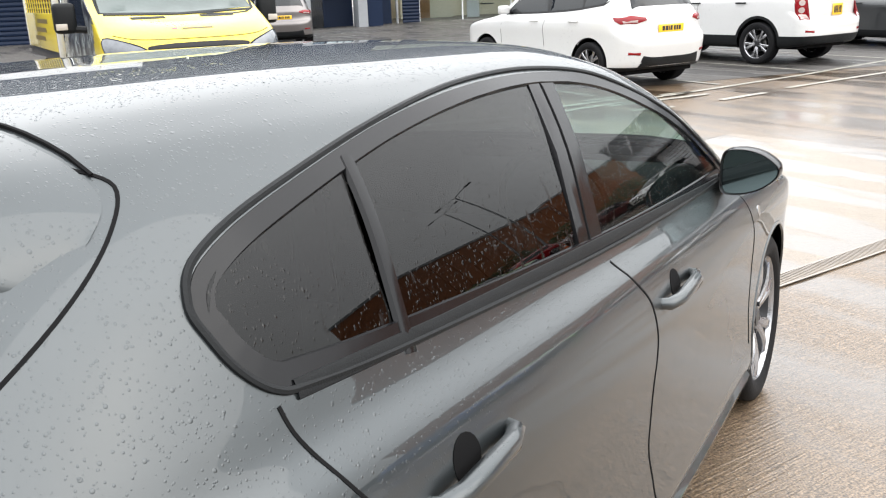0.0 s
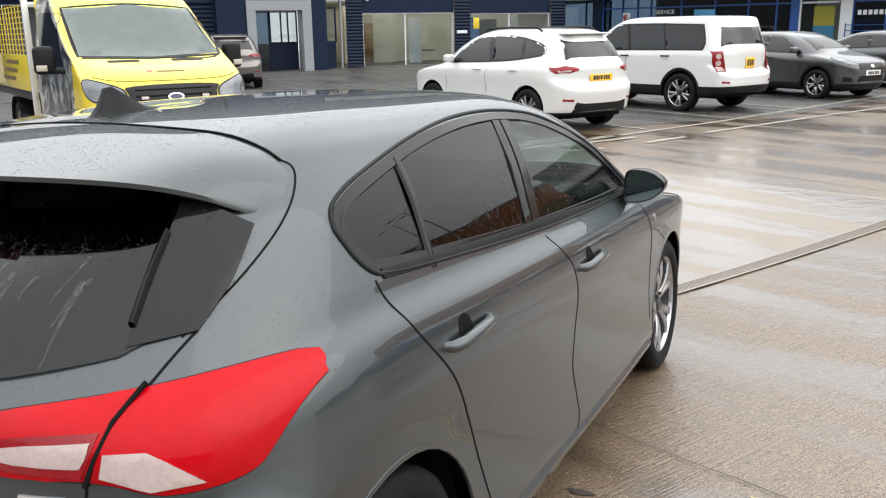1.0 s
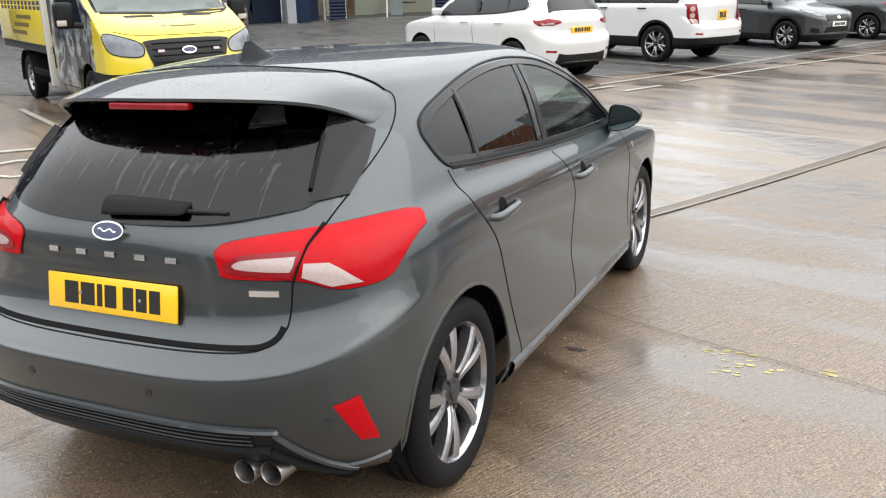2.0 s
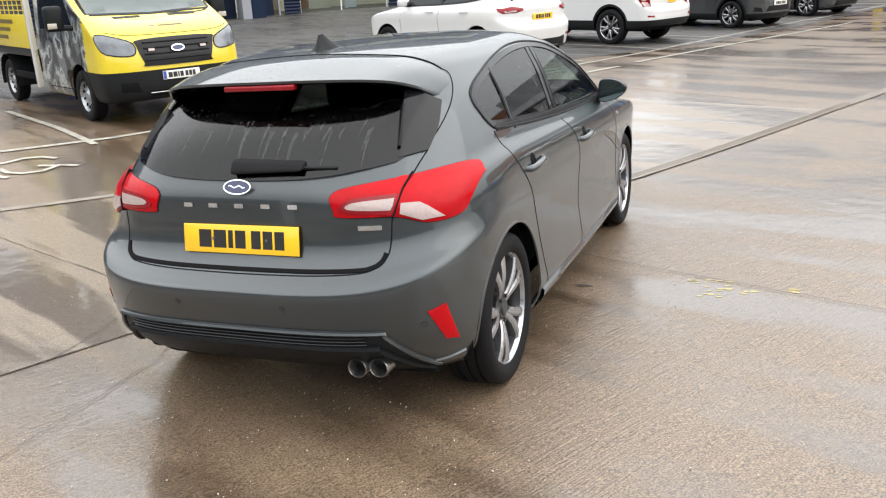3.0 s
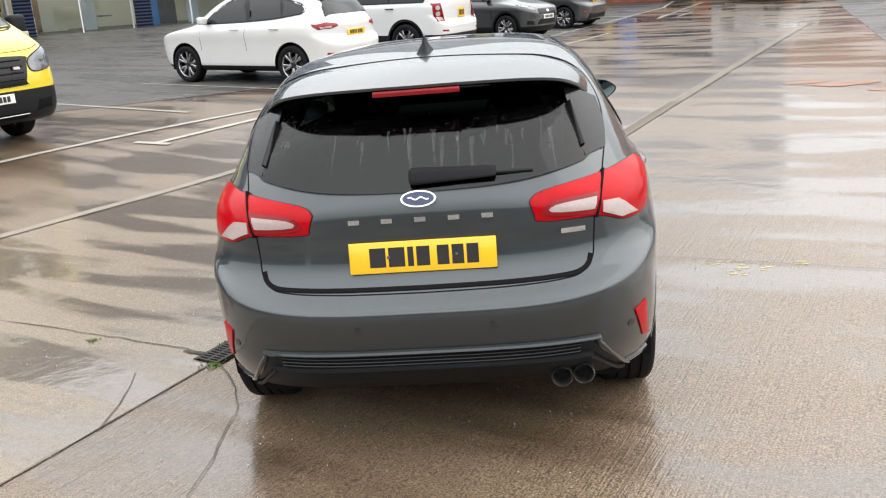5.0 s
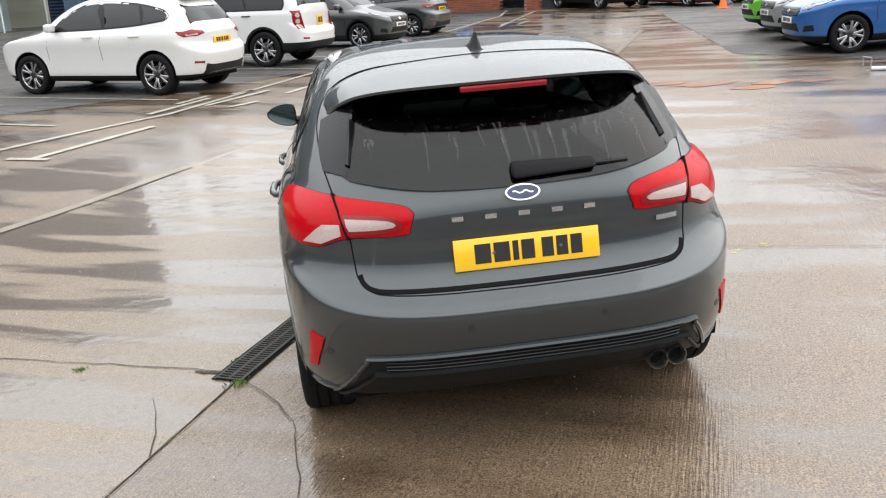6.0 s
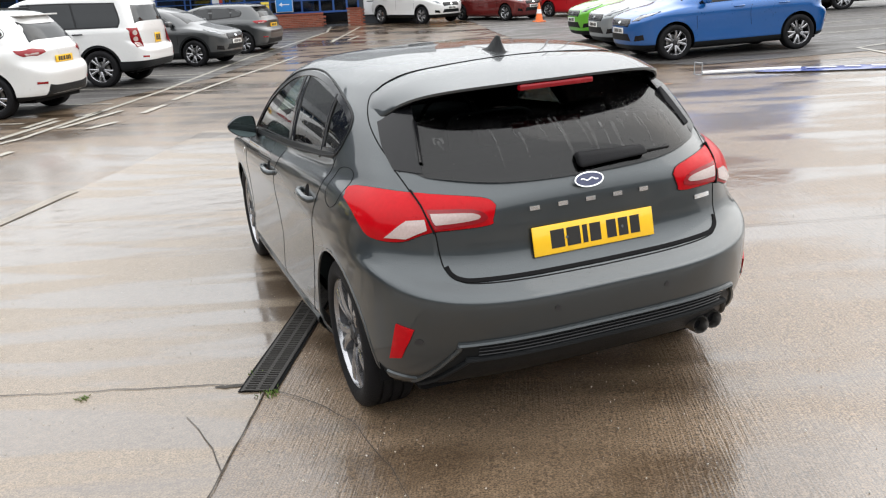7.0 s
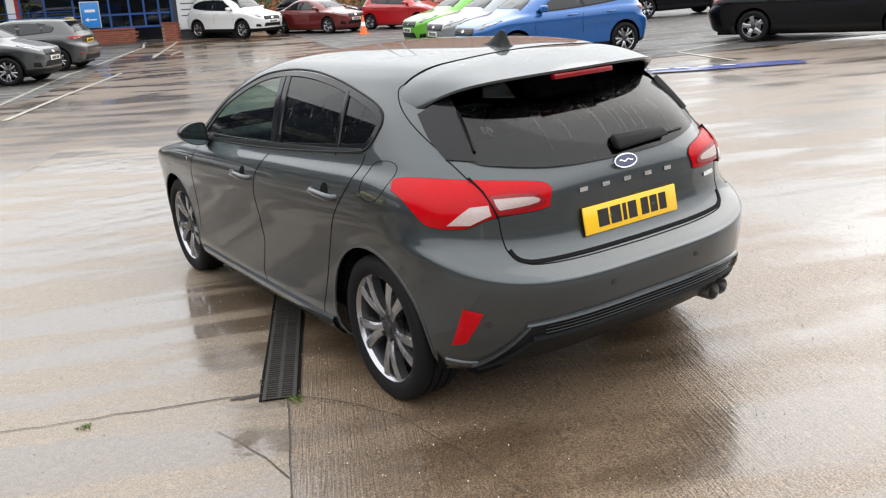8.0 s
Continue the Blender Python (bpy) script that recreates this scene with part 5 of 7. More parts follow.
        v.co.y += .03 * (v.co.z - 1.03) / .04 + .015 * k
        v.co.z = 1.050 + (v.co.z - 1.048) * 1.35 * (1 - .45 * k * k)
    wip = part("rear_wiper", bm, RUBBER, car, "black rear wiper at rest")
    part("wiper_blade", tube(bmesh.new(), [(.22, .208, 1.045), (.30, .216, 1.043), (.40, .236, 1.040)], .007, 6), BLACK_PLASTIC, wip)
    bm = bmesh.new()
    secs = [(.858, .038, 1.405, .010), (.872, .036, 1.44, .009), (.90, .024, 1.496, .007), (.925, .022, 1.500, .006), (.97, .026, 1.476, .009), (1.02, .032, 1.448, .013), (1.075, .026, 1.425, .012), (1.10, .004, 1.418, .004)]
    rings = []
    for y, wdt, zt, tw in secs:
        hit, _ = skin.cast("top", (0, y))
        zb = hit.z - .004
        rings.append([bm.verts.new(p) for p in ((-wdt, y, zb), (-tw * 1.6, y, lerp(zb, max(zt, zb + .004), .6)), (-tw * .5, y, max(zt, zb + .004)), (tw * .5, y, max(zt, zb + .004)), (tw * 1.6, y, lerp(zb, max(zt, zb + .004), .6)), (wdt, y, zb))])
    for a, b in zip(rings, rings[1:]):
        for j in range(5):
            bm.faces.new((a[j], b[j], b[j + 1], a[j + 1]))
    bm.faces.new(rings[0])
    bmesh.ops.recalc_face_normals(bm, faces=bm.faces)
    part("roof_fin", bm, BLACK_PLASTIC, car, "shark-fin aerial")
    # cabin
    part("cabin_floor", boxed(-.78, .78, .42, 3.3, .30, .36), NEAR_BLACK, car)
    part("boot_wall", boxed(-.60, .60, .30, .34, .34, .96, .01), NEAR_BLACK, car)
    part("parcel_shelf", boxed(-.55, .55, .45, .88, .93, .95, .008), NEAR_BLACK, car)
    part("dashboard", boxed(-.70, .70, 2.75, 3.25, .55, .97, .08, 4), NEAR_BLACK, car)
    for x in (-.37, .37):
        seat = part("front_seat", boxed(x - .25, x + .25, 1.78, 2.0, .45, 1.04, .07, 4), SEAT, car)
        part("seat_cushion", boxed(x - .26, x + .26, 1.95, 2.5, .36, .55, .06, 3), SEAT, seat)
        part("headrest", boxed(x - .13, x + .13, 1.76, 1.86, 1.07, 1.24, .045, 4), SEAT, seat)
    bench = part("rear_bench", boxed(-.64, .64, .88, 1.08, .45, 1.0, .06, 4), SEAT, car)
    for x in (-.40, 0, .40):
        part("headrest", boxed(x - .12, x + .12, .87, .96, 1.02, 1.17, .04, 4), SEAT, bench)
    bm = bmesh.new()
    tube(bm, [(.37 + .18 * math.cos(a), 2.62 - .06 * math.sin(a), .92 + .17 * math.sin(a)) for a in np.linspace(0, 2 * math.pi, 28)], .014, 8)
    part("steering_wheel", bm, NEAR_BLACK, car)
    part("roof_lining", skin.pane("top", [(-.48, .9), (.48, .9), (.48, 2.1), (-.48, 2.1)], -0.03, 0.0, 0.08), NEAR_BLACK, car)
    part("rear_view_mirror", boxed(-.10, .10, 2.28, 2.31, 1.27, 1.335, .012, 3), NEAR_BLACK, car)
    part("windscreen", skin.pane("front", shrink(wscr, -0.006), 0.001, 0.004, 0.05), TINTED, car, "clear wet windscreen")
    wheels = wheel_meshes(.325, .240, .215, 5, "twin", "hatch_wheel")
    for x in (.755, -.755):
        for y in (REAR_AXLE, FRONT_AXLE):
            put_wheel(car, wheels, x, y, WHEEL_Z - 0.002, 17 if x > 0 else 40)
            part("wheel_well", well(), NEAR_BLACK, car, m=pose(x, y, WHEEL_Z, 0, 0, 0 if x > 0 else 180))
    return car, skin


HATCH, HATCH_SKIN = hatchback()
# ---- the other parked cars: the same kind of shell in other sizes and outlines ----
def curve_at(pts, v):
    """Straight-line interpolation through (from, to) pairs."""
    for (a, p), (b, q) in zip(pts, pts[1:]):
        if v <= b:
            return lerp(p, q, (v - a) / (b - a))
    (a, p), (b, q) = pts[-2:]
    return lerp(p, q, (v - a) / (b - a))


TAILS = {
    "hatch": [(.24, .225), (.12, .24), (.075, .29), (.045, .40), (.022, .50), (.008, .592), (.04, .66), (.10, .70), (.12, .76), (.12, .86), (.12, .93), (.15, .985), (.19, 1.05), (.30, 1.19), (.40, 1.30), (.47, 1.36), (.58, 1.40), (.8, 1.43), (1.2, 1.445)],
    "suv": [(.24, .225), (.12, .24), (.075, .29), (.045, .40), (.022, .50), (.008, .592), (.03, .66), (.07, .70), (.09, .76), (.09, .86), (.09, .93), (.12, .985), (.16, 1.05), (.26, 1.19), (.35, 1.30), (.41, 1.36), (.50, 1.40), (.7, 1.435), (1.2, 1.45)],
    "box": [(.2, .225), (.08, .24), (.03, .29), (.0, .40), (.0, .50), (.0, .56), (.03, .62), (.10, .68), (.10, .76), (.10, .86), (.10, .93), (.11, .985), (.13, 1.05), (.18, 1.19), (.22, 1.31), (.25, 1.39), (.30, 1.43), (.5, 1.45), (.9, 1.457)],
    "saloon": [(.24, .225), (.12, .24), (.075, .29), (.045, .40), (.022, .50), (.008, .592), (.03, .66), (.06, .72), (.07, .80), (.09, .88), (.13, .935), (.55, .985), (.72, 1.05), (.98, 1.20), (1.2, 1.31), (1.33, 1.37), (1.45, 1.41), (1.6, 1.44), (1.75, 1.455)],
}
FLANKS = {
    "box": [(.79, .172), (.855, .205), (.884, .29), (.886, .40), (.888, .52), (.890, .66), (.892, .735), (.893, .79), (.893, .85), (.890, .905), (.880, .945), (.865, .985), (.850, 1.06), (.815, 1.20), (.785, 1.33), (.76, 1.40), (.69, 1.437), (.4, 1.455), (.0, 1.457)],
}
PANES = {
    "hatch": HATCH_GLASS,
    "suv": [(2.97, .975), (2.97, .975), (2.35, .985), (1.78, 1.0), (1.15, 1.03), (.60, 1.085), (.60, 1.085), (.53, 1.13), (.54, 1.19), (.66, 1.255), (1.0, 1.318), (1.30, 1.346), (1.62, 1.366), (1.95, 1.366), (2.25, 1.335), (2.6, 1.215), (2.84, 1.075)],
    "box": [(3.02, .975), (3.02, .975), (2.0, .985), (.40, .99), (.40, .99), (.36, 1.10), (.44, 1.34), (.44, 1.34), (1.4, 1.36), (2.2, 1.36), (2.45, 1.345), (2.45, 1.345), (2.85, 1.12)],
    "saloon": [(2.97, .975), (2.97, .975), (2.35, .985), (1.78, .995), (1.25, 1.01), (1.0, 1.03), (1.0, 1.03), (1.12, 1.14), (1.35, 1.27), (1.62, 1.345), (1.95, 1.366), (2.25, 1.335), (2.6, 1.215), (2.84, 1.075)],
}
WHEEL_SETS = {}


def road_car(name, label, paint, place, size, style="hatch", clad=0.0, lamp="wide", spoke="twin", plates=(True, True), rails=False, group="parked cars", lift=0.0, grille=True):
    """A parked car. size: length, width, height, wheelbase, rear overhang, belt height, tyre radius, ground clearance."""
    ln, wd, ht, wb, ro, belt, tr, clear = size
    sx = wd / 1.79
    my = [(-1, -ro / .79), (0, 0), (.79, ro), (3.49, ro + wb), (4.375, ln), (5, ln + .6)]
    mz = [(0, clear - .19), (.172, clear), (.327 + .372, max(clear + .4, tr * 2 + .08)), (.985, belt), (1.457, ht), (2, ht + .5)]
    Y, Z = (lambda v: curve_at(my, v)), (lambda v: curve_at(mz, v))
    yz = lambda pts: [(Y(a), Z(b)) for a, b in pts]
    skin = Skin(loft([(a * sx, Z(b)) for a, b in FLANKS.get(style, HATCH_GIRTH)], yz(TAILS[style]), yz(HATCH_FRONT), (0.5 if style == "box" else 0.7, 4.0, 0.25 if style == "box" else 0.6, 3.0), (0.8, 2.8, 0.40, 3.2), 60, 18, 64, 18, waist=0.02, taper=0.02))
    car = thing(name, label, "car", place, group)
    ra, fa = ro, ro + wb
    ar = tr + .055
    arches = [arc(ra, tr + .01, ar, -35, 215), arc(fa, tr + .01, ar, -35, 215)]
    cuts = [(w, a) for w in ("right", "left") for a in arches]
    if clad > .12:
        cuts += [(w, arc(y, tr + .01, ar + .05, -35, 215), True) for w in ("right", "left") for y in (ra, fa)]
    bm = skin.shell(cuts)
    if clad:
        bmesh.ops.bisect_plane(bm, geom=bm.verts[:] + bm.edges[:] + bm.faces[:], dist=1e-4, plane_co=(0, 0, clear + clad), plane_no=(0, 0, 1))
        for f in bm.faces:
            c = f.calc_center_median()
            near = min(math.hypot(c.y - ra, c.z - tr - .01), math.hypot(c.y - fa, c.z - tr - .01))
            if c.z < clear + clad or (clad > .12 and near < ar + .05 and abs(c.x) > wd * .4):
                f.material_index = 1
    part("body", bm, [paint, BLACK_PLASTIC], car)
    part("underbody", boxed(-wd * .38, wd * .38, .3, ln - .3, clear - .02, clear + .12, .02), NEAR_BLACK, car)
    outline = yz(smooth(PANES[style], 6, True))
    inner = shrink(outline, .03)
    cutsy = {"hatch": (1.80, 1.14), "suv": (1.80, .98), "saloon": (1.85, 1.28), "box": (2.02, 1.16)}[style]
    b, d = Y(cutsy[0]), Y(cutsy[1])
    lean = lambda y0, s: (lambda p: s * (p[0] - y0 - (p[1] - belt) * .22))
    for w in ("right", "left"):
        part("window_trim", skin.pane(w, outline, 0.001, 0.003, .08), BLACK_GLOSS, car)
        for poly in (clip(inner, lean(b + .04, 1)), clip(clip(inner, lean(b - .04, -1)), lean(d + .02, 1)), clip(inner, lean(d - .02, -1))):
            if len(poly) > 4:
                part("side_glass", skin.pane(w, poly, 0.004, 0.003, .08), DARK_GLASS, car)
        # Door gaps are dark strips with their shade painted on.
        for g in ([(b + .08 * k, belt - .02 - .55 * (belt - clear) / 6 * i) for i, k in enumerate((0, .6, 1, 1, .9, .8, .7))], [(Y(2.98) + .06 * k, belt - .05 - .5 * (belt - clear) / 4 * i) for i, k in enumerate((0, .7, 1, .9, .8))]):
            part("door_gap", skin.band(w, g, .009, .002, flat=True), NEAR_BLACK, car)
        s = 1 if w == "right" else -1
        for y in (Y(1.15), Y(2.13)):
            hit, _ = skin.cast(w, (y, belt - .10))
            part("door_handle", tube(bmesh.new(), [(hit.x + s * .0, y + .11, hit.z), (hit.x + s * .03, y + .07, hit.z), (hit.x + s * .03, y - .07, hit.z), (hit.x, y - .11, hit.z)], .014, 6), paint if style != "box" else BLACK_PLASTIC, car)
        bmm = boxed(s * wd * .47 - .01, s * wd * .47 + s * .21, Y(2.80), Y(2.80) + .12, belt - .0, belt + .14, .04, 3)
        mir = part("door_mirror", bmm, paint, car)
        bmesh_arm = tube(bmesh.new(), [(s * wd * .42, Y(2.86), belt + .01), (s * wd * .52, Y(2.84), belt + .03)], .03, 8)
        part("mirror_arm", bmesh_arm, BLACK_GLOSS, mir)
        if rails:
            part("roof_rail", tube(bmesh.new(), [(s * wd * .335, Y(v), Z(1.415) + h) for v, h in ((.75, -.01), (.85, .045), (1.5, .055), (2.1, .045), (2.2, -.01))], .018, 8), BLACK_PLASTIC, car, "black roof rail")
    # rear
    zr = lambda v: Z(v)
    top = 1.30 if style != "saloon" else 1.28
    wide = .62 if style != "box" else .68
    scr = [(-wide * sx, zr(1.04)), (wide * sx, zr(1.04)), (wide * .86 * sx, zr(top)), (-wide * .86 * sx, zr(top))]
    part("rear_screen", skin.pane("rear", scr, .004, .004, .08), DARK_GLASS, car, "dark rear window")
    if style in ("hatch", "suv"):
        part("bumper_insert", skin.pane("rear", [(-.62 * sx, zr(.25)), (-.55 * sx, zr(.43)), (.55 * sx, zr(.43)), (.62 * sx, zr(.25))], .005, .008, .06), BLACK_PLASTIC, car, "black lower bumper insert")
        part("spoiler", boxed(-.50 * sx, .50 * sx, Y(.33), Y(.66), zr(1.362), zr(1.382), .009, 2), paint, car)
    for s in (1, -1):
        turn = (lambda p: p) if s == 1 else flip
        if lamp == "tall":
            lp = [(.66 * sx, zr(.66)), (.83 * sx, zr(.66)), (.84 * sx, zr(.98)), (.66 * sx, zr(.98))]
        else:
            lp = [(.46 * sx, zr(.905)), (.62 * sx, zr(.865)), (.80 * sx, zr(.86)), (.835 * sx, zr(.90)), (.83 * sx, zr(.945)), (.66 * sx, zr(.965)), (.48 * sx, zr(.94))]
        h = part("tail_lamp", skin.pane("rear", turn(lp), .008, .012, .025), DEEP_RED, car, "red tail lamp")
        if lamp == "tall":
            part("clear_lens", skin.pane("rear", turn([(.67 * sx, zr(.67)), (.82 * sx, zr(.67)), (.82 * sx, zr(.74)), (.67 * sx, zr(.74))]), .012, .006, .025), CLEAR_LENS, h)
            for zz in (.80, .90):
                part("round_lens", skin.pane("rear", turn([(.75 * sx + .05 * math.cos(a), zr(zz) + .05 * math.sin(a)) for a in np.linspace(0, 6.0, 14)]), .014, .006, .04), CLEAR_LENS, h)
        else:
            part("clear_lens", skin.pane("rear", turn([(.60 * sx, zr(.88)), (.77 * sx, zr(.872)), (.78 * sx, zr(.90)), (.60 * sx, zr(.91))]), .012, .006, .025), CLEAR_LENS, h)
        part("rear_reflector", skin.pane("rear", turn([(.60 * sx, zr(.44)), (.76 * sx, zr(.45)), (.76 * sx, zr(.49)), (.60 * sx, zr(.48))]), .006, .008, .025), DEEP_RED, car)
        hl = [(.50 * sx, zr(.72)), (.66 * sx, zr(.74)), (.80 * sx, zr(.83)), (.76 * sx, zr(.88)), (.58 * sx, zr(.82))]
        hh = part("headlamp", skin.pane("front", turn(hl), .008, .012, .025), HEAD_LENS, car, "glassy headlamp")
        part("lamp_bezel", skin.band("front", turn(hl), .012, .012, True), BLACK_GLOSS, hh)
        part("fog_recess", skin.pane("front", turn([(.55 * sx, zr(.36)), (.74 * sx, zr(.38)), (.74 * sx, zr(.48)), (.60 * sx, zr(.46))]), .004, .006, .025), BLACK_GLOSS, car)
    if grille:
        gr = part("grille", skin.pane("front", [(-.40 * sx, zr(.62)), (-.44 * sx, zr(.70)), (-.40 * sx, zr(.76)), (.40 * sx, zr(.76)), (.44 * sx, zr(.70)), (.40 * sx, zr(.62))], .006, .01, .025), BLACK_GLOSS, car)
        for i in range(3):
            part("grille_bar", skin.band("front", [(x * sx, zr(.645 + .04 * i)) for x in np.linspace(-.38, .38, 8)], .012, .014), DARK_ALLOY, gr)
    part("lower_grille", skin.pane("front", [(-.46 * sx, zr(.36)), (-.40 * sx, zr(.50)), (.40 * sx, zr(.50)), (.46 * sx, zr(.36))], .005, .008, .025), BLACK_PLASTIC, car)
    part("front_badge", skin.pane("front", [(.06 * math.cos(a), zr(.69) + .03 * math.sin(a)) for a in np.linspace(0, 6.1, 16)], .016, .006, .03), CHROME, car)
    scr = [(-.60 * sx, zr(1.04)), (.60 * sx, zr(1.04)), (.52 * sx, zr(1.34)), (-.52 * sx, zr(1.34))]
    part("windscreen", skin.pane("front", scr, .004, .004, .08), DARK_GLASS, car)
    bars = [(x * 1.0, y) for x, y in BARS]
    if plates[0]:
        hit, nor = skin.cast("rear", (0, zr(.79)))
        off = .0 if lamp != "tall" else .12
        plate(car, "number_plate", (off, hit.y - .012, zr(.79)), .52 if lamp != "tall" else .30, .111 if lamp != "tall" else .20, YELLOW_PLATE, 0, 0, bars)
    if plates[1]:
        hit, nor = skin.cast("front", (0, zr(.55)))
        plate(car, "number_plate", (0, hit.y + .012, zr(.55)), .52, .111, WHITE_PLATE, 0, 180, bars)
    key = (round(tr, 3), spoke)
    if key not in WHEEL_SETS:
        WHEEL_SETS[key] = wheel_meshes(tr, tr * .70, .225, 5, spoke, "road_wheel_%d" % len(WHEEL_SETS))
    for i, x in enumerate((wd / 2 - .115, -wd / 2 + .115)):
        for y in (ra, fa):
            put_wheel(car, WHEEL_SETS[key], x, y, tr, 23 * i + 9 * y)
            part("wheel_well", well(ar + .01, .3, .06), NEAR_BLACK, car, m=pose(x, y, tr, 0, 0, 0 if x > 0 else 180))
    return car


def parked(size, wheel_xy, which, heading):
    """Pose of a car of that size whose wheel (rear or front, right or left) stands at wheel_xy. heading: the way the nose points."""
    ln, wd, ht, wb, ro, belt, tr, clear = size
    hx, hy = Vector(heading).normalized()
    lx = (wd / 2 - .06) * (1 if which[1] == "right" else -1)
    ly = ro if which[0] == "rear" else ro + wb
    rx, ry = hy, -hx
    x0, y0 = wheel_xy[0] - rx * lx - hx * ly, wheel_xy[1] - ry * lx - hy * ly
    mid = (x0 + hx * ln / 2, y0 + hy * ln / 2)
    e = 1.3
    zf, zb = ground_z(mid[0] + hx * e, mid[1] + hy * e), ground_z(mid[0] - hx * e, mid[1] - hy * e)
    zr_, zl = ground_z(mid[0] + rx * .8, mid[1] + ry * .8), ground_z(mid[0] - rx * .8, mid[1] - ry * .8)
    pitch, roll = math.degrees(math.atan2(zf - zb, 2 * e)), math.degrees(math.atan2(zl - zr_, 1.6))
    m = pose(x0, y0, 0, 0, 0, math.degrees(math.atan2(-hx, hy))) @ pose(0, 0, 0, pitch, roll, 0)
    m.translation.z = (zf + zb) / 2 - (ln / 2) * math.sin(radians(pitch)) + 0.004
    return m


MID_SUV = (4.52, 1.84, 1.69, 2.69, .90, 1.10, .35, .24)
BIG_SUV = (4.83, 1.92, 1.88, 2.885, 1.00, 1.20, .38, .30)
CROSS = (4.19, 1.81, 1.53, 2.588, .79, 1.03, .335, .20)
ESTATE = (4.38, 1.82, 1.47, 2.70, .79, 1.00, .325, .18)
COUPE = (4.43, 1.77, 1.41, 2.69, .90, .95, .325, .16)
SUPERMINI = (4.04, 1.73, 1.48, 2.49, .72, 1.0, .31, .17)
LONG_SALOON = (4.92, 1.85, 1.46, 2.94, 1.13, .99, .335, .17)

road_car("family_suv", "white family SUV with black lower bumper and roof rails", WHITE_PAINT, parked(MID_SUV, (-3.48, 12.85), ("rear", "left"), (-.89, .455)), MID_SUV, "suv", .10, rails=True)
road_car("large_suv", "white boxy large SUV with upright tailgate and black sills", WHITE_PAINT, parked(BIG_SUV, (-1.86, 17.1), ("rear", "left"), (-.90, .436)), BIG_SUV, "box", .22, "tall")
road_car("crossover", "dark grey small crossover with nose towards the yard", MID_GREY_PAINT, parked(CROSS, (.43, 21.1), ("front", "right"), (.835, -.55)), CROSS, "hatch", .16)
road_car("estate_hatchback", "dark grey hatchback parked tail towards the yard", MID_GREY_PAINT, parked(ESTATE, (2.24, 24.75), ("rear", "left"), (-.85, .527)), ESTATE, "hatch")
road_car("crossover", "bright blue small crossover on dark alloy wheels", BLUE_PAINT, parked(CROSS, (8.6, 11.68), ("front", "left"), (-.981, .19)), CROSS, "hatch", .12)
road_car("crossover", "silver grey small crossover beside the blue one", SILVER_PAINT, parked(CROSS, (9.38, 13.98), ("front", "left"), (-.981, .19)), CROSS, "hatch", .12)
road_car("crossover", "lime green small crossover in the row of cars", GREEN_PAINT, parked(CROSS, (10.15, 16.35), ("front", "left"), (-.981, .19)), CROSS, "hatch", .12)
road_car("saloon_car", "black saloon with silver five-spoke wheels", BLACK_PAINT, parked(LONG_SALOON, (13.95, 10.05), ("rear", "right"), (.38, -.925)), LONG_SALOON, "saloon", spoke="single")
road_car("dark_suv", "dark blue-black SUV parked in a far bay", BLACK_PAINT, parked(MID_SUV, (23.4, 19.5), ("front", "left"), (.9, -.43)), MID_SUV, "suv", .12)
road_car("family_suv", "white SUV with black grille facing the yard", WHITE_PAINT, parked(MID_SUV, (10.85, 32.5), ("front", "right"), (.38, -.925)), MID_SUV, "suv", .14)
road_car("coupe", "dark red coupe facing the yard", DARK_RED_PAINT, parked(COUPE, (13.9, 30.75), ("front", "right"), (.35, -.937)), COUPE, "saloon")
road_car("supermini", "bright red supermini in a far bay", RED_PAINT, parked(SUPERMINI, (17.12, 28.85), ("front", "right"), (.40, -.917)), SUPERMINI, "hatch")
road_car("dark_hatchback", "black hatchback behind the red cars", BLACK_PAINT, parked(ESTATE, (16.5, 34.5), ("front", "right"), (.7, -.7)), ESTATE, "hatch")
road_car("supermini", "dark red supermini at the end of the row", DARK_RED_PAINT, parked(SUPERMINI, (22.0, 29.5), ("front", "right"), (.78, -.62)), SUPERMINI, "hatch")
road_car("grey_suv", "grey-beige SUV parked before the navy building", TAUPE_PAINT, parked(MID_SUV, (-15.9, 21.4), ("rear", "right"), (-.72, .69)), MID_SUV, "suv", .12)
# ---- the yellow dropside van ----
def graphic():
    """Grey and black mottled wrap on the van's doors."""
    m = mat("mottled_door_wrap", (0.10, 0.10, 0.105), 0.3, vary=0.1, coat=0.8)
    nt = m.node_tree
    b = nt.nodes["Principled BSDF"]
    co, n, r = nt.nodes.new("ShaderNodeTexCoord"), nt.nodes.new("ShaderNodeTexNoise"), nt.nodes.new("ShaderNodeValToRGB")
    n.inputs["Scale"].default_value, n.inputs["Detail"].default_value = 3.0, 3
    r.color_ramp.interpolation = "CONSTANT"
    for p, c in ((0.0, (.02, .02, .022, 1)), (0.46, (.12, .13, .13, 1)), (0.55, (.35, .38, .37, 1)), (0.62, (.04, .04, .045, 1))):
        e = r.color_ramp.elements.new(p) if p else r.color_ramp.elements[0]
        e.position, e.color = p, c
    nt.links.new(co.outputs["Object"], n.inputs["Vector"])
    nt.links.new(n.outputs["Fac"], r.inputs[0])
    nt.links.new(r.outputs[0], b.inputs["Base Color"])
    return m


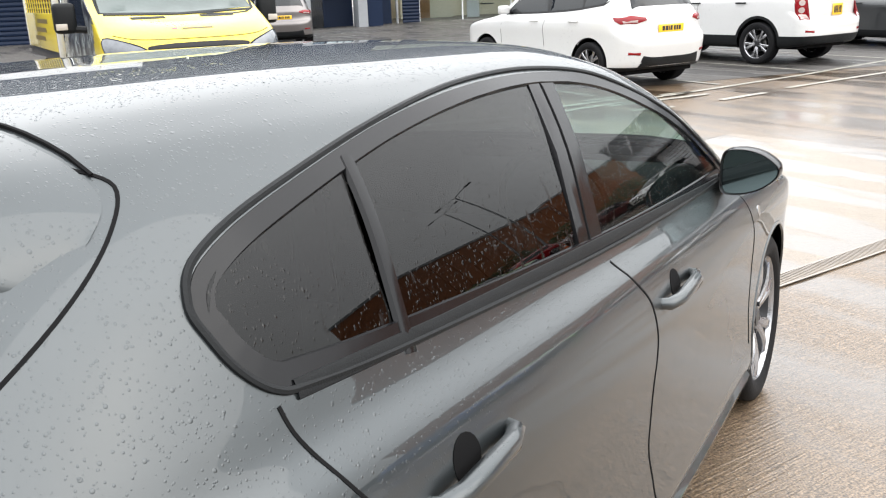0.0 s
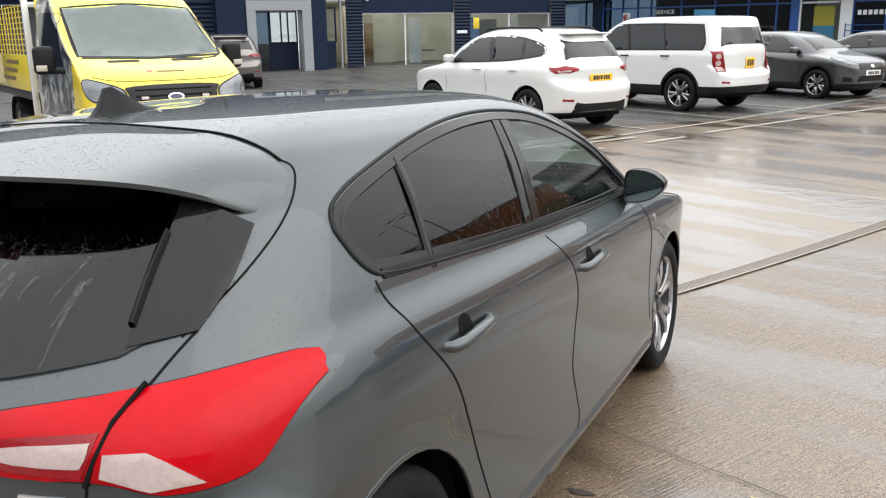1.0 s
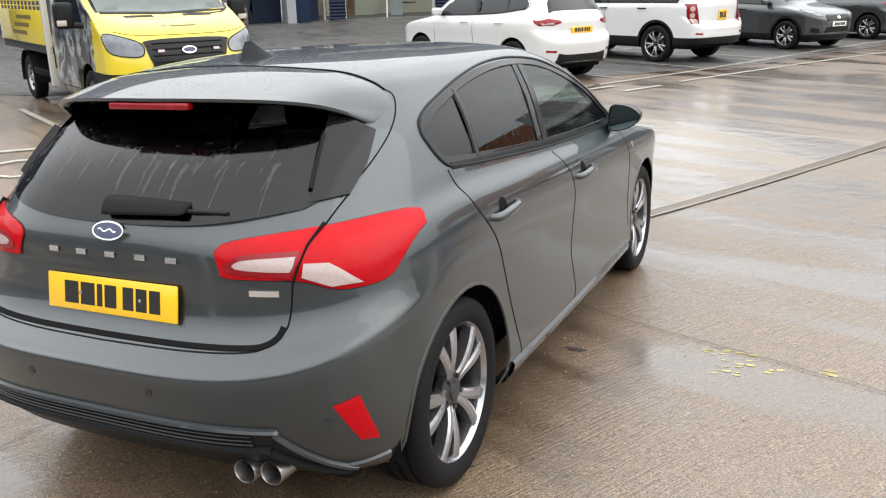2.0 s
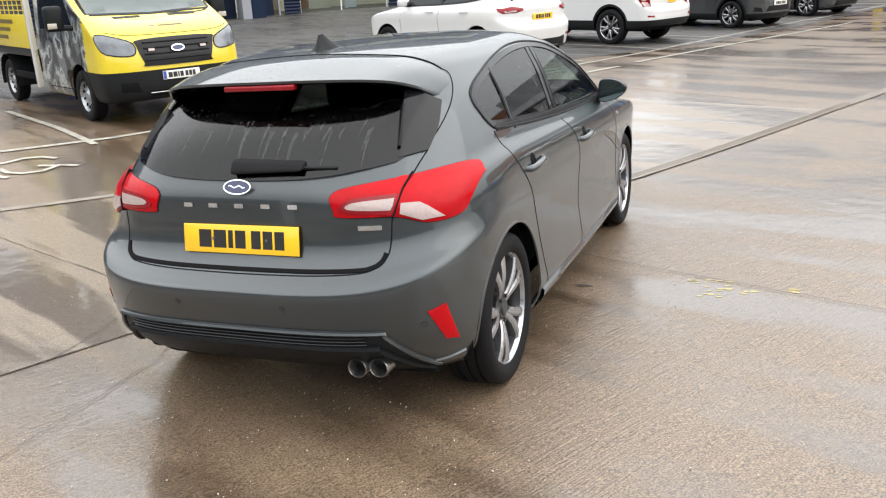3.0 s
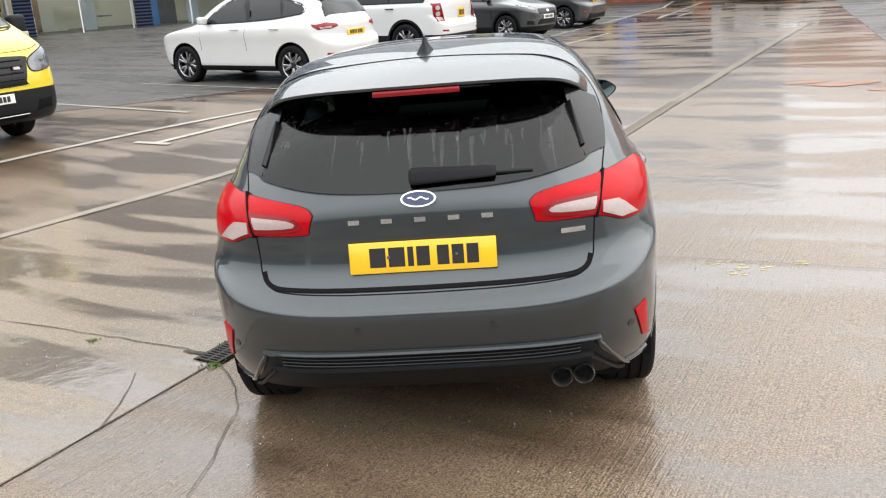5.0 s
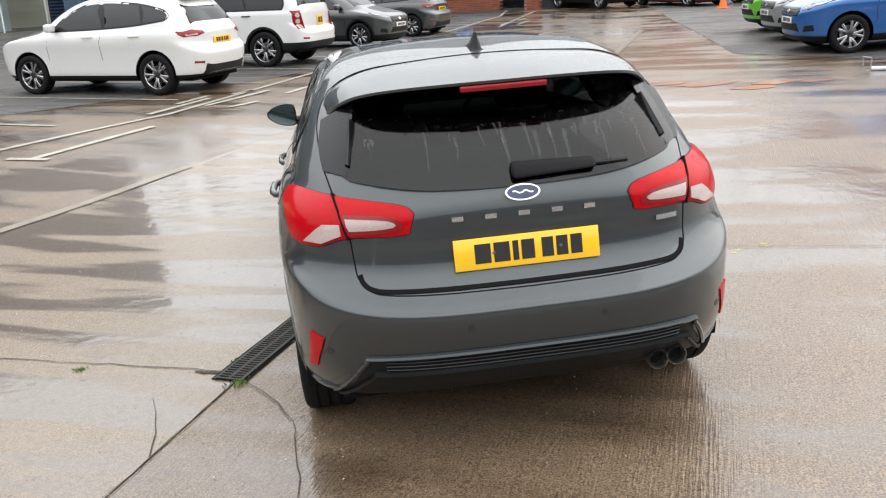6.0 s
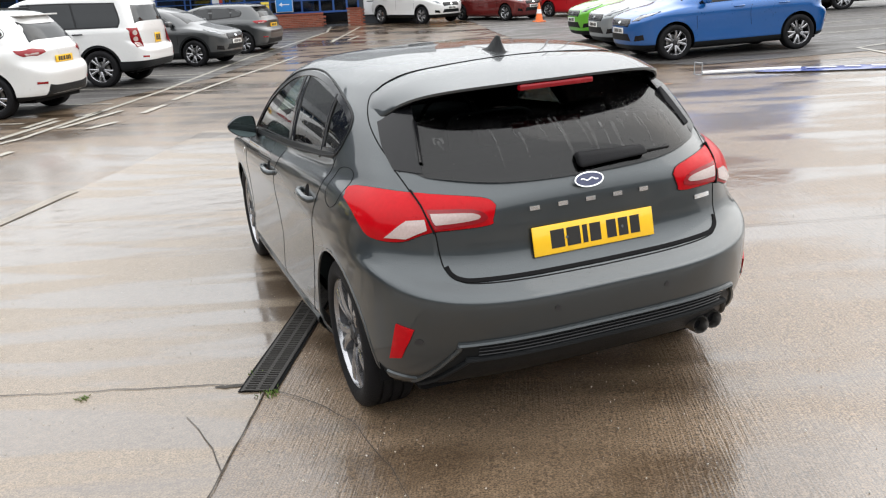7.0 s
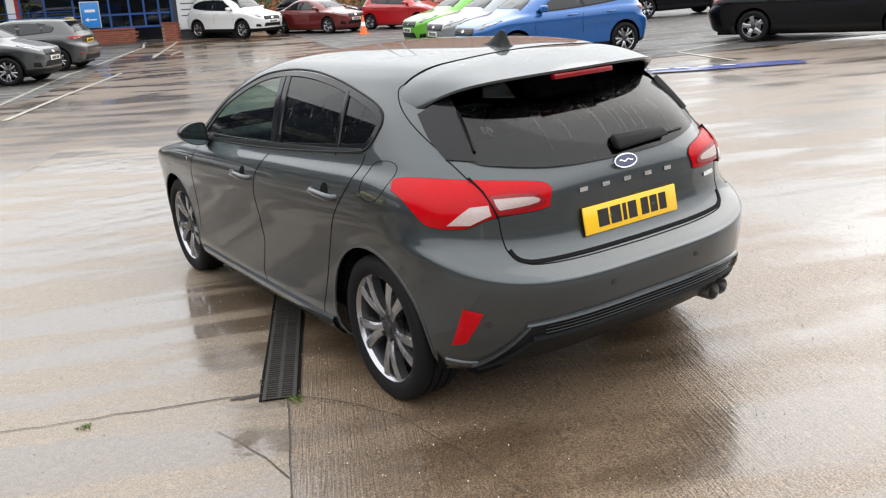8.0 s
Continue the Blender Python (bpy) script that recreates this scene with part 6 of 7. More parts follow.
def dropside_van():
    size = (5.95, 2.06, 2.3, 3.55, 1.35, 1.3, .345, .28)
    van = thing("dropside_van", "yellow dropside van with mottled grey doors, parked in a bay", "van", parked(size, (-7.1, 6.72), ("front", "right"), (.885, -.466)))
    o = 3.2
    girth = [(.80, .26), (.93, .30), (.975, .42), (.985, .55), (.985, .70), (.985, .85), (.985, 1.0), (.98, 1.15), (.972, 1.30), (.955, 1.55), (.925, 1.85), (.90, 2.05), (.82, 2.18), (.45, 2.24), (.0, 2.25)]
    rear = [(o, z) for _, z in girth]
    front = [(o + 2.50, .28), (o + 2.66, .32), (o + 2.73, .42), (o + 2.75, .55), (o + 2.75, .70), (o + 2.74, .84), (o + 2.71, .98), (o + 2.66, 1.12), (o + 2.42, 1.27), (o + 1.92, 1.43), (o + 1.45, 1.78), (o + 1.15, 2.03), (o + .95, 2.15), (o + .7, 2.22), (o + .5, 2.24)]
    skin = Skin(loft(girth, rear, front, (.10, 6, .10, 6), (.40, 3.4, .40, 3.2), 64, 10, 44, 24, taper=0.0))
    fa = size[4] + size[3]
    arch = arc(fa, .35, .43, -35, 215)
    bm = skin.shell([("right", arch), ("left", arch)])
    for f in bm.faces:
        c, n = f.calc_center_median(), f.normal
        if c.z < .70 and c.y > o + 1.2:
            f.material_index = 1
        elif abs(n.x) > .80 and c.y < o + 2.05:
            f.material_index = 2
        elif c.z > 2.0:
            f.material_index = 3
    part("cab", bm, [YELLOW_PAINT, BLACK_PLASTIC, graphic(), SKYLIT_YELLOW], van)
    scr = [(-.86, 1.43), (0, 1.40), (.86, 1.43), (.86, 1.43), (.80, 2.0), (0, 2.05), (-.80, 2.0)]
    part("windscreen", skin.pane("front", scr, .004, .006, .08), VAN_GLASS, van, "wide glassy windscreen")
    part("screen_seal", skin.band("front", smooth([(-.87, 1.425), (0, 1.395), (.87, 1.425), (.87, 1.425), (.81, 2.01), (.81, 2.01), (0, 2.06), (-.81, 2.01), (-.81, 2.01)], 5, True), .04, .006, True), BLACK_PLASTIC, van)
    # Bonnet and door gaps of the van: dark strips in place of shade.
    part("bonnet_gap", skin.band("front", smooth([(-.86, 1.20), (-.66, 1.155), (-.3, 1.14), (.3, 1.14), (.66, 1.155), (.86, 1.20)], 6), .010, .002, flat=True), NEAR_BLACK, van)
    for s in (1, -1):
        part("bonnet_vent", skin.band("front", [(s * x, 1.36) for x in np.linspace(.20, .58, 8)], .085, .004, flat=True), BLACK_PLASTIC, van)
        turn = (lambda p: p) if s == 1 else flip
        hl = [(.56, .93), (.66, .89), (.90, .93), (.962, 1.04), (.95, 1.17), (.80, 1.14), (.58, 1.05)]
        h = part("headlamp", skin.pane("front", turn(smooth(hl, 3, True)), .008, .014, .05), HEAD_LENS, van, "large glassy headlamp")
        part("lamp_bezel", skin.band("front", turn(smooth(hl, 3, True)), .02, .012, True), BLACK_GLOSS, h)
        part("fog_recess", skin.pane("front", turn([(.55, .42), (.80, .44), (.80, .56), (.60, .55)]), .005, .008, .05), NEAR_BLACK, van)
        w = "right" if s == 1 else "left"
        win = smooth([(o + .25, 1.22), (o + .25, 1.22), (o + 1.7, 1.22), (o + 1.7, 1.22), (o + 1.25, 1.86), (o + 1.0, 1.95), (o + .3, 1.96), (o + .3, 1.96)], 4, True)
        part("door_glass", skin.pane(w, win, .004, .005, .08), DARK_GLASS, van)
        part("door_gap", skin.band(w, [(o + 1.85, 1.2), (o + 1.88, .9), (o + 1.8, .6), (o + 1.5, .42), (o + .3, .40)], .012, .003, flat=True), NEAR_BLACK, van)
        head = part("door_mirror", boxed(s * 1.06, s * 1.30, o + 1.55, o + 1.70, 1.22, 1.55, .05, 3), BLACK_PLASTIC, van, "tall black door mirror")
        part("mirror_arm", tube(bmesh.new(), [(s * .95, o + 1.70, 1.25), (s * 1.12, o + 1.64, 1.27)], .04, 8), BLACK_PLASTIC, head)
        part("indicator", boxed(s * 1.17, s * 1.29, o + 1.69, o + 1.715, 1.26, 1.33, .008), PALE_LENS, head)
    g = smooth([(-.47, .79), (-.42, .745), (.42, .745), (.47, .79), (.53, 1.0), (.47, 1.085), (-.47, 1.085), (-.53, 1.0)], 4, True)
    grille = part("grille", skin.pane("front", g, .010, .014, .05), BLACK_GLOSS, van, "black slatted grille")
    for i in range(4):
        part("grille_bar", skin.band("front", [(x, .82 + .075 * i) for x in np.linspace(-.45, .45, 10)], .030, .030), BLACK_PLASTIC, grille)
    part("front_badge", skin.pane("front", [(.095 * math.cos(a), .945 + .045 * math.sin(a)) for a in np.linspace(0, 6.1, 20)], .042, .02, .03), CHROME, grille, "chrome oval badge")
    part("badge_field", skin.pane("front", [(.078 * math.cos(a), .945 + .03 * math.sin(a)) for a in np.linspace(0, 6.1, 20)], .044, .006, .03), BLUE_BADGE, grille)
    for x in (-.36, .36):
        part("strobe_light", skin.pane("front", [(x - .04, .93), (x + .04, .93), (x + .04, .96), (x - .04, .96)], .044, .02, .03), CLEAR_LENS, grille)
    part("lower_grille", skin.pane("front", [(-.42, .35), (.42, .35), (.45, .43), (-.45, .43)], .005, .008, .05), NEAR_BLACK, van)
    part("bumper_strip", skin.band("front", [(x, .40) for x in np.linspace(-.44, .44, 10)], .016, .012), CHROME, van)
    hit, _ = skin.cast("front", (0, .60))
    plate(van, "number_plate", (0, hit.y + .014, .61), .52, .111, WHITE_PLATE, 0, 180, BARS, band=BLUE_LINE)
    hit, nor = skin.cast("front", (0, 1.10))
    part("bonnet_legend", skin.band("front", [(-x, 1.24) for x in np.linspace(-.12, .22, 10)], .040, .002, flat=True), PLATE_INK_FADED, van, "small dark bar on the bonnet")
    part("bonnet_mark", skin.band("front", [(x, 1.245) for x in (.17, .19, .21, .23)], .045, .002, flat=True), RED_PAINT, van, "small red square on the bonnet")
    part("wiper", tube(bmesh.new(), [(-.62, o + 1.80, 1.46), (-.40, o + 1.93, 1.41), (-.1, o + 1.95, 1.40)], .012, 6), BLACK_PLASTIC, van)
    part("scuttle", skin.band("front", [(x, 1.385 + .03 * abs(x)) for x in np.linspace(-.84, .84, 20)], .06, .01), BLACK_PLASTIC, van)
    part("cab_back", boxed(-.90, .90, o - .03, o + .02, .5, 2.15, .02), YELLOW_PAINT, van)
    part("beacon_bar", boxed(-.24, .24, o + .45, o + .62, 2.25, 2.32, .03, 3), PALE_LENS, van, "pale roof beacon bar")
    part("chassis", boxed(-.45, .45, .15, 5.2, .42, .62, .02), NEAR_BLACK, van)
    part("load_floor", boxed(-1.02, 1.02, .0, o - .06, .80, .92, .01), DARK_ALLOY, van)
    for s in (1, -1):
        part("side_board", boxed(s * 1.0, s * 1.03, .0, o - .1, .92, 1.42, .005), YELLOW_PAINT, van, "yellow dropside board")
        for k in range(3):
            part("side_legend", boxed(s * 1.031, s * 1.034, 1.3 - .2 * k, 2.3 - .2 * k, 1.28 - .12 * k, 1.34 - .12 * k), PLATE_INK_FADED, van, "", False)
        part("post", boxed(s * .97, s * 1.05, o - .14, o - .06, .35, 2.30, .008), WHITE_PAINT, van, "white upright post")
        part("post", boxed(s * .99, s * 1.04, .0, .05, .92, 2.1, .006), WHITE_PAINT, van)
        part("under_run_bar", boxed(s * .98, s * 1.02, 1.9, 3.0, .45, .55, .01), NEAR_BLACK, van)
        for k in range(9):
            part("cage_rail", tube(bmesh.new(), [(s * 1.01, .03, 1.48 + .075 * k), (s * 1.01, o - .1, 1.48 + .075 * k)], .008, 6), YELLOW_PAINT, van)
        for k in range(12):
            part("cage_bar", tube(bmesh.new(), [(s * 1.012, .15 + .25 * k, 1.42), (s * 1.012, .15 + .25 * k, 2.1)], .007, 6), YELLOW_PAINT, van)
        part("stop_post", tube(bmesh.new(), [(s * .6, o - .1, 2.2), (s * .6, o - .1, 2.6)], .02, 8), WHITE_PAINT, van)
    part("head_frame", boxed(-1.0, 1.0, o - .12, o - .07, 2.05, 2.12, .01), WHITE_PAINT, van)
    ws = wheel_meshes(.345, .215, .20, 10, "single", "van_wheel")
    steel = mesh_of(lathe(bmesh.new(), [(0, .06), (.05, .07), (.07, .05), (.10, .035), (.15, .05), (.19, .04), (.205, .07), (.21, .085)], 28), "van_hub", SILVER_PAINT)
    for x in (.90, -.90):
        for y in (size[4], fa):
            rim = part("wheel", ws["rim"], None, van, m=pose(x - math.copysign(.03, x), y, .345, 0, 0, 0 if x > 0 else 180))
            part("tyre", ws["tyre"], None, rim)
            part("hub_cap", steel, None, rim, "silver slotted hub cap")
            for k in range(10):
                a = 2 * math.pi * k / 10
                part("slot", boxed(.046, .062, -.014, .014, .135, .18, .004), NEAR_BLACK, rim, m=pose(0, 0, 0, math.degrees(a), 0, 0))
        part("wheel_well", well(.44, .3, .06), NEAR_BLACK, van, m=pose(x, fa, .35, 0, 0, 0 if x > 0 else 180))
        part("mud_guard", well(.42, .22, .10), BLACK_PLASTIC, van, m=pose(x, size[4], .36, 0, 0, 0 if x > 0 else 180))
    return van


VAN_GLASS = mat("van_windscreen_glass", (0.075, 0.095, 0.09), 0.05, vary=0.2, scale=1.2, spec=0.5)
PLATE_INK_FADED = mat("faded_dark_lettering", (0.12, 0.09, 0.03), 0.5)
dropside_van()
# ---- the showrooms ----
NAVY = mat("navy_metal_cladding", (0.005, 0.012, 0.032), 0.5, vary=0.12, scale=3, spec=0.2, island=0.08)
NAVY_FLAT = mat("navy_flat_panel", (0.005, 0.013, 0.036), 0.5, vary=0.08, scale=2, spec=0.2)
PORTAL_GREY = mat("pale_grey_portal_panel", (0.26, 0.27, 0.285), 0.5, vary=0.06, scale=2)
FASCIA = mat("weathered_grey_metal_fascia", (0.28, 0.29, 0.30), 0.45, metal=0.2, vary=0.15, scale=2)
BLUE_FRAME = mat("blue_window_frame", (0.01, 0.065, 0.26), 0.4, vary=0.1)
WHITE_FRAME = mat("white_window_frame", (0.7, 0.71, 0.72), 0.4, vary=0.06)
BRICK = mat("red_brick", (0.22, 0.06, 0.032), 0.75, vary=0.25, scale=20, bump=0.003, bump_scale=120, island=0.25)
MORTAR = mat("brick_mortar", (0.25, 0.2, 0.17), 0.9, vary=0.2)
CREAM = mat("cream_interior_wall", (0.62, 0.60, 0.50), 0.8, vary=0.06)
WOOD = mat("brown_wood_door", (0.26, 0.14, 0.06), 0.5, vary=0.2, scale=6)
SHOW_FLOOR = mat("showroom_floor_tile", (0.35, 0.33, 0.30), 0.3, vary=0.1)
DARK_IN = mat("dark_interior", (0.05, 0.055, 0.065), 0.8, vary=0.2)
SIGN_BLUE = mat("blue_sign_face", (0.02, 0.22, 0.62), 0.35, vary=0.05, coat=0.4)
SIGN_WHITE = mat("white_sign_face", (0.75, 0.76, 0.78), 0.4, vary=0.05, coat=0.3)
SIGN_YELLOW = mat("yellow_sign_face", (0.75, 0.55, 0.04), 0.4, vary=0.06)
SIGN_RED = mat("red_sign_face", (0.55, 0.03, 0.03), 0.4, vary=0.06)
SHOP_GLASS = glass("shop_window_glass", (0.80, 0.84, 0.84), 1.5)
BLUE_GLASS = glass("tinted_shop_glass", (0.30, 0.38, 0.45), 1.55)
RUST_CLAD = mat("rust_orange_cladding", (0.30, 0.10, 0.03), 0.6, vary=0.2, scale=1.5)
GREY_CLAD = mat("plain_dark_grey", (0.10, 0.11, 0.12), 0.6, vary=0.15, scale=1.0)
LAMP_GLOW = bpy.data.materials.new("ceiling_lamp_glow")
LAMP_GLOW.use_nodes = True
LAMP_GLOW.node_tree.nodes["Principled BSDF"].inputs["Emission Color"].default_value = (1, 0.93, 0.8, 1)
LAMP_GLOW.node_tree.nodes["Principled BSDF"].inputs["Emission Strength"].default_value = 14


def side_frame(o, u, z=0.0):
    """A frame along a facade: x along it to the right, y into the building, z up."""
    ux, uy = Vector(u).normalized()
    return Matrix(((ux, -uy, 0, o[0]), (uy, ux, 0, o[1]), (0, 0, 1, z), (0, 0, 0, 1)))


def wall_board(parent, x0, x1, z0, z1, y, pitch, material, name="cladding_board"):
    """Horizontal ribbed cladding, board by board."""
    z = z0
    while z < z1 - 0.01:
        h = min(pitch, z1 - z)
        bm = bmesh.new()
        vs = [bm.verts.new(c) for x in (x0, x1) for c in ((x, y, z), (x, y - .035, z + .02), (x, y - .045, z + h * .45), (x, y - .012, z + h - .012), (x, y, z + h))]
        for j in range(4):
            bm.faces.new((vs[j], vs[5 + j], vs[6 + j], vs[j + 1]))
        bm.faces.new(vs[:5])
        bm.faces.new(vs[5:][::-1])
        bmesh.ops.recalc_face_normals(bm, faces=bm.faces)
        part(name, bm, material, parent, "", False)
        z += pitch


def pane_frame(parent, x0, x1, z0, z1, y, glassm, framem, bars=(), rails=(), t=.06, name="window"):
    """A glazed opening: frame, bars and panes."""
    bm = bmesh.new()
    for a, b, c, d in ((x0, x0 + t, z0, z1), (x1 - t, x1, z0, z1), (x0 + t, x1 - t, z0, z0 + t), (x0 + t, x1 - t, z1 - t, z1)):
        box(bm, a, b, y - .05, y + .05, c, d)
    w = part(name, bm, framem, parent, "", False)
    for x in bars:
        part("glazing_bar", boxed(x - t / 2, x + t / 2, y - .045, y + .045, z0 + t, z1 - t), framem, w, "", False)
    xs = [x0 + t] + list(bars) + [x1 - t]
    for z in rails:
        for a, b in zip(xs, xs[1:]):
            part("glazing_rail", boxed(a + t / 2, b - t / 2, y - .04, y + .04, z - t / 2, z + t / 2), framem, w, "", False)
    for a, b in zip(xs, xs[1:]):
        part("pane", boxed(a, b, y - .006, y + .006, z0 + t, z1 - t), glassm, w, "", False)
    return w


def navy_showroom():
    m = side_frame((-21.9, 28.1), (.68, .733))
    b = thing("navy_showroom", "navy ribbed-metal showroom with pale portal and lit windows", "building", m, kind="")
    # entrance block with its portal
    for x0, x1, z0, z1 in ((-1.05, .15, -.3, 7), (2.85, 3.5, -.3, 7), (.15, 2.85, 3.0, 7)):
        part("entrance_wall", boxed(x0, x1, 0, 1.2, z0, z1), NAVY_FLAT, b, "", False)
    for x0, x1, z0, z1 in ((.15, .52, -.3, 2.6), (2.46, 2.85, -.3, 2.6), (.15, 2.85, 2.6, 3.0)):
        part("portal", boxed(x0, x1, -.10, 1.0, z0, z1, .01), PORTAL_GREY, b, "pale grey portal surround", False)
    part("lobby_wall", boxed(.52, 2.46, 1.2, 1.3, -.3, 1.25), NAVY, b, "", False)
    pane_frame(b, .52, 1.25, -.0, 2.6, 1.15, BLUE_GLASS, NAVY_FLAT, name="entrance_door")
    pane_frame(b, 1.25, 2.46, 1.25, 2.6, 1.2, SHOP_GLASS, NAVY_FLAT, bars=(1.75, 2.05))
    part("wall_lamp", boxed(1.40, 1.52, -.12, 0, 3.72, 3.84, .02), WHITE_FRAME, b)
    # main front
    y = 1.2
    wall_board(b, 3.5, 18.2, 3.12, 4.55, y, .145, NAVY)
    wall_board(b, -28, -1.05, 2.9, 6.5, y, .18, NAVY)
    for x0, x1 in ((-28, -9), (-6.0, -3.4), (-2.2, -1.05)):
        wall_board(b, x0, x1, -.2, 2.9, y, .18, NAVY)
    part("white_fascia", boxed(-13, -6.35, y - .9, y - .05, 3.47, 6.1, .01), SIGN_WHITE, b, "large plain white sign box", False)
    part("roller_door", boxed(-9, -6, y + .3, y + .4, -.2, 2.9), DARK_IN, b, "", False)
    part("side_window", boxed(-3.4, -2.2, y + .2, y + .25, -.2, 2.9), DARK_IN, b, "", False)
    for x0, x1 in ((4.62, 5.38), (9.75, 10.55), (14.75, 15.5)):
        wall_board(b, x0, x1, 0, 3.12, y - .1, .145, NAVY, "pillar_board")
    part("low_wall", boxed(3.5, 4.15, y, y + .1, -.2, 1.25), NAVY, b, "", False)
    pane_frame(b, 3.5, 4.2, 1.25, 2.75, y + .05, SHOP_GLASS, NAVY_FLAT)
    part("down_pipe", tube(bmesh.new(), [(4.38, y - .1, 0), (4.38, y - .1, 3.1)], .06, 10), FASCIA, b)
    part("lintel", boxed(5.38, 9.75, y, y + .2, 2.5, 3.12), NAVY_FLAT, b, "", False)
    part("lintel", boxed(10.55, 14.75, y, y + .2, 2.45, 3.12), NAVY_FLAT, b, "", False)
    pane_frame(b, 5.40, 9.73, .1, 2.5, y + .1, SHOP_GLASS, WHITE_FRAME, bars=(7.41,), t=.05)
    pane_frame(b, 10.57, 14.73, .1, 2.45, y + .1, SHOP_GLASS, WHITE_FRAME, bars=(12.6,), t=.05)
    pane_frame(b, 15.5, 18.2, .1, 3.0, y + .1, BLUE_GLASS, NAVY_FLAT, bars=(16.8,))
    part("upper_band", boxed(3.5, 18.2, y, y + .25, 4.55, 4.72), NAVY_FLAT, b, "", False)
    pane_frame(b, 3.6, 15.4, 4.72, 6.2, y + .1, SHOP_GLASS, NAVY_FLAT, bars=tuple(3.6 + 1.18 * k for k in range(1, 10)), rails=(5.3,), t=.07, name="upper_window")
    part("upper_blind", boxed(3.6, 15.4, y + .5, y + .55, 4.7, 6.2), CREAM, b, "", False)
    part("upper_wall", boxed(15.4, 18.2, y, y + .25, 4.72, 6.6), NAVY_FLAT, b, "", False)
    part("parapet", boxed(-28, 18.2, y - .05, y + .4, 6.2, 7.2), NAVY_FLAT, b, "", False)
    # Unseen upper wall, added and raised so the car's left windows mirror dark.
    part("unseen_upper_wall", boxed(-28, 18.2, y + .1, y + .5, 7.2, 11.6), NAVY_FLAT, b, "", False)
    # lit room behind
    part("room_floor", boxed(3.6, 18.2, y + .25, 8, -.1, .06), SHOW_FLOOR, b, "", False)
    part("room_back", boxed(3.6, 18.2, 6.0, 6.2, 0, 3.1), CREAM, b, "", False)
    part("room_ceiling", boxed(3.6, 18.2, y + .25, 6.2, 2.95, 3.05), CREAM, b, "", False)
    part("room_side", boxed(3.5, 3.6, y + .3, 6.2, 0, 3.1), CREAM, b, "", False)
    part("inner_door", boxed(6.1, 6.85, 4.6, 4.7, .06, 2.1, .01), WOOD, b, "brown wooden inner door")
    part("inner_wall", boxed(5.4, 6.1, 4.62, 4.75, .06, 2.95), CREAM, b)
    part("inner_wall", boxed(6.85, 8.0, 4.62, 4.75, .06, 2.95), CREAM, b)
    part("white_panel", boxed(8.25, 8.85, 3.2, 3.25, .06, 2.3, .005), SIGN_WHITE, b)
    part("white_panel", boxed(11.2, 11.8, 3.0, 3.05, .06, 2.3, .005), SIGN_BLUE, b)
    part("white_panel", boxed(13.3, 13.9, 3.0, 3.05, .06, 2.4, .005), SIGN_WHITE, b)
    part("dark_panel", boxed(12.0, 13.0, 3.6, 3.65, .06, 2.2, .005), DARK_IN, b)
    part("wall_clock", lathe(bmesh.new(), [(0, -.04), (.13, -.04), (.13, 0)], 16, "Z"), DARK_IN, b, m=pose(7.3, 4.6, 2.2, 90, 0, 0))
    part("desk", boxed(9.0, 9.5, 3.0, 3.6, .75, .80, .01), DARK_IN, b)
    for x in (6.2, 7.3, 8.4, 9.2, 11.3, 12.6, 14.0):
        part("ceiling_lamp", lathe(bmesh.new(), [(0, 0), (.09, 0), (.09, .03)], 12, "Z"), LAMP_GLOW, b, "small bright ceiling lamp", m=pose(x, 2.6, 2.91))
    part("yellow_sign", boxed(10.75, 11.05, y + .0, y + .03, 1.75, 2.25, .01), SIGN_YELLOW, b)
    part("small_sign", boxed(9.85, 10.35, y - .2, y - .17, 1.55, 1.68, .005), SIGN_WHITE, b)
    for k, zz in ((0, 4.0),):
        part("camera_dome", lathe(bmesh.new(), [(0, -.12), (.08, -.08), (.1, 0)], 12, "Z"), WHITE_FRAME, b, m=pose(5.6, y - .15, 3.1))
    lamp = new("showroom_light", bpy.data.lights.new("showroom_light", "AREA"))
    lamp.data.shape, lamp.data.size, lamp.data.size_y, lamp.data.energy, lamp.data.color = "RECTANGLE", 10.0, 3.0, 150, (1, .93, .8)
    lamp.matrix_world = m @ pose(10, 4.0, 2.9)
    return b


def brick_wall(parent, x0, x1, y, z0, rows, bl=.215, bh=.065, gap=.012, deep=.103):
    bm = boxed(x0, x1, y - deep + .012, y, z0, z0 + rows * (bh + gap))
    w = part("plinth", bm, MORTAR, parent, "red brick plinth", False)
    me = mesh_of(boxed(-bl / 2, bl / 2, -deep / 2, deep / 2, -bh / 2, bh / 2), "brick", BRICK, False)
    for r in range(rows):
        x = x0 + (bl / 2 if r % 2 else 0)
        while x < x1 - .03:
            part("brick", me, None, w, m=pose(x + bl / 2, y - deep / 2, z0 + (r + .5) * (bh + gap)))
            x += bl + gap
    part("coping", boxed(x0 - .03, x1 + .03, y - deep - .04, y + .03, z0 + rows * (bh + gap), z0 + rows * (bh + gap) + .07, .01), BRICK, w, "brick coping", False)
    return w


def text(words, size, material, parent, m, label=""):
    cu = bpy.data.curves.new("lettering", "FONT")
    cu.body, cu.size, cu.extrude, cu.align_x, cu.align_y = words, size, .004, "CENTER", "CENTER"
    tmp = bpy.data.objects.new("lettering", cu)
    scene.collection.objects.link(tmp)
    me = bpy.data.meshes.new_from_object(tmp.evaluated_get(bpy.context.evaluated_depsgraph_get()))
    bpy.data.objects.remove(tmp)
    me.materials.clear()
    me.materials.append(material)
    return part("lettering", me, None, parent, label, m=m)


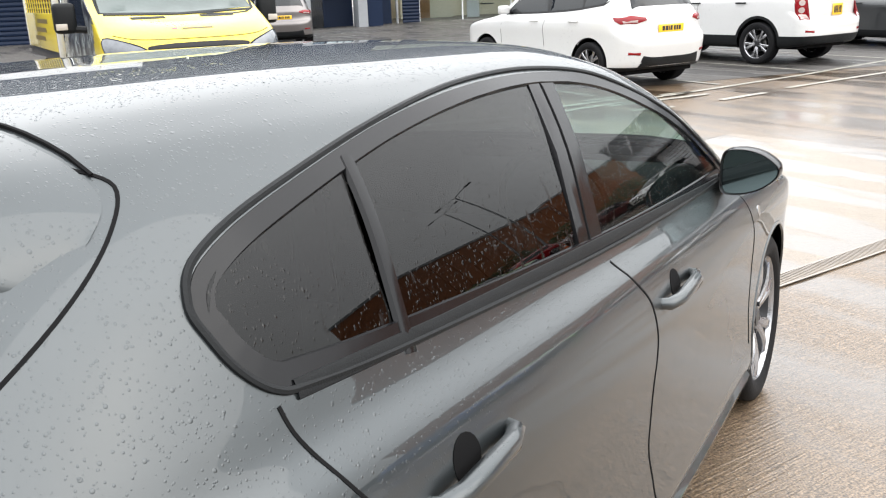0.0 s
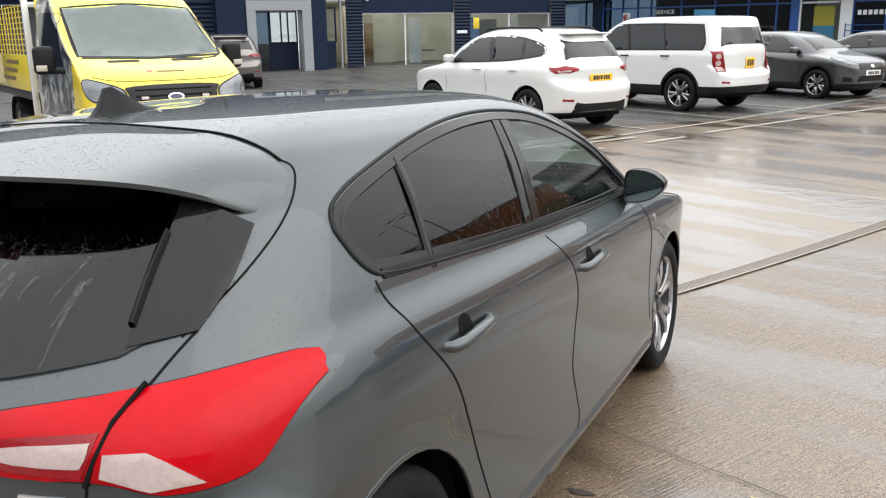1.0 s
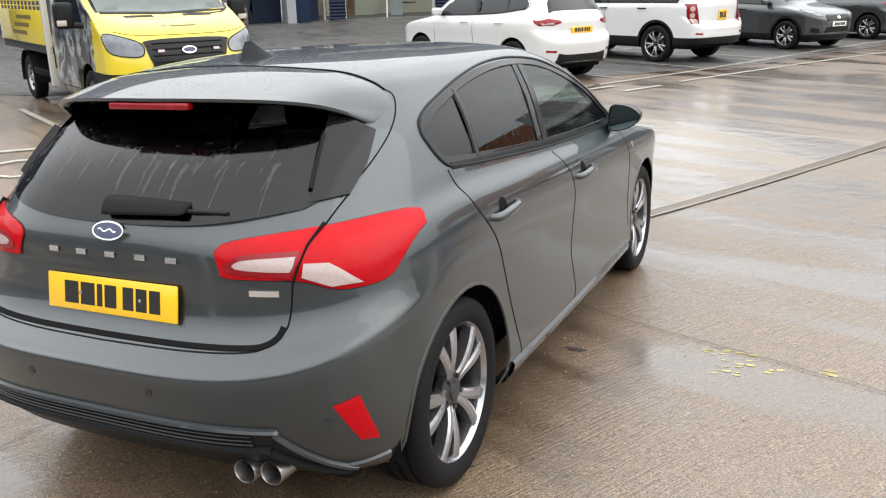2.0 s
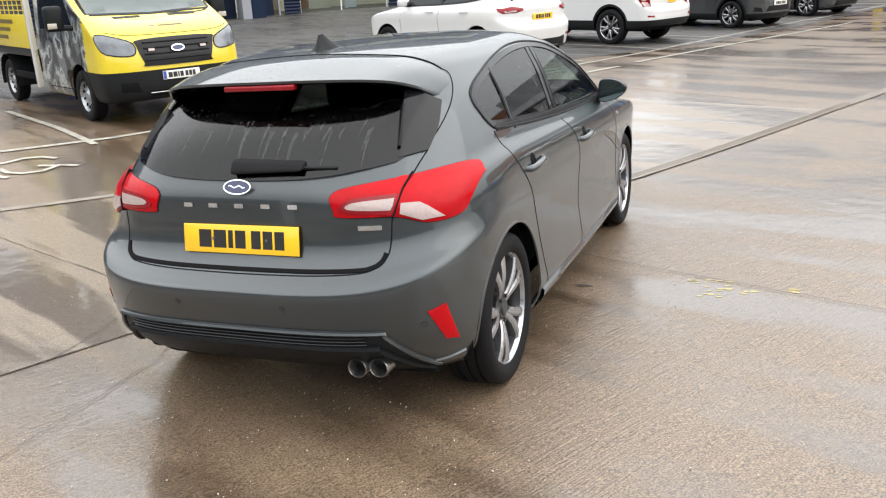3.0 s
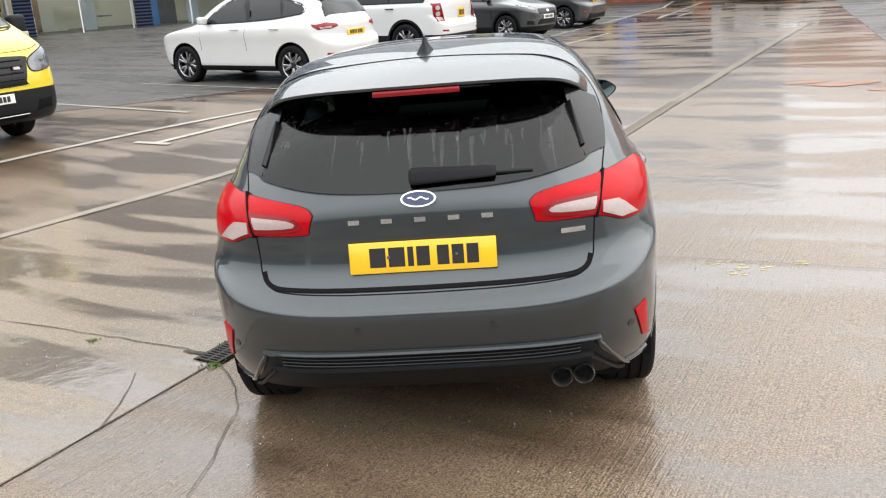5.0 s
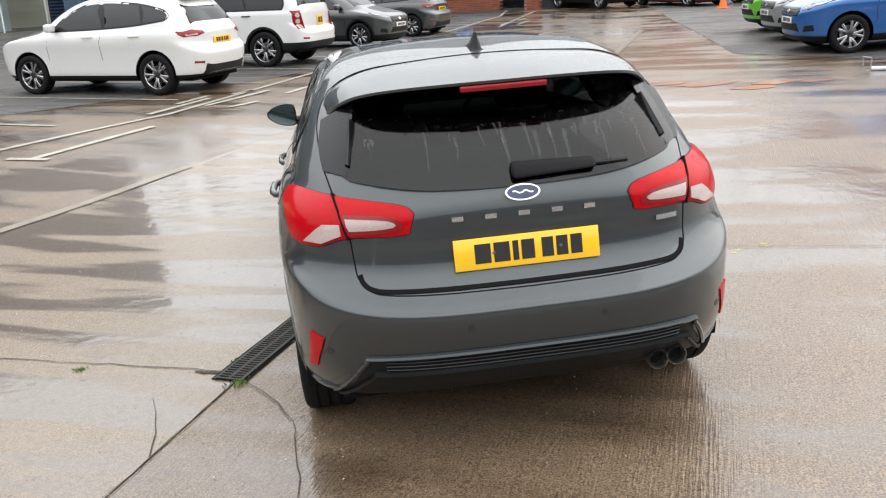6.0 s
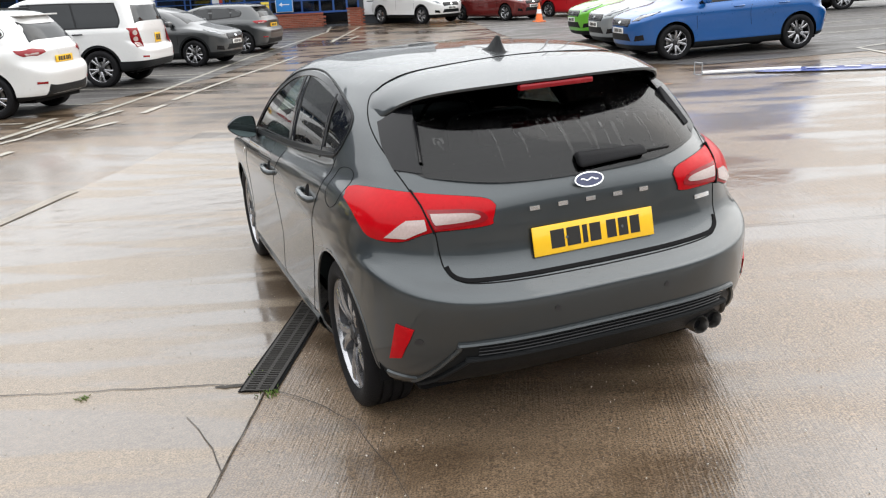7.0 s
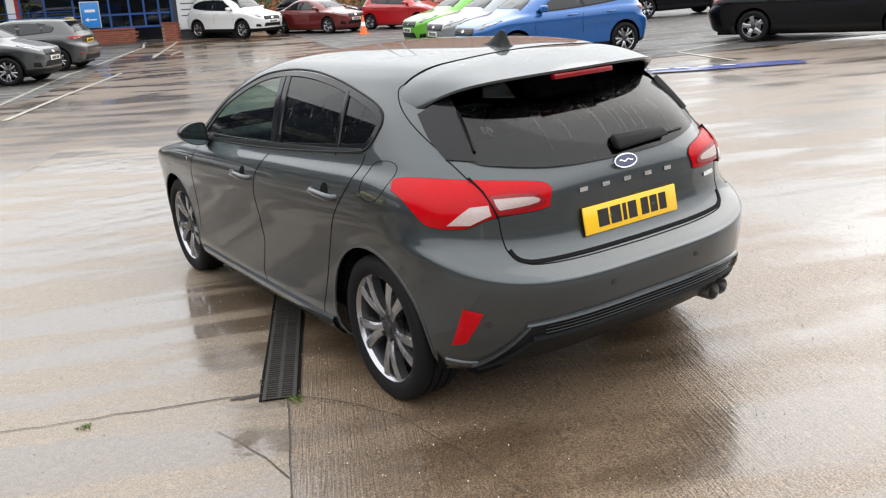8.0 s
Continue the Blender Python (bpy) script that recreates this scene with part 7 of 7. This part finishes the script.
def glass_wing():
    m = side_frame((-11, 41.5), (.965, -.263), .22)
    b = thing("glass_showroom", "long glazed showroom with blue frames under a grey metal canopy", "building", m)
    bm = bmesh.new()
    prof = [(0.3, 3.05), (-1.25, 3.02), (-1.38, 3.06), (-1.42, 3.16), (-1.36, 3.30), (-1.1, 3.62), (-.6, 3.95), (0, 4.15), (.3, 4.2)]
    ends = [[bm.verts.new((x, y, z)) for y, z in prof] for x in (-.2, 24)]
    for j in range(len(prof) - 1):
        bm.faces.new((ends[0][j], ends[1][j], ends[1][j + 1], ends[0][j + 1]))
    bm.faces.new(ends[0])
    bm.faces.new(ends[1][::-1])
    bmesh.ops.recalc_face_normals(bm, faces=bm.faces)
    part("canopy", bm, FASCIA, b, "curved grey metal canopy", False)
    part("upper_wall", boxed(-.2, 24, .3, .6, 4.1, 6.5), FASCIA, b, "", False)
    y = 0
    part("end_wall", boxed(-.2, .4, y, y + .3, -.4, 3.05), NAVY_FLAT, b, "", False)
    pane_frame(b, .4, 9.55, .05, 3.03, y, BLUE_GLASS, BLUE_FRAME, bars=(1.5, 2.3, 3.0, 4.53, 6.14, 7.67, 8.9), rails=(2.35,), t=.07)
    part("blue_post", boxed(9.55, 9.85, y - .08, y + .1, 0, 3.03), BLUE_FRAME, b, "", False)
    pane_frame(b, 9.85, 11.55, .05, 3.03, y, SHOP_GLASS, WHITE_FRAME, rails=(2.35,), t=.07)
    part("window_poster", boxed(10.42, 11.25, y + .05, y + .06, .55, 1.42), SIGN_SKY, b, "blue window poster", False)
    part("window_poster", boxed(10.42, 11.25, y + .05, y + .06, 1.42, 2.2), SIGN_YELLOW, b, "yellow window poster", False)
    part("white_post", boxed(11.55, 11.95, y - .08, y + .1, 0, 3.03), WHITE_FRAME, b, "", False)
    pane_frame(b, 11.95, 14.4, .05, 3.03, y, BLUE_GLASS, BLUE_FRAME, bars=(13.2,), rails=(2.35,), t=.06)
    part("white_post", boxed(14.4, 14.7, y - .08, y + .1, 0, 3.03), WHITE_FRAME, b, "", False)
    part("red_post", boxed(14.7, 14.85, y - .08, y + .1, 0, 3.03), RED_PAINT, b, "", False)
    pane_frame(b, 14.85, 20.85, .62, 3.03, y, BLUE_GLASS, BLUE_FRAME, bars=(15.8, 16.9, 18.3, 19.1, 19.7, 20.3), rails=(1.2, 2.35), t=.08)
    brick_wall(b, 13.9, 19.2, y - .25, -.2, 10)
    brick_wall(b, 20.3, 20.9, y - .35, -.2, 12)
    part("door_sill", boxed(19.2, 20.3, y - .2, y, -.2, .1), DARK_IN, b, "", False)
    part("board_wall", boxed(20.85, 24, y, y + .3, -.3, 3.05), DARK_IN, b, "", False)
    board = part("notice_board", boxed(21.05, 22.75, y - .1, y - .03, .45, 2.9, .01), SIGN_WHITE, b, "white notice board with grey lines")
    for k in range(7):
        part("notice_line", boxed(21.2, 22.2 + .3 * (k % 3) * .5, y - .106, y - .1, 2.5 - .25 * k, 2.55 - .25 * k), GREY_CLAD, board, "", False)
    sign = part("arrow_sign", boxed(17.2, 17.9, y - .42, y - .36, .75, 1.75, .01), SIGN_BLUE, b, "blue direction sign with white arrow")
    part("sign_border", boxed(17.17, 17.93, y - .365, y - .35, .72, 1.78), SIGN_WHITE, sign, "", False)
    bm = bmesh.new()
    box(bm, 17.42, 17.78, y - .426, y - .42, 1.03, 1.07)
    v = [bm.verts.new(c) for c in ((17.32, y - .426, 1.05), (17.46, y - .426, 1.14), (17.46, y - .426, .96))]
    bm.faces.new(v)
    part("arrow", bm, SIGN_WHITE, sign, "white arrow", False)
    part("sign_bar", boxed(17.35, 17.76, y - .426, y - .42, 1.35, 1.46), SIGN_WHITE, sign, "", False)
    part("upper_sign", boxed(17.2, 17.9, y - .42, y - .36, 1.85, 2.5, .01), BLUE_PAINT, b, "", False)
    for k in range(5):
        part("railing_bar", tube(bmesh.new(), [(11.8 + .0, y - .3, .55 + .22 * k), (16.9, y - .3, .55 + .22 * k)], .018, 6), BLUE_FRAME, b)
    for x in (11.8, 13.5, 15.2, 16.9):
        part("railing_post", tube(bmesh.new(), [(x, y - .3, 0), (x, y - .3, 1.5)], .025, 8), BLUE_FRAME, b)
    part("warning_sign", boxed(16.55, 16.9, y - .5, y - .46, .62, 1.2, .01), SIGN_YELLOW, b, "yellow floor sign")
    part("red_sign", boxed(1.55, 1.95, y - .1, y - .06, 1.5, 2.15, .01), SIGN_WHITE, b)
    part("red_disc", lathe(bmesh.new(), [(0, .0), (.17, .0), (.17, .02)], 18, "Z"), SIGN_RED, b, m=pose(1.75, y - .1, 1.92, 90, 0, 0))
    text("SERVICE", .26, SIGN_WHITE, b, pose(3.75, y - .09, 2.13, 90, 0, 0), "white raised service lettering")
    part("lit_sign", boxed(5.2, 6.2, y - .12, y - .06, 1.95, 2.2, .01), SIGN_SKY, b)
    for k in range(6):
        part("shop_legend", boxed(12.15 + .2 * k, 12.29 + .2 * k, y - .05, y - .045, 1.82, 2.0), SIGN_WHITE, b, "", False)
    part("room_floor", boxed(.0, 22, y + .1, 7, -.1, .04), SHOW_FLOOR, b, "", False)
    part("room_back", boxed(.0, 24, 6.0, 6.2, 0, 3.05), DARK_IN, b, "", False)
    part("room_ceiling", boxed(.0, 24, y + .1, 6.2, 3.03, 3.1), GREY_CLAD, b, "", False)
    part("display_wall", boxed(9.9, 11.5, 1.8, 1.9, 0, 3.0), CREAM, b, "", False)
    part("display_wall", boxed(14.9, 16.8, 2.2, 2.3, 0, 3.0), CREAM, b, "", False)
    for k in range(6):
        part("display_unit", boxed(1.0 + 3.3 * k, 2.2 + 3.3 * k, 3.0, 3.5, .04, 1.3 + .4 * (k % 2), .02), SIGN_BLUE if k % 2 else GREY_CLAD, b, "", False)
    for k in range(7):
        part("ceiling_lamp", lathe(bmesh.new(), [(0, 0), (.08, 0), (.08, .03)], 12, "Z"), LAMP_GLOW, b, m=pose(1.6 + 3 * k, 2.2, 3.0))
    return b


SIGN_SKY = mat("sky_blue_sign_face", (0.08, 0.34, 0.58), 0.4, vary=0.06)
navy_showroom()
glass_wing()


def plain_hall(name, label, o, u, length, depth, height, material, rib=0.6):
    """A plain clad hall that closes the yard out of direct view: wall with upright ribs, and a flat roof."""
    b = thing(name, label, "building", side_frame(o, u))
    part("wall", boxed(0, length, 0, depth, -1, height), material, b, "", False)
    bm = bmesh.new()
    x = rib
    while x < length:
        box(bm, x - .04, x + .04, -.04, .0, -.5, height - .3)
        x += rib * 4
    part("wall_ribs", bm, material, b, "", False)
    part("parapet", boxed(-.1, length + .1, -.12, depth, height, height + .35), FASCIA, b, "", False)
    return b


# Rust hall known only from window reflections; placed and sized to fit them.
plain_hall("retail_hall", "rust-orange clad retail hall beyond the car park", (31.0, 66.0), (-.143, -.99), 31, 6, 9.2, RUST_CLAD)
# Second block, unseen, added to carry on the mirrored rust band.
plain_hall("retail_hall", "taller second rust-orange block, added to fit the window reflections", (5.0, 100.7), (.6, -.8), 43, 12, 10.2, RUST_CLAD)
# Two unseen halls, added behind and left to darken what the car mirrors.
plain_hall("unseen_hall", "unseen plain grey hall, added to darken the car's reflections", (60, -30), (-.94, -.34), 100, 15, 9.0, GREY_CLAD)
plain_hall("unseen_hall", "unseen plain grey hall, added to darken the car's reflections", (-34, -58), (-.25, .97), 74, 15, 10.0, GREY_CLAD)


def lamp_post(x, y, h=7.0):
    p = thing("lamp_post", "slim grey street lamp with double arm", "street lamp", pose(x, y, ground_z(x, y)), "car park lamps")
    part("pole", tube(bmesh.new(), [(0, 0, 0), (0, 0, h)], [.07, .045], 10), FASCIA, p)
    for s in (1, -1):
        part("arm", tube(bmesh.new(), [(0, 0, h), (s * .5, 0, h + .12), (s * 1.0, 0, h + .15)], .03, 8), FASCIA, p)
        part("lamp_head", boxed(s * 1.0, s * 1.45, -.12, .12, h + .1, h + .2, .03), DARK_ALLOY, p)


lamp_post(21.5, 38, 12.0)
lamp_post(16.3, 31.2, 10.5)


def hedge(x0, y0, x1, y1, h, n, name="hedge"):
    leaf = mat("hedge_leaf", (0.035, 0.075, 0.02), 0.6, vary=0.4, scale=8)
    rng = random.Random(4)
    v, f = [], []
    for i in range(n):
        k = rng.random()
        x, y = lerp(x0, x1, k) + rng.gauss(0, .5), lerp(y0, y1, k) + rng.gauss(0, .5)
        top = h * (.8 + .35 * noise.noise(Vector((x * .6, y * .6, 0))))
        z = .1 + top * rng.random() ** .7
        r = rng.uniform(.07, .16)
        a = Vector((rng.gauss(0, 1), rng.gauss(0, 1), rng.gauss(0, 1))).normalized()
        b = a.orthogonal().normalized()
        c = Vector((x, y, z))
        o = len(v)
        v += [c - a * r, c + b * r * .5, c + a * r, c - b * r * .5]
        f.append((o, o + 1, o + 2, o + 3))
    me = bpy.data.meshes.new(name)
    me.from_pydata([tuple(p) for p in v], [], f)
    me.materials.append(leaf)
    return tagged(new(name, me), "dense dark green hedge behind the parked cars", "hedge", kind="stuff")


hedge(12.5, 42, 31, 36, 3.2, 9000)


def traffic_cone(x, y):
    c = thing("traffic_cone", "orange traffic cone with pale band on asphalt", "cone", pose(x, y, ground_z(x, y) + .004))
    part("cone_base", boxed(-.2, .2, -.2, .2, 0, .04, .015), RUST_ORANGE, c)
    part("cone_body", lathe(bmesh.new(), [(.15, .04), (.03, .72), (.0, .73)], 20, "Z"), RUST_ORANGE, c)
    part("cone_band", lathe(bmesh.new(), [(.104, .32), (.076, .48)], 20, "Z"), SIGN_WHITE, c)


RUST_ORANGE = mat("orange_cone_plastic", (0.75, 0.16, 0.03), 0.5, vary=0.1)
traffic_cone(14.3, 28.5)


def open_frame(x, y0, y1):
    """A small upright steel frame, open in the middle."""
    z = ground_z(x, y0) + .004
    return tube(bmesh.new(), [(x, y0, z), (x, y1, z), (x, y1, z + .2), (x, y0, z + .2), (x, y0, z)], .012, 6)


def fallen_banner():
    """A banner on its pole, lying on the ground."""
    b = thing("fallen_banner", "blue banner and white pole lying on wet ground", "banner", None)
    pts = [(7.55, 9.45), (8.3, 9.05), (8.9, 8.65), (9.8, 7.95), (11.2, 6.95)]
    part("banner_pole", tube(bmesh.new(), [(x, y, ground_z(x, y) + .035) for x, y in pts[:3]], .028, 8), SIGN_WHITE, b)
    part("banner_foot", open_frame(7.5, 9.38, 9.58), FASCIA, b)
    bm = bmesh.new()
    rows = []
    for k in range(41):
        q = k / 40
        x, y = catmull(pts[1:], q * 3)
        w = lerp(.12, .32, min(1, q * 3))
        rows.append([bm.verts.new((x + .55 * s * w, y + .83 * s * w, ground_z(x, y) + .015 + .018 * abs(noise.noise(Vector((k * .5, s * 2, 0)))))) for s in (-1, -.33, .33, 1)])
    for u, v in zip(rows, rows[1:]):
        for j in range(3):
            bm.faces.new((u[j], v[j], v[j + 1], u[j + 1]))
    part("banner_cloth", bm, BLUE_LINE, b, "crumpled wet blue cloth")
    for k in (16, 19, 23, 27, 30):
        x, y = catmull(pts[1:], k / 40 * 3)
        part("banner_bar", boxed(-.12, .12, -.05, .05, 0, .004), SIGN_WHITE, b, "", False, m=pose(x, y, ground_z(x, y) + .036, 0, 0, -34))


fallen_banner()
